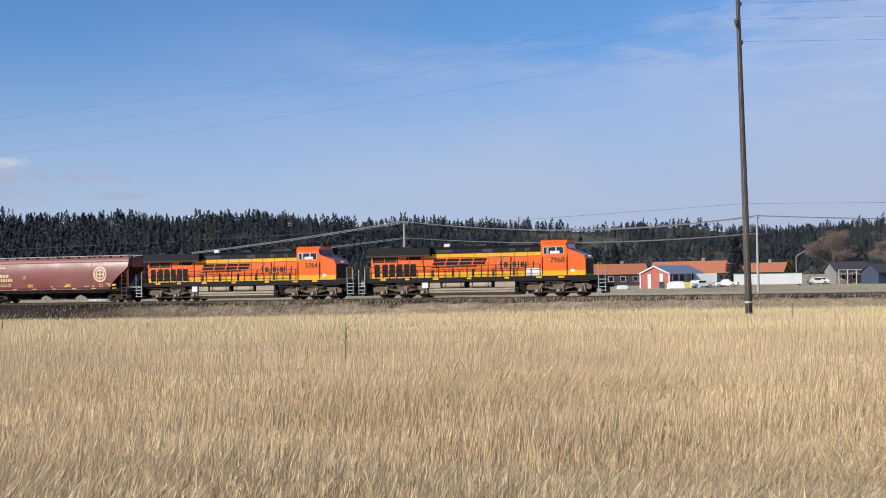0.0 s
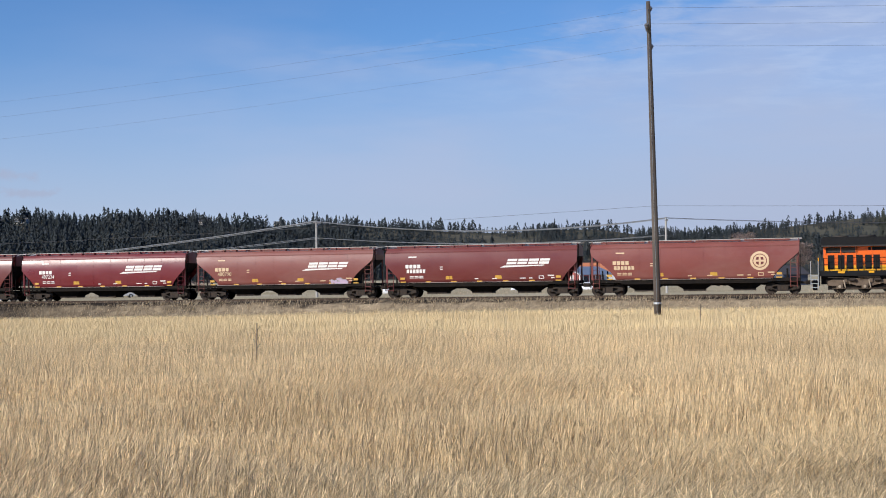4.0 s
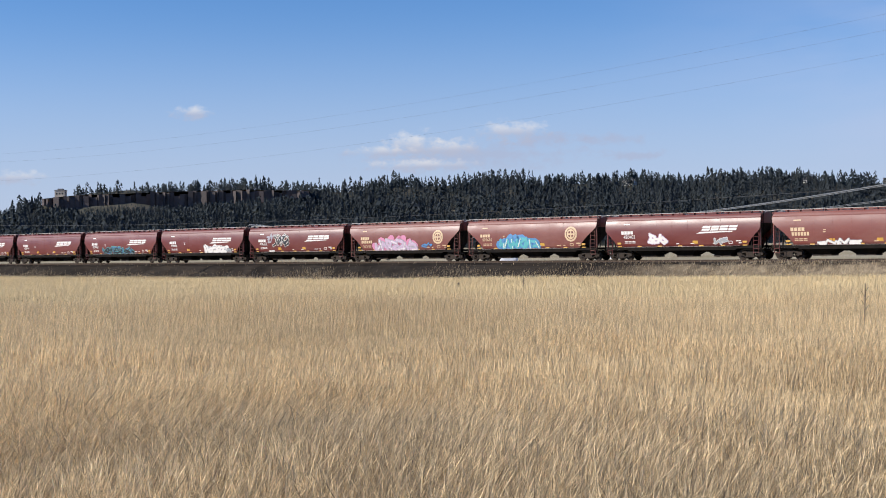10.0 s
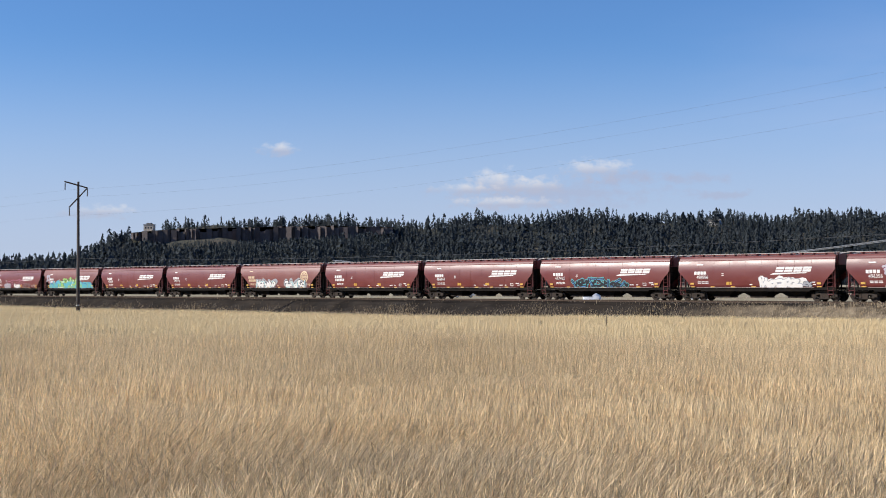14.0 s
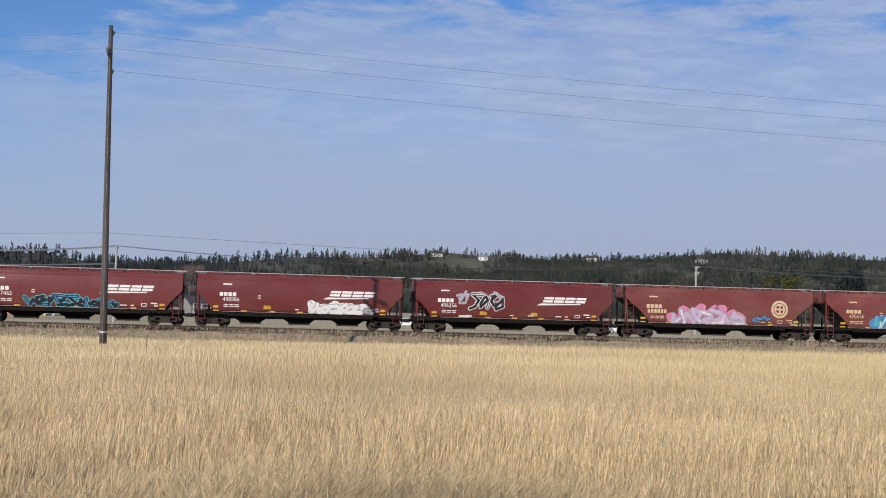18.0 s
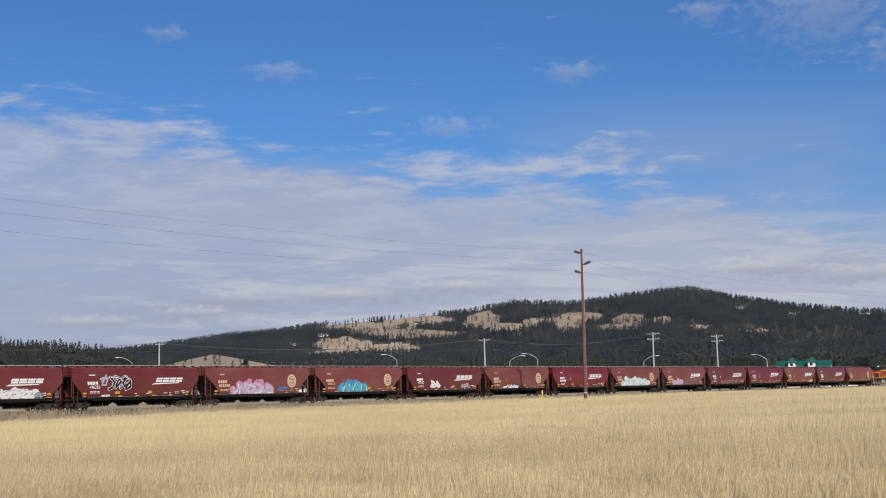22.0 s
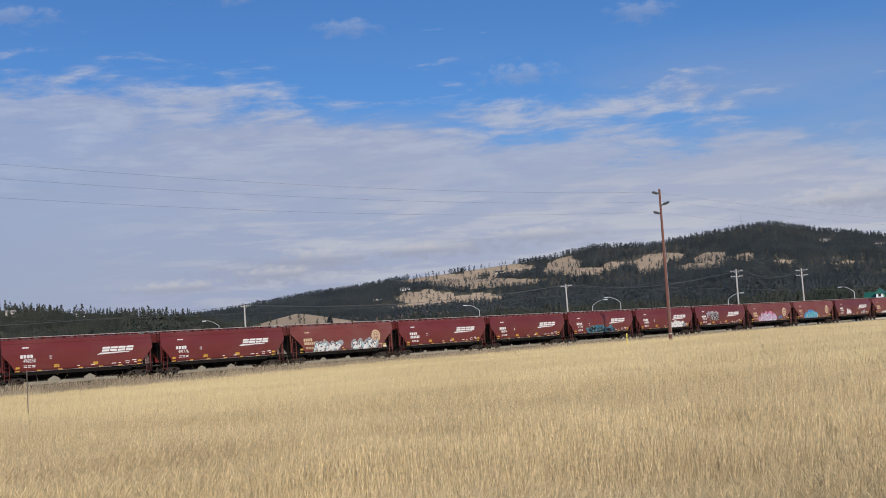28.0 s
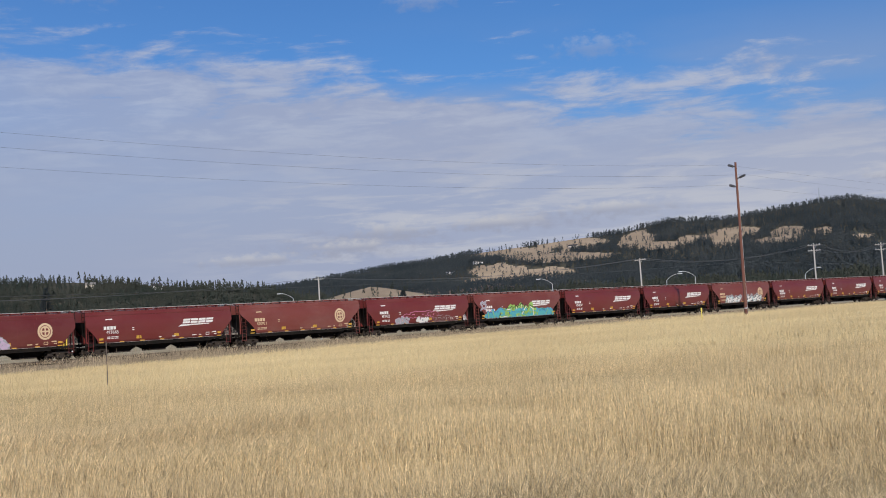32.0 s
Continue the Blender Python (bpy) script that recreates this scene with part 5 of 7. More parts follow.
# a single lower wire on the tall poles, and a second level on the road poles
low_ = [Vector((*(ALONG * -420 + AWAY * NEAR_LINE), 5.0))] + [Vector((*(ALONG * (NEAR_LINE * math.tan(radians(b) - PHI)) + AWAY * (NEAR_LINE - 0.25)), z)) for b, z in ((-40.75, 5.0), (12.93, 6.0), (78.4, 6.2))] + [Vector((*(ALONG * 330 + AWAY * NEAR_LINE), 6.0))]
for a, b in zip(low_, low_[1:]):
    tagged(hang("low_wire", a, b, 1.2, 0.008, M["wire_dark"]), "single lower wire on the tall poles", "wire", group="wires of the tall line", kind="structure")
for i in (0, 1):
    for k in (0, 3):
        a, b = tipsets[i][k] - Vector((0, 0, 2.4)), tipsets[i + 1][k] - Vector((0, 0, 2.4))
        tagged(hang("road_wire", a, b, 3.2 if i == 0 else 1.0, 0.028, M["wire"]), "overhead road wire strung between utility poles", "wire", group="wires behind the railway", kind="structure")

# ---- yards, houses and trees behind the line ----
M["barn_red"] = material("red_barn_boards", (0.42, 0.10, 0.085), 0.75, 0, 0.2, 1.5, 20, 0.2, (0.5, 0.3, 0.25), 0.3)
M["trim_white"] = material("white_trim_paint", (0.75, 0.73, 0.70), 0.6, 0, 0.1, 2, 20)
M["tin"] = material("grey_tin_roof", (0.42, 0.44, 0.47), 0.4, 0.4, 0.12, 1, 20)
M["tile_orange"] = material("orange_roof_sheet", (0.50, 0.18, 0.085), 0.8, 0, 0.18, 1, 14, 0.2)
M["wall_brown"] = material("dark_brown_wall", (0.07, 0.05, 0.045), 0.8, 0, 0.2, 1, 14)
M["wall_grey"] = material("grey_clapboard", (0.24, 0.22, 0.20), 0.8, 0, 0.2, 1, 14)
M["roof_dark"] = material("dark_shingles", (0.06, 0.055, 0.06), 0.85, 0, 0.2, 1, 20, 0.2)
M["navy"] = material("navy_cladding", (0.045, 0.06, 0.10), 0.7, 0, 0.2, 1, 14)
M["roof_green"] = material("green_metal_roof", (0.02, 0.12, 0.085), 0.45, 0.1, 0.12, 1, 14)
M["beige"] = material("beige_stucco", (0.5, 0.44, 0.36), 0.85, 0, 0.15, 1, 14)
M["tarp"] = material("white_tarpaulin", (0.74, 0.74, 0.76), 0.5, 0, 0.12, 1, 10, 0.3)
M["bin_yellow"] = material("yellow_green_bin", (0.62, 0.55, 0.12), 0.5, 0, 0.1)
M["teal"] = material("dark_teal_truck_paint", (0.03, 0.10, 0.10), 0.4, 0, 0.1)
M["tyre"] = material("black_rubber", (0.02, 0.02, 0.02), 0.9, 0, 0.1)
M["bark"] = material("grey_brown_bark", (0.13, 0.10, 0.08), 0.95, 0, 0.3, 2, 20, 0.4)
M["pale_box"] = material("pale_yellow_marker", (0.72, 0.58, 0.12), 0.5, 0, 0.1)


def placed(name, bearing, dist, turn=None, lift=0.0):
    """An Empty on the ground; its -y side faces the eye unless turned."""
    x, y = bearing_at(bearing, dist)
    o = new(name)
    o.matrix_world = pose(x, y, height_at(x, y) + lift, 0, 0, -bearing + (turn or 0.0))
    return o


def gable_house(name, bearing, dist, turn, w, l, eave, ridge, wall, roof, trim, windows=(), base=None, over=0.35):
    """A gabled house: ridge along x, gable ends at +-x; windows lie on the -y side as (x, z, width, height)."""
    h = placed(name, bearing, dist, turn) if base is None else base
    bm = bmesh.new()
    prism(bm, [(-w / 2, -0.3), (w / 2, -0.3), (w / 2, eave), (0, ridge), (-w / 2, eave)], -l / 2, l / 2, "x")
    part("wall", bm, wall, h)
    k = (ridge - eave) / (w / 2)
    for sgn in (-1, 1):
        bm = bmesh.new()
        prism(bm, [(sgn * (w / 2 + over), eave - k * over), (0, ridge), (0, ridge + 0.16), (sgn * (w / 2 + over), eave - k * over + 0.16)], -l / 2 - over, l / 2 + over, "x")
        part("roof_slope", bm, roof, h)
    for x, z, ww, hh in windows:
        f = part("window", boxes((x - ww / 2, x + ww / 2, -w / 2 - 0.03, -w / 2, z, z + hh)), M["glass"], h)
        part("window_frame", boxes((x - ww / 2 - 0.08, x - ww / 2, -w / 2 - 0.05, -w / 2, z - 0.08, z + hh + 0.08), (x + ww / 2, x + ww / 2 + 0.08, -w / 2 - 0.05, -w / 2, z - 0.08, z + hh + 0.08), (x - ww / 2, x + ww / 2, -w / 2 - 0.05, -w / 2, z + hh, z + hh + 0.08), (x - ww / 2, x + ww / 2, -w / 2 - 0.05, -w / 2, z - 0.08, z)), trim, f)
    return h


# red barn with an open lean-to side
barn = placed("barn", 9.75, 266, 58)
bm = bmesh.new()
prism(bm, [(-3.3, -0.3), (3.3, -0.3), (3.3, 2.9), (0, 4.3), (-3.3, 2.9)], -6.0, 6.0, "x")
part("wall", bm, M["barn_red"], barn)
for sgn in (-1, 1):
    bm = bmesh.new()
    prism(bm, [(sgn * 3.8, 2.72), (0, 4.32), (0, 4.44), (sgn * 3.8, 2.84)], -6.3, 6.3, "x")
    part("roof_slope", bm, M["tin"], barn)
for y in (-1.5, 1.2):
    part("sliding_door", boxes((-6.06, -6.0, y - 0.35, y + 0.35, 0.0, 2.8)), M["trim_white"], barn)
for y in (-3.3, 3.3):
    part("corner_board", boxes((-6.08, -6.0, y - 0.12, y + 0.12, 0, 2.9)), M["trim_white"], barn)
bm = bmesh.new()
for sgn in (-1, 1):
    prism(bm, [(sgn * 3.35, 2.75), (0, 4.16), (0, 4.38), (sgn * 3.35, 2.97)], -6.34, -6.30, "x")
part("gable_trim", bm, M["trim_white"], barn)
for k in range(5):
    part("bay_opening", boxes((-4.6 + 2.3 * k, -3.0 + 2.3 * k, -3.34, -3.3, 0, 2.5)), M["glass"], barn)
    part("bay_post", boxes((-5.0 + 2.3 * k, -4.75 + 2.3 * k, -3.38, -3.3, 0, 2.8)), M["trim_white"], barn)
tagged(barn, "small red boarded barn with white trim and tin roof", "barn")

for brg, dist, turn, l, ridge in ((7.35, 330, 8, 15.0, 5.2), (10.7, 322, -10, 19.0, 5.5), (13.6, 345, -12, 11.0, 5.0)):
    h = gable_house("long_house", brg, dist, turn, 9.0, l, 2.9, ridge, M["wall_brown"], M["tile_orange"], M["trim_white"], [(-l * 0.3 + k * l * 0.2, 1.1, 1.1, 1.1) for k in range(4)])
    part("chimney", boxes((l * 0.1, l * 0.1 + 0.8, -0.3, 0.4, ridge - 0.4, ridge + 0.9)), M["wall_grey"], h)
    tagged(h, "low dark brown house with a bright orange roof", "house", group="orange-roofed houses")

trailer = placed("storage_trailer", 13.73, 283, 4)
part("box", boxes((-6.8, 6.8, -1.2, 1.2, 0.25, 2.45)), M["trim_white"], trailer)
for k in range(28):
    part("rib", boxes((-6.7 + k * 0.49, -6.62 + k * 0.49, -1.24, -1.2, 0.3, 2.4)), M["tarp"], trailer)
part("top_rail", boxes((-6.85, 6.85, -1.26, 1.26, 2.45, 2.62)), M["roof_green"], trailer)
part("support", boxes((-6.5, -6.1, -1.1, 1.1, -0.2, 0.25), (6.1, 6.5, -1.1, 1.1, -0.2, 0.25)), M["grime"], trailer)
tagged(trailer, "long white ribbed storage trailer with a green top edge", "trailer")


def heap_cover(bearing, dist, w, h, seed):
    """A tarpaulin pulled over a stack."""
    rng = random.Random(seed)
    bm = bmesh.new()
    bmesh.ops.create_icosphere(bm, subdivisions=3, radius=1.0)
    for v in bm.verts:
        c = v.co
        q = max(abs(c.x), abs(c.y), abs(c.z)) ** 0.6
        v.co = Vector((c.x / q * w / 2, c.y / q * 1.1, max(c.z / q * h, -0.1))) * (1 + 0.10 * noise.noise(c * 2.2 + Vector((seed, 0, 0))))
    o = part("tarpaulin_mound", bm, M["tarp"])
    x, y = bearing_at(bearing, dist)
    o.matrix_world = pose(x, y, height_at(x, y) - 0.02, 0, 0, -bearing + rng.uniform(-15, 15))
    return tagged(o, "stack covered by a white tarpaulin on the yard", "covered stack", group="covered stacks")


for k, (b, d, w, h) in enumerate(((10.0, 255, 4.2, 1.4), (10.75, 262, 2.6, 1.5), (7.7, 255, 2.4, 0.8), (6.9, 258, 1.8, 0.7), (-19.0, 220, 3.0, 1.2), (-14.5, 225, 3.6, 1.0), (-1.0, 240, 3.5, 1.0), (1.5, 236, 2.8, 1.1))):
    heap_cover(b, d, w, h, k + 3)
bin_ = placed("waste_bin", 10.42, 252)
part("bin_body", boxes((-0.55, 0.55, -0.5, 0.5, 0.05, 1.25)), M["bin_yellow"], bin_)
part("bin_lid", boxes((-0.6, 0.6, -0.55, 0.55, 1.25, 1.36)), M["grime"], bin_)
tagged(bin_, "yellow-green waste bin beside covered stacks", "waste bin")
bin2 = placed("waste_bin", 9.35, 256)
part("bin_body", boxes((-0.5, 0.5, -0.5, 0.5, 0.05, 1.2)), M["teal"], bin2)
part("bin_lid", boxes((-0.55, 0.55, -0.55, 0.55, 1.2, 1.3)), M["grime"], bin2)
tagged(bin2, "dark teal waste bin against the red barn", "waste bin")


def vehicle(name, bearing, dist, turn, paint, kind, label, category):
    """A parked car, pick-up or lorry, nose towards +x."""
    v = placed(name, bearing, dist, turn)
    if kind == "lorry":
        part("chassis", boxes((-3.4, 3.2, -0.9, 0.9, 0.55, 0.85)), M["grime"], v)
        part("cargo_box", boxes((-3.4, 1.2, -1.15, 1.15, 0.85, 2.7)), M["trim_white"], v)
        bm = bmesh.new()
        prism(bm, [(1.3, 0.7), (3.3, 0.7), (3.3, 1.5), (2.7, 1.65), (2.4, 2.5), (1.3, 2.5)], -1.1, 1.1)
        part("cab", bm, paint, v)
        part("side_window", boxes((1.7, 2.35, -1.12, -1.1, 1.65, 2.3)), M["glass"], v)
        wheels, r = (-2.4, 2.5), 0.48
    else:
        prof = [(-2.2, 0.35), (2.2, 0.35), (2.2, 0.8), (1.2, 0.95), (0.6, 1.45), (-0.5, 1.5), (-1.0, 0.98), (-2.2, 0.95)] if kind == "pickup" else [(-2.1, 0.35), (2.1, 0.35), (2.1, 0.75), (1.2, 0.9), (0.5, 1.42), (-1.1, 1.45), (-1.9, 0.95), (-2.1, 0.9)]
        bm = bmesh.new()
        prism(bm, prof, -0.85, 0.85)
        part("body", bm, paint, v)
        part("side_window", boxes((-0.8, 0.6, -0.87, -0.85, 0.98, 1.36)), M["glass"], v)
        wheels, r = (-1.35, 1.35), 0.34
    for x in wheels:
        for y in (-0.9, 0.7):
            wh = part("wheel", rods(r, ((0, 0, 0), (0, 0.2, 0)), seg=14), M["tyre"], v)
            wh.location = (x, y, r)
            part("rim", rods(r * 0.55, ((0, -0.015, 0), (0, 0.215, 0)), seg=10), M["galv"], wh)
    return tagged(v, label, category, group="parked vehicles")


vehicle("lorry", 11.35, 268, 12, M["teal"], "lorry", "dark teal lorry with a white box parked by barn", "lorry")
for b, d, t, k in ((11.0, 258, 20, "pickup"), (12.05, 264, 170, "pickup"), (15.75, 285, 10, "car"), (16.0, 292, -15, "car"), (3.2, 245, 5, "car"), (-6.0, 232, 175, "pickup"), (-9.8, 236, 8, "car"), (-24.5, 262, 4, "car")):
    vehicle("parked_" + k, b, d, t, M["trim_white"], k, "white parked " + ("pick-up truck" if k == "pickup" else "car") + " on the gravel yard", k)

vehicle("lorry", 48.72, 236, 6, M["trim_white"], "lorry", "white box lorry parked beyond the railway", "lorry")
skip = placed("generator_box", 49.52, 232, -6)
part("housing", boxes((-0.98, 0.98, -0.9, 0.9, 0.45, 3.3)), M["sign_yellow"], skip)
part("lid", boxes((-1.04, 1.04, -0.96, 0.96, 3.3, 3.42)), M["yellow"], skip)
for x in (-0.4, 0.35):
    part("vent", boxes((x - 0.10, x + 0.10, -0.93, -0.9, 1.4, 2.5)), M["grime"], skip)
part("skid", boxes((-0.9, 0.9, -0.8, 0.8, -0.1, 0.45)), M["grime"], skip)
tagged(skip, "tall yellow equipment housing on a dark skid", "equipment housing")
for b, d, t in ((50.35, 236, 172), (34.1, 210, 5), (25.6, 215, 176)):
    vehicle("parked_pickup", b, d, t, M["trim_white"], "pickup", "white parked pick-up truck on the gravel yard", "pickup")

# grey house with a balcony, and its navy extension
g = gable_house("balcony_house", 16.95, 292, 20, 7.0, 7.5, 2.9, 4.5, M["wall_grey"], M["roof_dark"], M["trim_white"], [(-2.2, 1.0, 0.9, 1.2), (0.2, 1.0, 0.9, 1.2), (2.3, 1.0, 0.9, 1.2)])
part("balcony_floor", boxes((-3.8, 3.8, -5.0, -3.5, 1.9, 2.05)), M["wall_grey"], g)
part("balcony_rail", boxes((-3.8, 3.8, -5.0, -4.92, 2.85, 2.95)), M["trim_white"], g)
for k in range(5):
    part("balcony_post", boxes((-3.75 + k * 1.85, -3.63 + k * 1.85, -5.0, -4.88, 0, 2.85)), M["trim_white"], g)
tagged(g, "grey clapboard house with a balcony and dark roof", "house")
g = gable_house("navy_shed", 18.3, 286, 35, 6.0, 6.0, 2.3, 3.9, M["navy"], M["roof_dark"], M["navy"])
tagged(g, "navy clad shed with a dark gable roof", "shed")

# green-roofed building with dormers
g = gable_house("green_roof_hall", 87.5, 420, -8, 12.0, 15.5, 4.6, 8.3, M["beige"], M["roof_green"], M["trim_white"])
for x in (-3.2, 2.6):
    d = part("dormer", boxes((x - 1.0, x + 1.0, -4.2, -1.0, 6.2, 7.9)), M["trim_white"], g)
    bm = bmesh.new()
    prism(bm, [(x - 1.5, 7.8), (x + 1.5, 7.8), (x, 9.4)], -4.5, -0.8)
    part("dormer_roof", bm, M["roof_green"], d)
    part("dormer_window", boxes((x - 0.4, x + 0.4, -4.23, -4.2, 6.9, 7.7)), M["glass"], d)
part("gable_wing", boxes((5.4, 8.8, -7.2, -3.0, -0.3, 6.2)), M["trim_white"], g)
tagged(g, "large hall with a green metal roof and white dormers", "building")

# signal gantry over the line, with its cabinet
gan = new("signal_gantry")
gan.matrix_world = pose(*on_line(331, 0), -0.4, 0, 0, RAIL_TURN)
part("mast", boxes((-0.16, 0.16, -4.3, -3.98, 0, 7.3)), M["galv"], gan)
for z in (6.5, 7.25):
    part("beam", boxes((-0.08, 0.08, -4.3, 2.2, z - 0.07, z + 0.07)), M["galv"], gan)
for k in range(6):
    part("beam_strut", rods(0.04, ((0, -4.1 + k * 1.05, 6.5), (0, -3.6 + k * 1.05, 7.25))), M["galv"], gan)
for y in (-1.0, 1.2):
    part("signal_head", boxes((-0.12, 0.12, y - 0.3, y + 0.3, 5.9, 6.9)), M["black"], gan)
part("service_ladder", rods(0.03, ((-0.3, -4.4, 0), (-0.3, -4.4, 7)), ((-0.3, -3.9, 0), (-0.3, -3.9, 7))), M["galv"], gan)
tagged(gan, "galvanised cantilever signal gantry over the railway track", "signal gantry")
cab_ = new("relay_cabinet")
cab_.matrix_world = pose(*on_line(318, -5.0), -0.5, 0, 0, RAIL_TURN)
part("cabinet_body", boxes((-1.2, 1.2, -0.6, 0.6, 0, 2.1)), M["galv"], cab_)
part("cabinet_roof", boxes((-1.3, 1.3, -0.7, 0.7, 2.1, 2.2)), M["trim_white"], cab_)
tagged(cab_, "grey steel relay cabinet beside the track", "cabinet")
for k, (b, d, h, mt) in enumerate(((76.56, 150, 1.35, "pale_box"), (91.2, 315, 1.9, "pale_box"))):
    x, y = bearing_at(b, d)
    o = new("marker_post")
    o.matrix_world = pose(x, y, height_at(x, y), 0, 0, RAIL_TURN)
    part("post", rods(0.06, ((0, 0, 0), (0, 0, h)), seg=8), M[mt], o)
    part("cap", rods(0.085, ((0, 0, h - 0.35), (0, 0, h)), seg=8), M[mt], o)
    tagged(o, "yellow plastic marker post beside the railway", "marker post", group="marker posts")


def street_lamp(bearing, dist, top, side):
    """A galvanised lamp with a bowed arm."""
    o = placed("street_lamp", bearing, dist)
    z = o.matrix_world.translation.z
    h = top - z
    part("mast", rod(bmesh.new(), (0, 0, 0), (0, 0, h - 1.2), 0.11, 8, 0.07), M["galv"], o)
    bm = bmesh.new()
    last = Vector((0, 0, h - 1.2))
    for k in range(1, 8):
        u = k / 7
        p = Vector((side * 2.6 * u ** 1.2, 0, h - 1.2 + 1.2 * math.sin(u * math.pi / 2)))
        rod(bm, last, p, 0.05, 6)
        last = p
    part("arm", bm, M["galv"], o)
    part("lantern", boxes((min(side * 2.4, side * 3.1), max(side * 2.4, side * 3.1), -0.15, 0.15, h - 0.12, h + 0.02)), M["galv"], o)
    return tagged(o, "galvanised street lamp with a bowed arm", "street lamp", group="street lamps")


for b, d, top, s in ((59.2, 262, 8.3, -1), (70.35, 262, 8.1, -1), (76.4, 262, 7.8, -1), (75.2, 266, 7.5, 1), (80.9, 268, 7.0, 1), (86.0, 280, 7.0, -1), (14.9, 330, 6.4, 1)):
    street_lamp(b, d, top, s)


def leafy(bm_or_lists, centre, rx, rz, n, size, rng):
    """Small leaf flakes scattered through an uneven clump."""
    V, F = bm_or_lists
    for _ in range(n):
        d = Vector((rng.gauss(0, 1), rng.gauss(0, 1), rng.gauss(0, 1))).normalized() * rng.uniform(0.45, 1.0)
        c = Vector(centre) + Vector((d.x * rx, d.y * rx, d.z * rz))
        a = Vector((rng.gauss(0, 1), rng.gauss(0, 1), rng.gauss(0, 0.6))).normalized() * size * rng.uniform(0.6, 1.3)
        b = a.cross(Vector((rng.gauss(0, 1), rng.gauss(0, 1), rng.gauss(0, 1)))).normalized() * size * rng.uniform(0.4, 0.9)
        i = len(V)
        V += [c - a, c + b, c + a]
        F.append((i, i + 1, i + 2))


def yard_tree(name, bearing, dist, height, width, mat, shape, seed, label, flakes=1400):
    """A tree of its own: trunk, limbs and a crown of many small flakes."""
    rng = random.Random(seed)
    o = placed(name, bearing, dist)
    bm = bmesh.new()
    rod(bm, (0, 0, -0.3), (0, 0, height * 0.85), height * 0.022 + 0.05, 8, 0.03)
    tips = []
    if shape == "fir":
        for k in range(26):
            u = k / 26
            z = height * (0.12 + 0.86 * u)
            q = width / 2 * (1 - u) ** 0.8 + 0.1
            for j in range(5):
                a = rng.uniform(0, math.tau)
                tips.append((q * 0.62 * math.cos(a), q * 0.62 * math.sin(a), z - 0.12 * q, q * 0.55, height * 0.035))
    else:
        for k in range(16):
            a, u = rng.uniform(0, math.tau), rng.uniform(0.25, 0.9)
            z0 = height * u * 0.6
            q = width / 2 * rng.uniform(0.35, 0.85) * (1.15 - abs(u - 0.5))
            p = Vector((q * math.cos(a), q * math.sin(a), min(height * 0.95, z0 + height * rng.uniform(0.2, 0.4))))
            rod(bm, (0, 0, z0), p, 0.09, 5, 0.03)
            for j in range(4):
                e = p + Vector((rng.uniform(-1, 1) * width * 0.14, rng.uniform(-1, 1) * width * 0.14, rng.uniform(0.02, 0.12) * height))
                rod(bm, p, e, 0.035, 4, 0.012)
                tips.append((e.x, e.y, e.z, width * 0.13, height * 0.075))
    part("trunk", bm, M["bark"], o)
    V, F = [], []
    per = max(6, flakes // len(tips))
    for x, y, z, rx, rz in tips:
        leafy((V, F), (x, y, z), rx, rz, per, 0.30 if shape != "bare" else 0.16, rng)
    raw("crown", np.array([tuple(v) for v in V]), np.array(F), mat, o)
    return tagged(o, label, "tree")


yard_tree("fir_tree", 44.2, 250, 13.6, 7.5, M["pine"], "round", 1, "dark green bushy juniper tree beyond the railway", 2600)
yard_tree("shrub_tree", 41.5, 246, 11.4, 8.0, M["willow"], "round", 2, "olive-brown leafy tree beyond the railway", 2200)
yard_tree("fir_tree", 49.0, 255, 13.0, 5.2, M["pine"], "fir", 3, "dark conical fir beyond the railway", 1800)
yard_tree("fir_tree", 63.9, 330, 10.5, 6.0, M["pine"], "fir", 4, "dark bushy fir beyond the railway")
yard_tree("fir_tree", 7.4, 345, 11.0, 5.5, M["pine"], "fir", 5, "dark fir behind orange-roofed houses", 3200)
yard_tree("fir_tree", 6.6, 350, 10.0, 5.5, M["pine"], "fir", 6, "dark fir behind orange-roofed houses", 3200)
yard_tree("fir_tree", 12.45, 300, 11.0, 5.6, M["pine"], "fir", 7, "dark fir beside orange-roofed houses", 4200)
yard_tree("fir_tree", 89.6, 400, 9.0, 9.0, M["pine"], "round", 8, "dark evergreen beside the green-roofed hall", 2000)
yard_tree("fir_tree", 76.0, 420, 6.5, 5.0, M["pine"], "fir", 13, "small dark fir among roadside houses")
yard_tree("willow_tree", 14.6, 360, 5.5, 4.0, M["willow"], "round", 9, "yellowish shrub behind the white trailer")
yard_tree("bare_tree", 16.4, 305, 11.0, 11.5, M["bare"], "bare", 10, "bare brown tree over the grey house", 11000)
yard_tree("bare_tree", 18.7, 325, 9.5, 9.0, M["bare"], "bare", 11, "bare brown tree behind the navy shed", 7000)
yard_tree("bare_tree", 48.0, 300, 8.0, 7.0, M["bare"], "bare", 12, "bare greyish tree beyond the railway", 2400)

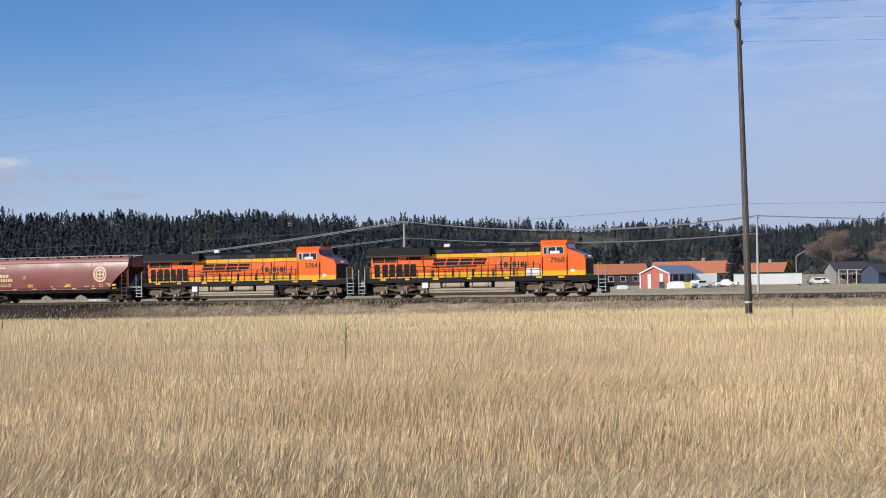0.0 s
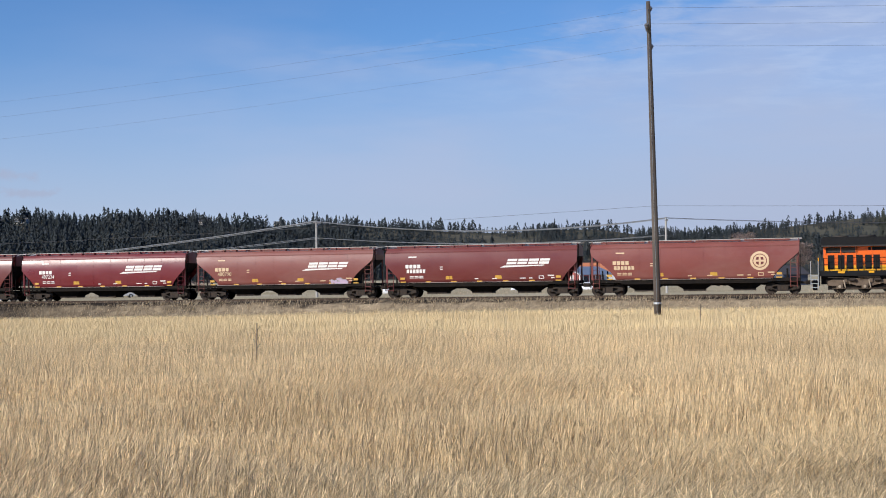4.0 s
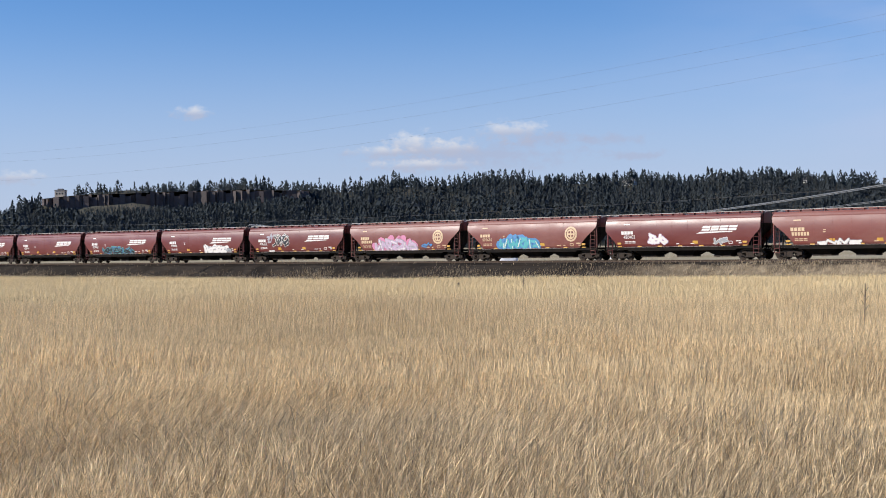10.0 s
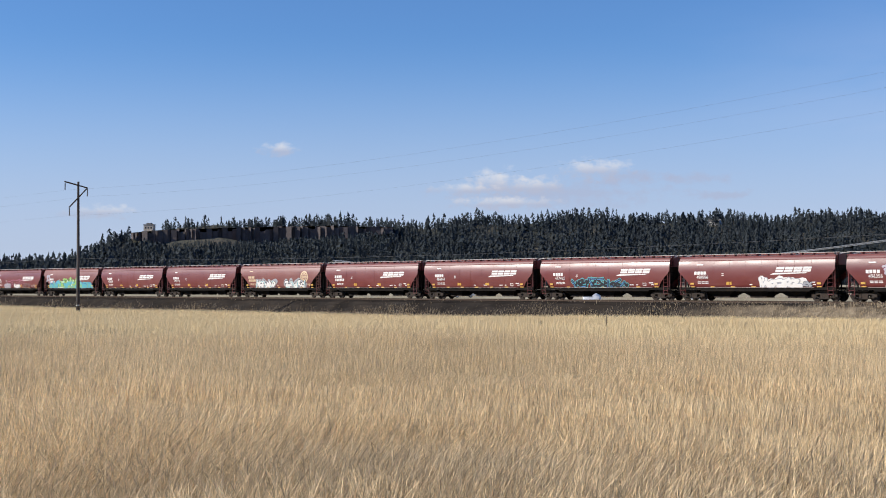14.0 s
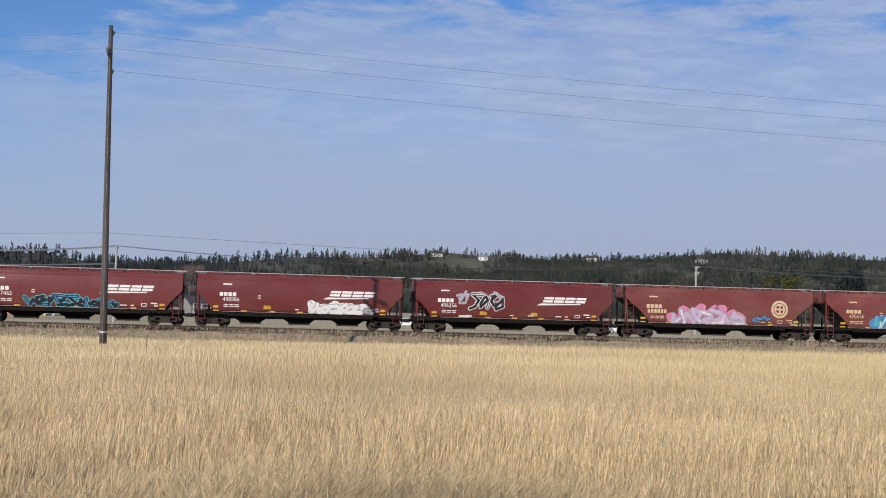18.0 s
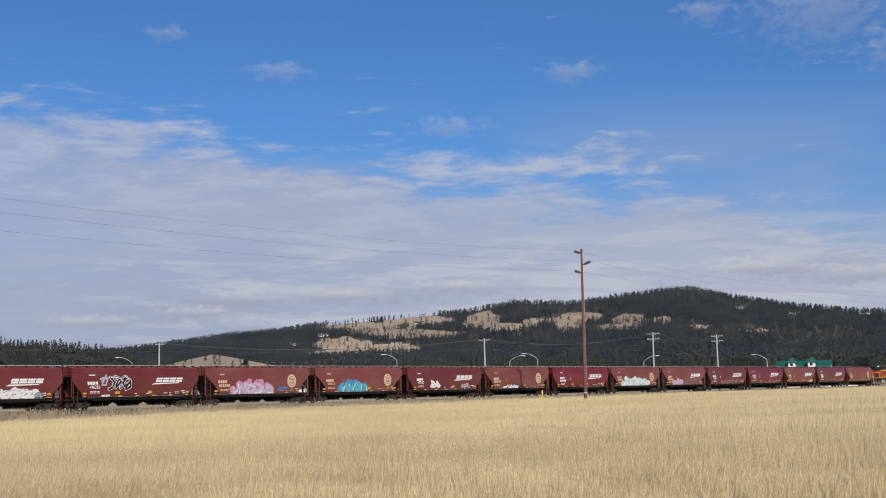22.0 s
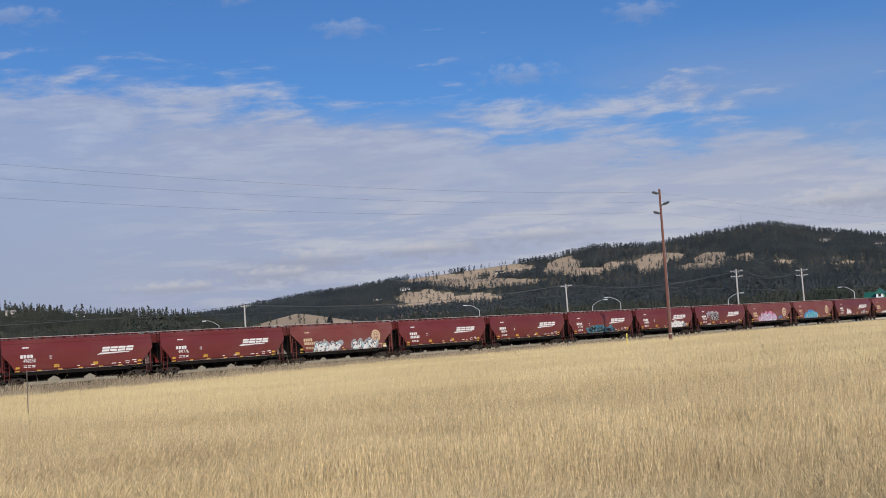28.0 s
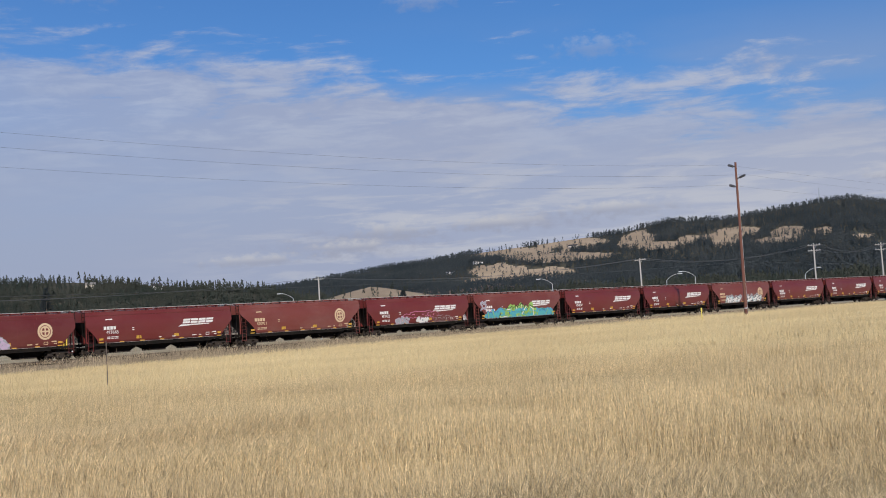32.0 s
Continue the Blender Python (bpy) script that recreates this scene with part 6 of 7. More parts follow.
# belt of leafless shrubs and low houses along the road to the east
V, F = [], []
rng = random.Random(40)
for k in range(230):
    b = rng.uniform(50, 93) if k % 4 else rng.uniform(-40, 50)
    d = rng.uniform(400, 640)
    x, y = bearing_at(b, d)
    h = rng.uniform(3, 6.5) * (1.0 if b > 50 else 0.7)
    leafy((V, F), (x, y, height_at(x, y) + h * 0.5), h * rng.uniform(0.7, 1.3), h * 0.55, 70, 0.45, rng)
tagged(raw("shrub_belt", np.array([tuple(v) for v in V]), np.array(F), M["bare"]), "leafless brown shrubs along the road", "shrubs", kind="stuff")
rng = random.Random(41)
for k in range(16):
    b = 66 + 26 * k / 15 + rng.uniform(-0.6, 0.6)
    g = gable_house("roadside_house", b, rng.uniform(430, 560), rng.uniform(-40, 40), 8, rng.uniform(9, 14), 3.0, 5.2, M[rng.choice(["beige", "wall_grey", "trim_white"])], M["roof_dark"], M["trim_white"], [(-2, 1, 1.2, 1.1), (2, 1, 1.2, 1.1)])
    tagged(g, "low roadside house with a dark roof", "house", group="roadside houses")

# single stakes and dead stalks standing out of the grass
for b, d, top, r in ((51.3, 62, 1.58, 0.022), (-4.27, 31, 0.72, 0.012), (14.7, 60, 0.35, 0.015), (-21.2, 74, -0.35, 0.02), (-18.4, 76, -0.2, 0.02), (91.6, 120, 0.95, 0.02)):
    x, y = bearing_at(b, d)
    z = height_at(x, y)
    o = new("stake" if d == 62 else "dead_stalk")
    o.location = (x, y, z - 0.1)
    part("stem", rods(r, ((0, 0, 0), (0.03, 0, top - z + 0.1)), seg=6), M["bark"], o)
    if d != 62:
        bm = bmesh.new()
        for k in range(5):
            zz = (top - z) * (0.55 + 0.09 * k)
            rod(bm, (0.02, 0, zz), (0.02 + 0.08 * (-1) ** k, 0.03, zz + 0.12), r * 0.5, 4)
        part("seed_heads", bm, M["bark"], o)["kind"] = "stuff"
    tagged(o, "thin dark stake standing in dry grass" if d == 62 else "tall dead weed stalk in dry grass", "stake" if d == 62 else "weed", group="stalks in the field")

# ---- hills ----
SKY_AZ = [-60, -48, -43, -41.4, -40, -39.3, -37.8, -36.8, -34.8, -33, -31.7, -29.7, -27.7, -25.8, -23.8, -21.9, -18.7, -17.5, -13.8, -12.3, -11.4, -9.8, -7.7, -5.9, -3.5, -0.9, 1.2, 4, 6.5, 8.7, 10.4, 12.2, 14.5, 16.3, 18.3, 21.5, 23.7, 27.4, 31.5, 34.8, 37.2, 38.9, 43, 46, 50.5, 54.4, 57.7, 59, 60.2, 61.5, 62.6, 63.6, 65, 67, 80, 100]
SKY_EL = [0.6, 0.8, 1.0, 1.05, 1.7, 2.2, 2.4, 2.75, 2.9, 2.45, 2.75, 2.85, 2.75, 2.7, 2.9, 2.9, 3.05, 2.85, 2.9, 3.0, 2.65, 2.95, 2.9, 2.75, 2.55, 2.65, 2.45, 2.25, 2.15, 2.25, 2.25, 1.97, 1.88, 1.97, 2.15, 2.45, 2.45, 2.75, 2.55, 2.6, 2.8, 3.0, 2.85, 2.75, 2.6, 2.25, 1.8, 1.55, 1.30, 1.60, 1.82, 1.62, 1.32, 1.12, 0.95, 0.85]
FAR_AZ = [50, 56, 58.9, 60.7, 63, 65.2, 67.3, 69.3, 71.7, 73.4, 75.4, 77.8, 79, 81.2, 82.9, 85, 87.3, 89.6, 92, 100, 112]
FAR_EL = [1.4, 1.6, 1.75, 2.0, 2.3, 2.5, 2.75, 2.9, 3.1, 3.2, 3.55, 3.45, 3.6, 3.85, 3.97, 3.5, 3.1, 2.8, 2.7, 2.4, 2.0]


def relief(x, y, f):
    return np.array([noise.noise(Vector((a * f, b * f, 3.7))) for a, b in zip(np.ravel(x), np.ravel(y))]).reshape(np.shape(x))


def tree_scale(a):
    return np.interp(a, [-20, 12, 30, 45, 60], [1.05, 0.85, 0.62, 0.55, 0.85])


class Ridge:
    """A hillside seen from the field: it climbs from a foot to a crest whose height over the plain follows a skyline."""
    def __init__(self, az, el, foot, crest, rough, seed, trees):
        self.trees = trees
        self.az, self.el, self.foot, self.crest, self.rough, self.seed = az, el, foot, crest, rough, seed

    def height(self, a, r):
        top = np.tan(np.radians(np.interp(a, self.az, self.el))) * self.crest - self.trees * tree_scale(a)
        u = np.clip((r - self.foot) / (self.crest - self.foot), 0, 1.6)
        rise = np.where(u < 1, u ** 1.15, np.maximum(0, 1 - (u - 1) * 0.5))
        x, y = r * np.sin(np.radians(a)), r * np.cos(np.radians(a))
        bumps = relief(x + self.seed * 900, y, 1 / 260.0) * self.rough * np.sin(np.clip(u, 0, 1) * math.pi)
        return -1.2 + rise * (top + 1.2) + bumps


NEAR_RIDGE = Ridge(SKY_AZ, SKY_EL, 1260.0, 1750.0, 7.0, 1, 8.6)
FAR_RIDGE = Ridge(FAR_AZ, FAR_EL, 2350.0, 3300.0, 26.0, 5, 3.0)


def hill(name, ridge, a0, a1, da, dr, mat, label):
    az = np.arange(a0, a1 + da, da)
    rr = np.arange(ridge.foot - 60, ridge.foot + 1.5 * (ridge.crest - ridge.foot), dr)
    ga, gr = np.meshgrid(az, rr)
    z = ridge.height(ga, gr)
    v = np.stack([(gr * np.sin(np.radians(ga))).ravel(), (gr * np.cos(np.radians(ga))).ravel(), z.ravel()], 1)
    w = len(az)
    i = np.arange((len(rr) - 1) * w).reshape(-1, w)[:, :-1].ravel()
    o = raw(name, v, np.stack([i, i + 1, i + w + 1, i + w], 1), mat)
    for p in o.data.polygons:
        p.use_smooth = True
    return tagged(o, label, "hill", kind="structure")


hill("hill_near", NEAR_RIDGE, -62, 60.0, 0.5, 24, M["forest_floor"], "long wooded ridge of dark conifers")
hill("hill_knoll", NEAR_RIDGE, 60.5, 100, 0.5, 24, M["plain"], "low tan knoll below the mountain")


def conifer_template(rng, pieces, kind):
    """One conifer of unit height: drooping boughs round a stem, slender for a fir, open and lumpy for a pine."""
    v, f = [], []
    for k in range(pieces):
        u = (k + rng.uniform(0.1, 0.9)) / pieces
        if kind % 3 == 1:
            z, q = 0.22 + 0.74 * u, 0.15 * math.sin(math.pi * (0.12 + 0.80 * u)) ** 0.7
        else:
            z, q = 0.05 + 0.90 * u, 0.17 * (1 - u) ** 0.75 + 0.012
        a = k * 2.4 + rng.uniform(-0.5, 0.5)
        size = (0.15 if kind % 3 == 1 else 0.19 - 0.06 * u) * rng.uniform(0.75, 1.3)
        cx, cy = q * 0.55 * math.cos(a), q * 0.55 * math.sin(a)
        ox, oy = q * rng.uniform(0.8, 1.3) * math.cos(a), q * rng.uniform(0.8, 1.3) * math.sin(a)
        tx, ty = -math.sin(a) * size * 0.5, math.cos(a) * size * 0.5
        n = len(v)
        v += [(cx * 0.3, cy * 0.3, min(1.0, z + size * 0.75)), (ox + tx, oy + ty, z - size * rng.uniform(0.2, 0.5)), (ox - tx, oy - ty, z - size * rng.uniform(0.2, 0.5))]
        f.append((n, n + 1, n + 2))
    n = len(v)
    v += [(-0.035, 0.02, 0.74), (0.035, -0.02, 0.74), (0, 0, 1.02), (0.02, 0.03, 0.74)]
    f += [(n, n + 1, n + 2), (n + 1, n + 3, n + 2)]
    return np.array(v), np.array(f)


def woods(name, spots, heights, widths, mat, label, pieces=14, seed=3):
    """Many firs joined into one wood."""
    rng = random.Random(seed)
    kinds = [conifer_template(rng, pieces, k) for k in range(8)]
    n = len(spots)
    pick = np.random.RandomState(seed).randint(0, 8, n)
    turn = np.random.RandomState(seed + 1).uniform(0, 6.28, n)
    V, F, base = [], [], 0
    for q in range(8):
        w = np.where(pick == q)[0]
        tv, tf = kinds[q]
        c, s = np.cos(turn[w])[:, None], np.sin(turn[w])[:, None]
        x = (tv[:, 0] * c - tv[:, 1] * s) * (heights[w] * widths[w])[:, None] + spots[w, 0][:, None]
        y = (tv[:, 0] * s + tv[:, 1] * c) * (heights[w] * widths[w])[:, None] + spots[w, 1][:, None]
        z = tv[:, 2] * heights[w][:, None] + spots[w, 2][:, None]
        V.append(np.stack([x, y, z], -1).reshape(-1, 3))
        F.append((tf[None] + (np.arange(len(w)) * len(tv))[:, None, None]).reshape(-1, 3) + base)
        base += len(w) * len(tv)
    o = raw(name, np.concatenate(V), np.concatenate(F), mat)
    return tagged(o, label, "forest", kind="stuff")


def scatter(ridge, a0, a1, r0, r1, n, seed, keep):
    rs = np.random.RandomState(seed)
    a = rs.uniform(a0, a1, n)
    r = np.sqrt(rs.uniform(r0 * r0, r1 * r1, n))
    ok = keep(a, r, rs)
    a, r = a[ok], r[ok]
    z = ridge.height(a, r) - 0.5
    return np.stack([r * np.sin(np.radians(a)), r * np.cos(np.radians(a)), z], 1), a, r, rs


CRAG = 1640.0
CRAG_AZ = [-38.6, -37.2, -34.0, -30.7, -27.6]


def crag_top(a):
    return EYE[2] + CRAG * np.tan(np.radians(np.interp(a, CRAG_AZ, [2.20, 2.34, 2.44, 2.51, 2.46])))


def crag_foot(a):
    return EYE[2] + CRAG * np.tan(np.radians(np.interp(a, CRAG_AZ, [2.12, 1.70, 1.80, 2.05, 2.38])))


def near_keep(a, r, rs):
    u = (r - NEAR_RIDGE.foot) / (NEAR_RIDGE.crest - NEAR_RIDGE.foot)
    x, y = r * np.sin(np.radians(a)), r * np.cos(np.radians(a))
    gaps = 0.7 * relief(x, y, 1 / 120.0) + 0.8 * relief(x, y, 1 / 38.0)
    tan_knoll = (a > 60.6) & (a < 66) & (u > 0.35)
    on_crag = (a < -27.6) & (a > -38.6)
    crag = on_crag & (r > CRAG - 18) & (r < CRAG + 10)
    shelf = on_crag & (r > CRAG + 10)
    bare = shelf & ((relief(x, y, 1 / 26.0) < -0.05) | (a < -37.3) | (rs.uniform(size=len(a)) < 0.25))
    crest = (u > 0.80) & (relief(x + 90, y, 1 / 45.0) < -0.08 + rs.uniform(-0.4, 0.1, len(a)))
    east_open = np.where(a > -5, 0.20, 0.55) + np.where(u > 0.86, 0.3, 0.0) - np.where(crest, 1.3, 0.0)
    thin_east = (a > 61.5) & (a < 71) & (rs.uniform(size=len(a)) < 0.65)
    grown = shelf | (gaps < east_open + rs.uniform(-0.25, 0.25, len(a)))
    return grown & ~(tan_knoll & (rs.uniform(size=len(a)) < 0.93)) & ~crag & ~bare & ~thin_east


for a0_, a1_, n_, seed_, mt_ in ((-62, 22, 34000, 11, "pine"), (22, 96, 46000, 12, "pine_east")):
    sp, a_, r_, rs_ = scatter(NEAR_RIDGE, a0_, a1_, 1235, 1785, n_, seed_, near_keep)
    h_ = np.clip(rs_.lognormal(2.38, 0.33, len(sp)), 5, 21) * (1 + 0.30 * relief(sp[:, 0], sp[:, 1], 1 / 45.0))
    h_ = h_ * tree_scale(a_)
    above_ = (a_ < -27.6) & (a_ > -38.6)
    sp[:, 2] = np.where(above_ & (r_ > CRAG), crag_top(a_) - 0.8, sp[:, 2])
    h_ = np.where(above_ & (r_ <= CRAG), np.clip(h_, 2.5, np.maximum(3.0, crag_foot(a_) * r_ / CRAG - sp[:, 2] + rs_.uniform(-4, 3, len(sp)))), h_)
    woods("near_woods", sp, h_, rs_.uniform(0.75, 1.35, len(sp)) * np.where(h_ < 7, 1.4, 1.0), M[mt_], "dense dark conifer wood covering the long ridge", 14, 21)


# bearing, height over the plain in degrees, half widths
MEADOWS = [(69.0, 2.61, 1.53, 0.19), (71.2, 2.81, 1.41, 0.23), (70.4, 2.29, 1.65, 0.19), (72.2, 2.23, 0.70, 0.14), (68.0, 1.90, 1.29, 0.26), (69.9, 1.67, 1.18, 0.21), (67.9, 1.47, 1.06, 0.16), (74.1, 2.86, 0.59, 0.31), (74.8, 2.53, 1.41, 0.16), (76.3, 2.69, 0.59, 0.12),
           (77.4, 2.78, 0.47, 0.09), (78.3, 2.80, 1.06, 0.19), (77.8, 2.45, 0.59, 0.19), (80.3, 2.70, 0.85, 0.19), (79.8, 2.40, 0.94, 0.12), (81.8, 2.63, 0.38, 0.14), (83.4, 2.30, 0.47, 0.07), (85.6, 2.08, 0.59, 0.05), (87.1, 2.65, 0.28, 0.07)]


def clearing(a, r):
    """Open tan pastures on the mountain's middle slopes."""
    x, y = r * np.sin(np.radians(a)), r * np.cos(np.radians(a))
    el = np.degrees(np.arctan2(FAR_RIDGE.height(a, r) - EYE[2], r))
    best = np.full(np.shape(a), -9.0)
    for ma, me, wa, we in MEADOWS:
        best = np.maximum(best, 1 - np.hypot((a - ma) / wa, (el - me) / we))
    return best + (0.45 * relief(x + 500, y, 1 / 45.0) + 0.25 * relief(x, y + 700, 1 / 150.0)) * (best > -1)


mountain = hill("hill_far", FAR_RIDGE, 48, 114, 0.10, 12, M["forest_floor"], "mountain slope of pine woods and tan clearings")
mountain.data.materials.append(M["plain"])
mid_ = np.array([tuple(f.center) for f in mountain.data.polygons])
open_ = clearing(np.degrees(np.arctan2(mid_[:, 0], mid_[:, 1])), np.hypot(mid_[:, 0], mid_[:, 1])) > -0.12
mountain.data.polygons.foreach_set("material_index", open_.astype(np.int32))


def far_keep(a, r, rs):
    scrub = (a < 70) & (r < 2720) & (rs.uniform(size=len(a)) < np.clip((70 - a) / 3, 0, 0.7))
    return ~scrub & (clearing(a, r) < rs.uniform(-0.30, -0.02, len(a)) + np.where(rs.uniform(size=len(a)) < 0.07, 2.0, 0.0))


sp, a_, r_, rs_ = scatter(FAR_RIDGE, 52, 108, 2330, 3340, 70000, 12, far_keep)
tall_ = np.interp(r_, [2330, 2650, 2900, 3340], [24.0, 20.0, 14.0, 13.0])
woods("mountain_woods", sp, tall_ * rs_.uniform(0.55, 1.15, len(sp)), rs_.uniform(0.95, 1.6, len(sp)), M["pine_far_hazed"], "pine woods on the far mountain slope", 10, 22)

# leafless scrub at the mountain's western foot
sp, a_, r_, rs_ = scatter(FAR_RIDGE, 57, 72, 2330, 2800, 9000, 14, lambda a, r, rs: relief(r * np.sin(np.radians(a)), r * np.cos(np.radians(a)), 1 / 90.0) > -0.1)
woods("slope_scrub", sp, rs_.uniform(4, 9, len(sp)), rs_.uniform(1.6, 2.6, len(sp)), M["bare"], "leafless brown scrub on the mountain foot", 10, 24)

# basalt crag under the western crest
def crag():
    """A broken cliff of upright columns with a flat shelf on top of it."""
    rng = random.Random(8)
    V, F, a = [], [], CRAG_AZ[0]
    while a < CRAG_AZ[-1]:
        step = rng.uniform(0.04, 0.24)
        deep = 11.0 * noise.noise(Vector((a * 1.3, 0, 0))) + rng.uniform(-2.5, 2.5)
        top, foot = float(crag_top(a)), float(crag_foot(a)) - 6.0
        cut_ = rng.uniform(-1.8, 0.3) if rng.random() < 0.75 else rng.uniform(-6.0, -2.0)
        k, twist = len(V), rng.uniform(-4.5, 3.0)
        for z, lean in ((foot, -3.0), (foot + (top - foot) * rng.uniform(0.4, 0.7), rng.uniform(-1.5, 0.5)), (top + cut_, 0.0)):
            for e in (0.0, step):
                V.append((*bearing_at(a + e, CRAG + deep + lean + (twist if e else 0.0)), z))
        for e in (0.0, step):
            V.append((*bearing_at(a + e, CRAG + 16.0), top + cut_))
        for e in (0.0, step):
            V.append((*bearing_at(a + e, CRAG + 16.0), foot))
        F += [(k, k + 1, k + 3, k + 2), (k + 2, k + 3, k + 5, k + 4), (k + 4, k + 5, k + 7, k + 6), (k + 0, k + 2, k + 8, k + 8), (k + 1, k + 9, k + 3, k + 3), (k + 2, k + 4, k + 6, k + 8), (k + 3, k + 9, k + 7, k + 5)]
        a += step
    bm = bmesh.new()
    vs = [bm.verts.new(v) for v in V]
    for f in F:
        f = list(dict.fromkeys(f))
        bm.faces.new([vs[i] for i in f])
    bmesh.ops.recalc_face_normals(bm, faces=bm.faces)
    rock = tagged(part("basalt_crag", bm, M["rock"]), "brown basalt cliff below the ridge crest", "cliff", kind="structure")
    az = np.arange(CRAG_AZ[0], CRAG_AZ[-1] + 0.3, 0.3)
    bm = bmesh.new()
    rows = [[bm.verts.new((*bearing_at(float(b), r), float(crag_top(b)) + dz)) for r, dz in ((CRAG + 2, -0.4), (CRAG + 60, 0.0), (CRAG + 125, -0.5), (CRAG + 150, -25.0))] for b in az]
    for p_, q_ in zip(rows, rows[1:]):
        for k in range(3):
            bm.faces.new([p_[k], q_[k], q_[k + 1], p_[k + 1]])
    tagged(part("crag_shelf", bm, M["plain"]), "flat dry grassy shelf on top of the cliff", "ground", kind="structure")
    return rock


crag()


def on_slope(ridge, az, el):
    """Where a sight line at that bearing and height meets the hillside."""
    best = None
    for r in np.arange(ridge.foot, ridge.crest + 1, 10.0):
        z = float(ridge.height(np.array([az]), np.array([r]))[0])
        e = math.degrees(math.atan2(z - EYE[2], r))
        if best is None or abs(e - el) < best[0]:
            best = (abs(e - el), r, z)
    return best[1], best[2]


HOMES = [(-13.8, 2.45, 0, 16, 1.0), (-14.6, 2.42, 0, 13, 1.0), (-3.2, 2.3, 0, 15, 1.0), (-6.4, 2.35, 0, 12, 1.0), (-32.9, 2.4, 0, 14, 0.8), (26.9, 2.35, 0, 14, 1.0), (28.9, 2.25, 0, 12, 1.0), (33.6, 2.3, 0, 14, 1.0),
         (38.2, 2.3, 0, 14, 0.8), (53.5, 1.9, 0, 13, 1.0), (50.8, 2.1, 0, 12, 1.0), (71.35, 2.62, 1, 22, 1.2), (67.2, 2.2, 1, 20, 1.0), (63.4, 1.95, 1, 22, 1.0), (64.6, 1.9, 1, 22, 1.0), (66.0, 1.85, 1, 20, 1.0), (85.0, 3.0, 1, 24, 1.0), (87.2, 2.7, 1, 24, 1.0), (90.0, 2.6, 1, 26, 1.0)]
for k, (az, el, far_, l, tall) in enumerate(HOMES):
    r, z = on_slope(FAR_RIDGE if far_ else NEAR_RIDGE, az, el)
    x, y = bearing_at(az, r)
    o = new("hill_house")
    o.matrix_world = pose(x, y, z - 0.5, 0, 0, -az + (37 * k) % 50 - 25)
    gable_house("hill_house", az, r, 0, l * 0.6, l, 4.5 * tall, 7.5 * tall, M["beige" if k % 3 else "trim_white"], M["roof_dark" if k % 2 else "wall_grey"], M["trim_white"], [(-l * 0.25, 1.2, 1.8, 1.5), (l * 0.2, 1.2, 1.8, 1.5)], base=o)
    tagged(o, "pale house on the wooded hillside", "house", group="houses on the hills")
x, y = bearing_at(-37.85, CRAG + 14)
tower = new("cliff_house")
tower.matrix_world = pose(x, y, float(crag_top(-37.85)) - 0.5, 0, 0, 20)
part("wall", boxes((-6.0, 6.0, -4.5, 4.5, -2.0, 8.0)), M["beige"], tower)
part("roof", boxes((-6.4, 6.4, -4.9, 4.9, 8.0, 8.7)), M["wall_grey"], tower)
part("annexe", boxes((-3.0, 3.0, -3.0, 3.0, 8.7, 10.4)), M["wall_grey"], tower)
for x in (-3.4, 0.0, 3.4):
    part("window", boxes((x - 0.9, x + 0.9, -4.56, -4.5, 3.4, 5.4)), M["glass"], tower)
tagged(tower, "square tan house on the edge of the cliff", "house")
mast = new("radio_mast")
mast.location = (*bearing_at(81.7, 3290), float(FAR_RIDGE.height(np.array([81.7]), np.array([3290.0]))[0]))
part("lattice", rods(0.5, ((-1.2, 0, 0), (0, 0, 36)), ((1.2, 0, 0), (0, 0, 36)), ((0, 1.4, 0), (0, 0, 36)), seg=4), M["galv"], mast)
tagged(mast, "slender radio mast on the mountain top", "mast")

# ---- grass ----
def blades(name, xy, heights, width, lean, mat, label, seed, kind="kite", base_z=None):
    """Dry stems with narrow seed heads, joined. kind: stem, kite or sliver, from near to far."""
    rs = np.random.RandomState(seed)
    n = len(xy)
    z = (ground_height(xy[:, 0], xy[:, 1]) if base_z is None else base_z) - 0.03
    t = rs.uniform(0, math.pi, n)
    w = width * rs.uniform(0.6, 1.4, n)
    dx, dy = np.cos(t) * w / 2, np.sin(t) * w / 2
    la = rs.uniform(0, math.tau, n)
    lean = lean * (1 + 1.1 * np.clip(np.sin(xy[:, 0] * 0.55 + 1.1 * np.sin(xy[:, 1] * 0.4)) + np.sin(xy[:, 1] * 0.63 + 0.8), 0, 2))
    lx = lean * heights * (rs.normal(0, 0.6, n) * np.cos(la) + 0.24)
    ly = lean * heights * rs.normal(0, 0.6, n) * np.sin(la)
    x, y = xy.T

    def at(u, side):
        k = u ** 1.4
        return np.stack([x + lx * k + dx * side, y + ly * k + dy * side, z + heights * u], 1)

    if kind == "sliver":
        v = np.stack([at(0, -1), at(0, 1), at(1, 0)], 1).reshape(-1, 3)
        f = np.arange(n * 3).reshape(-1, 3)
    elif kind == "kite":
        v = np.stack([at(0, 0), at(0.80, -1), at(0.80, 1), at(1, 0)], 1).reshape(-1, 3)
        k = np.arange(n)[:, None] * 4
        f = np.concatenate([k + [0, 2, 1], k + [1, 2, 3]])
    else:
        v = np.stack([at(0, -0.5), at(0, 0.5), at(0.72, 0), at(0.86, -1.3), at(0.86, 1.3), at(1, 0)], 1).reshape(-1, 3)
        k = np.arange(n)[:, None] * 6
        f = np.concatenate([k + [0, 1, 2], k + [2, 4, 3], k + [3, 4, 5]])
    o = raw(name, v, f, mat)
    return tagged(o, label, "grass", kind="stuff")


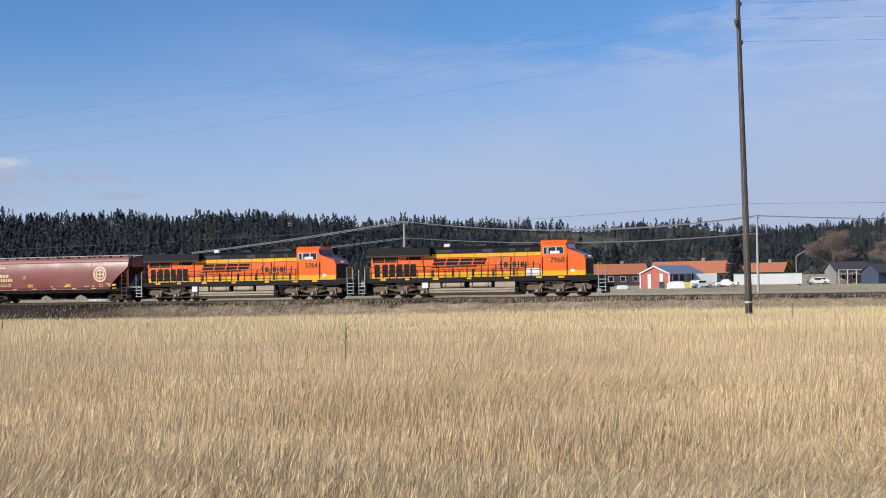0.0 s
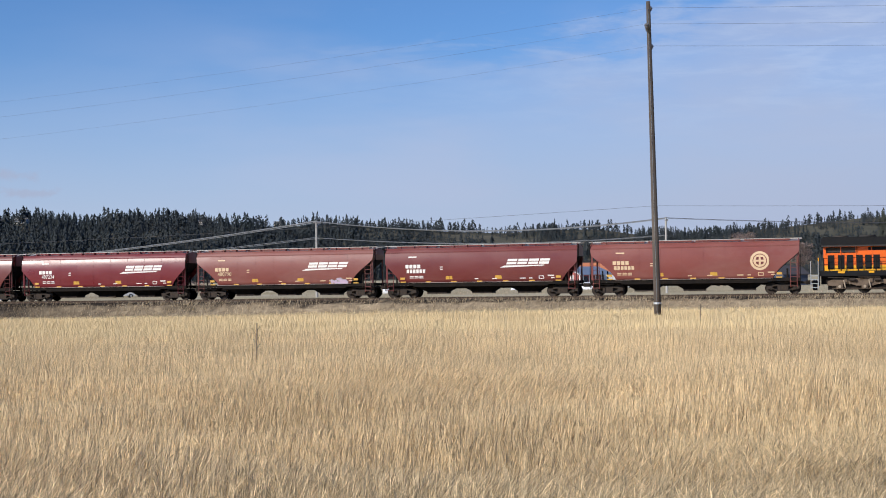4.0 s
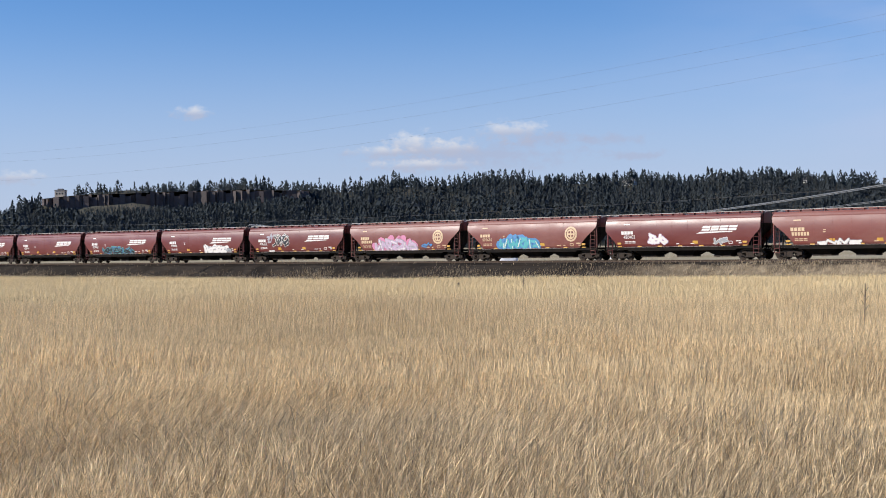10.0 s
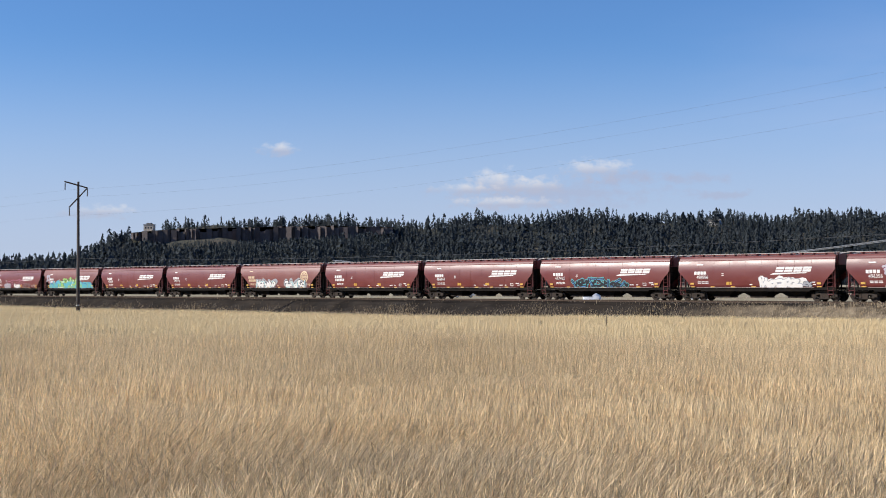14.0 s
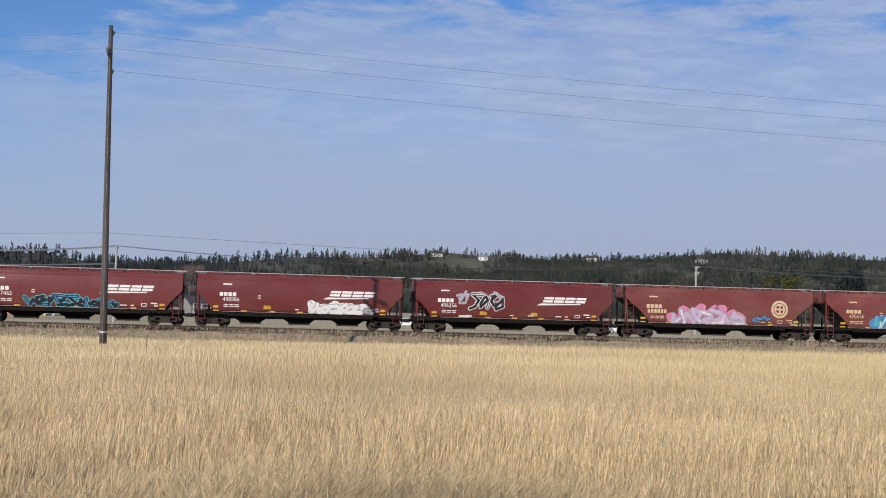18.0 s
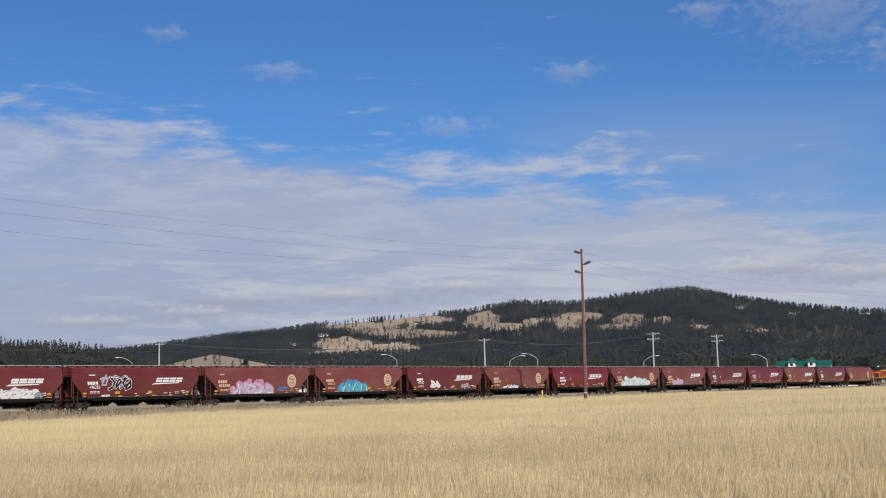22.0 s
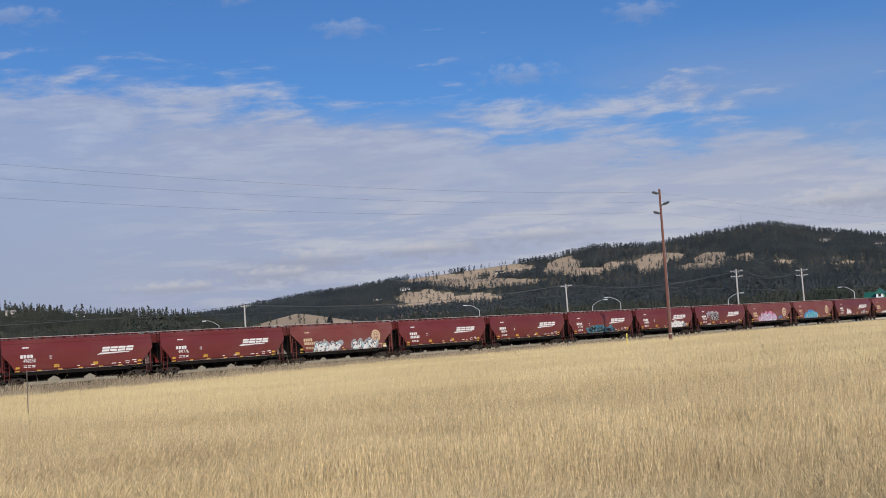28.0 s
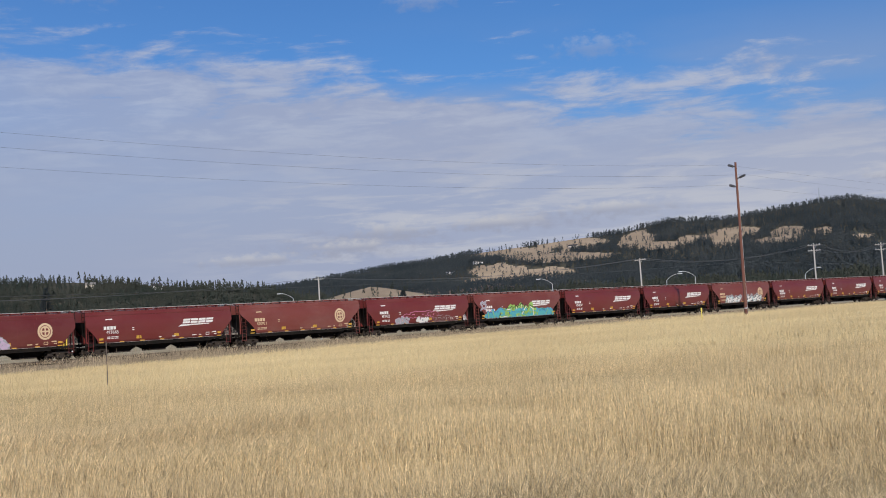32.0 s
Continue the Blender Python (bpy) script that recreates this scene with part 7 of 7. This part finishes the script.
def tussock(xy):
    """Taller and shorter patches."""
    x, y = xy.T
    return 0.82 + 0.16 * np.sin(x * 0.9 + 1.3 * np.sin(y * 0.6)) * np.cos(y * 0.8 + 0.7 * np.sin(x * 0.5)) + 0.12 * np.sin(x * 0.23 + y * 0.31)


def field_spots(r0, r1, n, seed, a0=-50.0, a1=101.0):
    rs = np.random.RandomState(seed)
    a = np.radians(rs.uniform(a0, a1, n))
    r = np.sqrt(rs.uniform(r0 * r0, r1 * r1, n))
    xy = np.stack([r * np.sin(a), r * np.cos(a)], 1)
    d = xy @ AWAY
    return xy[d < 101.5 - rs.uniform(0, 2, n)], rs


for r0, r1, n, w, lean, kind in ((5.2, 12.0, 190000, 0.0042, 0.72, "stem"), (12.0, 25.0, 400000, 0.0062, 0.44, "kite"), (25.0, 50.0, 520000, 0.0100, 0.26, "sliver")):
    xy, rs = field_spots(r0, r1, n, int(r0 * 10), -46.0, 97.0)
    blades("field_grass", xy, tussock(xy) * 0.78 * rs.uniform(0.50, 1.12, len(xy)) - thatch(*xy.T), w, lean, M["grass"] if r0 < 12 else M["grass_mid"], "tall dry straw-coloured grass of the field", int(r0), kind)
rs = np.random.RandomState(77)
n = 900000
fan = np.radians(np.linspace(-46, 98, 300))
reach = np.minimum(101.5 / np.maximum(np.cos(fan - PHI), 0.05), 430.0) - 48.0
share = np.cumsum(reach ** 0.8)
b_ = np.interp(rs.uniform(share[0], share[-1], n), share, fan)
r_ = 40.0 + 8.0 * rs.uniform(0, 1, n) + rs.uniform(0, 1, n) * np.interp(b_, fan, reach)
xy = np.stack([r_ * np.sin(b_), r_ * np.cos(b_)], 1)
xy = xy[xy @ AWAY < 101.5 - rs.uniform(0, 1, n) ** 2 * 2.5]
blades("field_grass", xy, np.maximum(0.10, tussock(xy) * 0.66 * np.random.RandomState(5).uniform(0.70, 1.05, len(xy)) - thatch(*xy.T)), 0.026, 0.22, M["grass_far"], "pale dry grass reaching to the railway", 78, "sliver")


def bed_height(d):
    return np.interp(d - NEAR, [-6.2, -3.6, -2.1, 2.1, 3.6, 7.5], [-2.3, -0.42, -0.2, -0.2, -0.42, -1.5])


# weeds over the ballast shoulder and behind it; thin in the west where the stone lies bare
n = 260000
s_, d_ = rs.uniform(-260, 420, n), np.concatenate([rs.uniform(100.5, 106.3, n * 4 // 5), rs.uniform(111, 120, n - n * 4 // 5)])
edge_ = np.interp(s_, [-130, -75, -50, -25, 10, 45], [103.0, 103.8, 105.4, 105.9, 106.1, 106.5]) + 0.45 * np.sin(s_ * 0.33) + rs.normal(0, 0.35, n)
bare_ = np.where((d_ > edge_) & (d_ < 110), np.interp(s_, [-80, -55], [0.985, 0.7]), 0.0)
keep_ = (np.sin(s_ * 0.21) + np.sin(s_ * 0.57 + 2) + rs.uniform(-1.4, 1.8, n) > -1.0) & (rs.uniform(size=n) > bare_)
xy, dd = (np.outer(s_, ALONG) + np.outer(d_, AWAY))[keep_], d_[keep_]
tallness = rs.uniform(0.18, 0.50, len(xy)) * np.where(rs.uniform(size=len(xy)) < 0.02, 1.7, 1.0) * np.interp(dd, [103, 106.3], [1.0, 0.8]) * np.interp(s_[keep_], [20, 70, 140, 200], [1.0, 1.9, 1.7, 1.0])
blades("verge_weeds", xy, tallness, 0.035, 0.45, M["weeds"], "brown dead weeds along the ballast foot", 79, "sliver", np.maximum(ground_height(*xy.T), bed_height(dd)))

# tufts on the flats behind the line
n = 110000
s_, d_ = rs.uniform(-220, 330, n), 118 + 150 * rs.uniform(0, 1, n) ** 1.6
keep_ = np.sin(s_ * 0.09 + 0.6 * np.sin(d_ * 0.11)) + np.sin(d_ * 0.13) + rs.uniform(-1.2, 1.4, n) > -0.2
xy = (np.outer(s_, ALONG) + np.outer(d_, AWAY))[keep_]
blades("yard_grass", xy, rs.uniform(0.12, 0.34, len(xy)), 0.09, 0.2, M["weeds"], "thin dry grass on the gravel flats", 81, "sliver")
# the field goes on round and behind the standpoint
n = 36000
a_, r_ = rs.uniform(0, math.tau, n), np.sqrt(rs.uniform(0.3, 300, n))
az_ = np.degrees(a_)
behind_ = (r_ < 3.5) | ((az_ > 101) & (az_ < 310))
xy = np.stack([r_ * np.sin(a_), r_ * np.cos(a_)], 1)[behind_]
blades("field_grass", xy, tussock(xy) * rs.uniform(0.4, 0.75, len(xy)), 0.012, 0.4, M["grass"], "tall dry straw-coloured grass of the field", 82, "kite")


def motions():
    """The train rolls past from left to right."""
    for ob, ahead in RUNS:
        walk(ob, [(t, rail_pose(headway(t) * CAR + ahead)) for t in (0, 2, 4, 6, 8, 10, 12, 14, 16, 18, 20, 22, 24, 26, 28, 30, 32)])


motions()
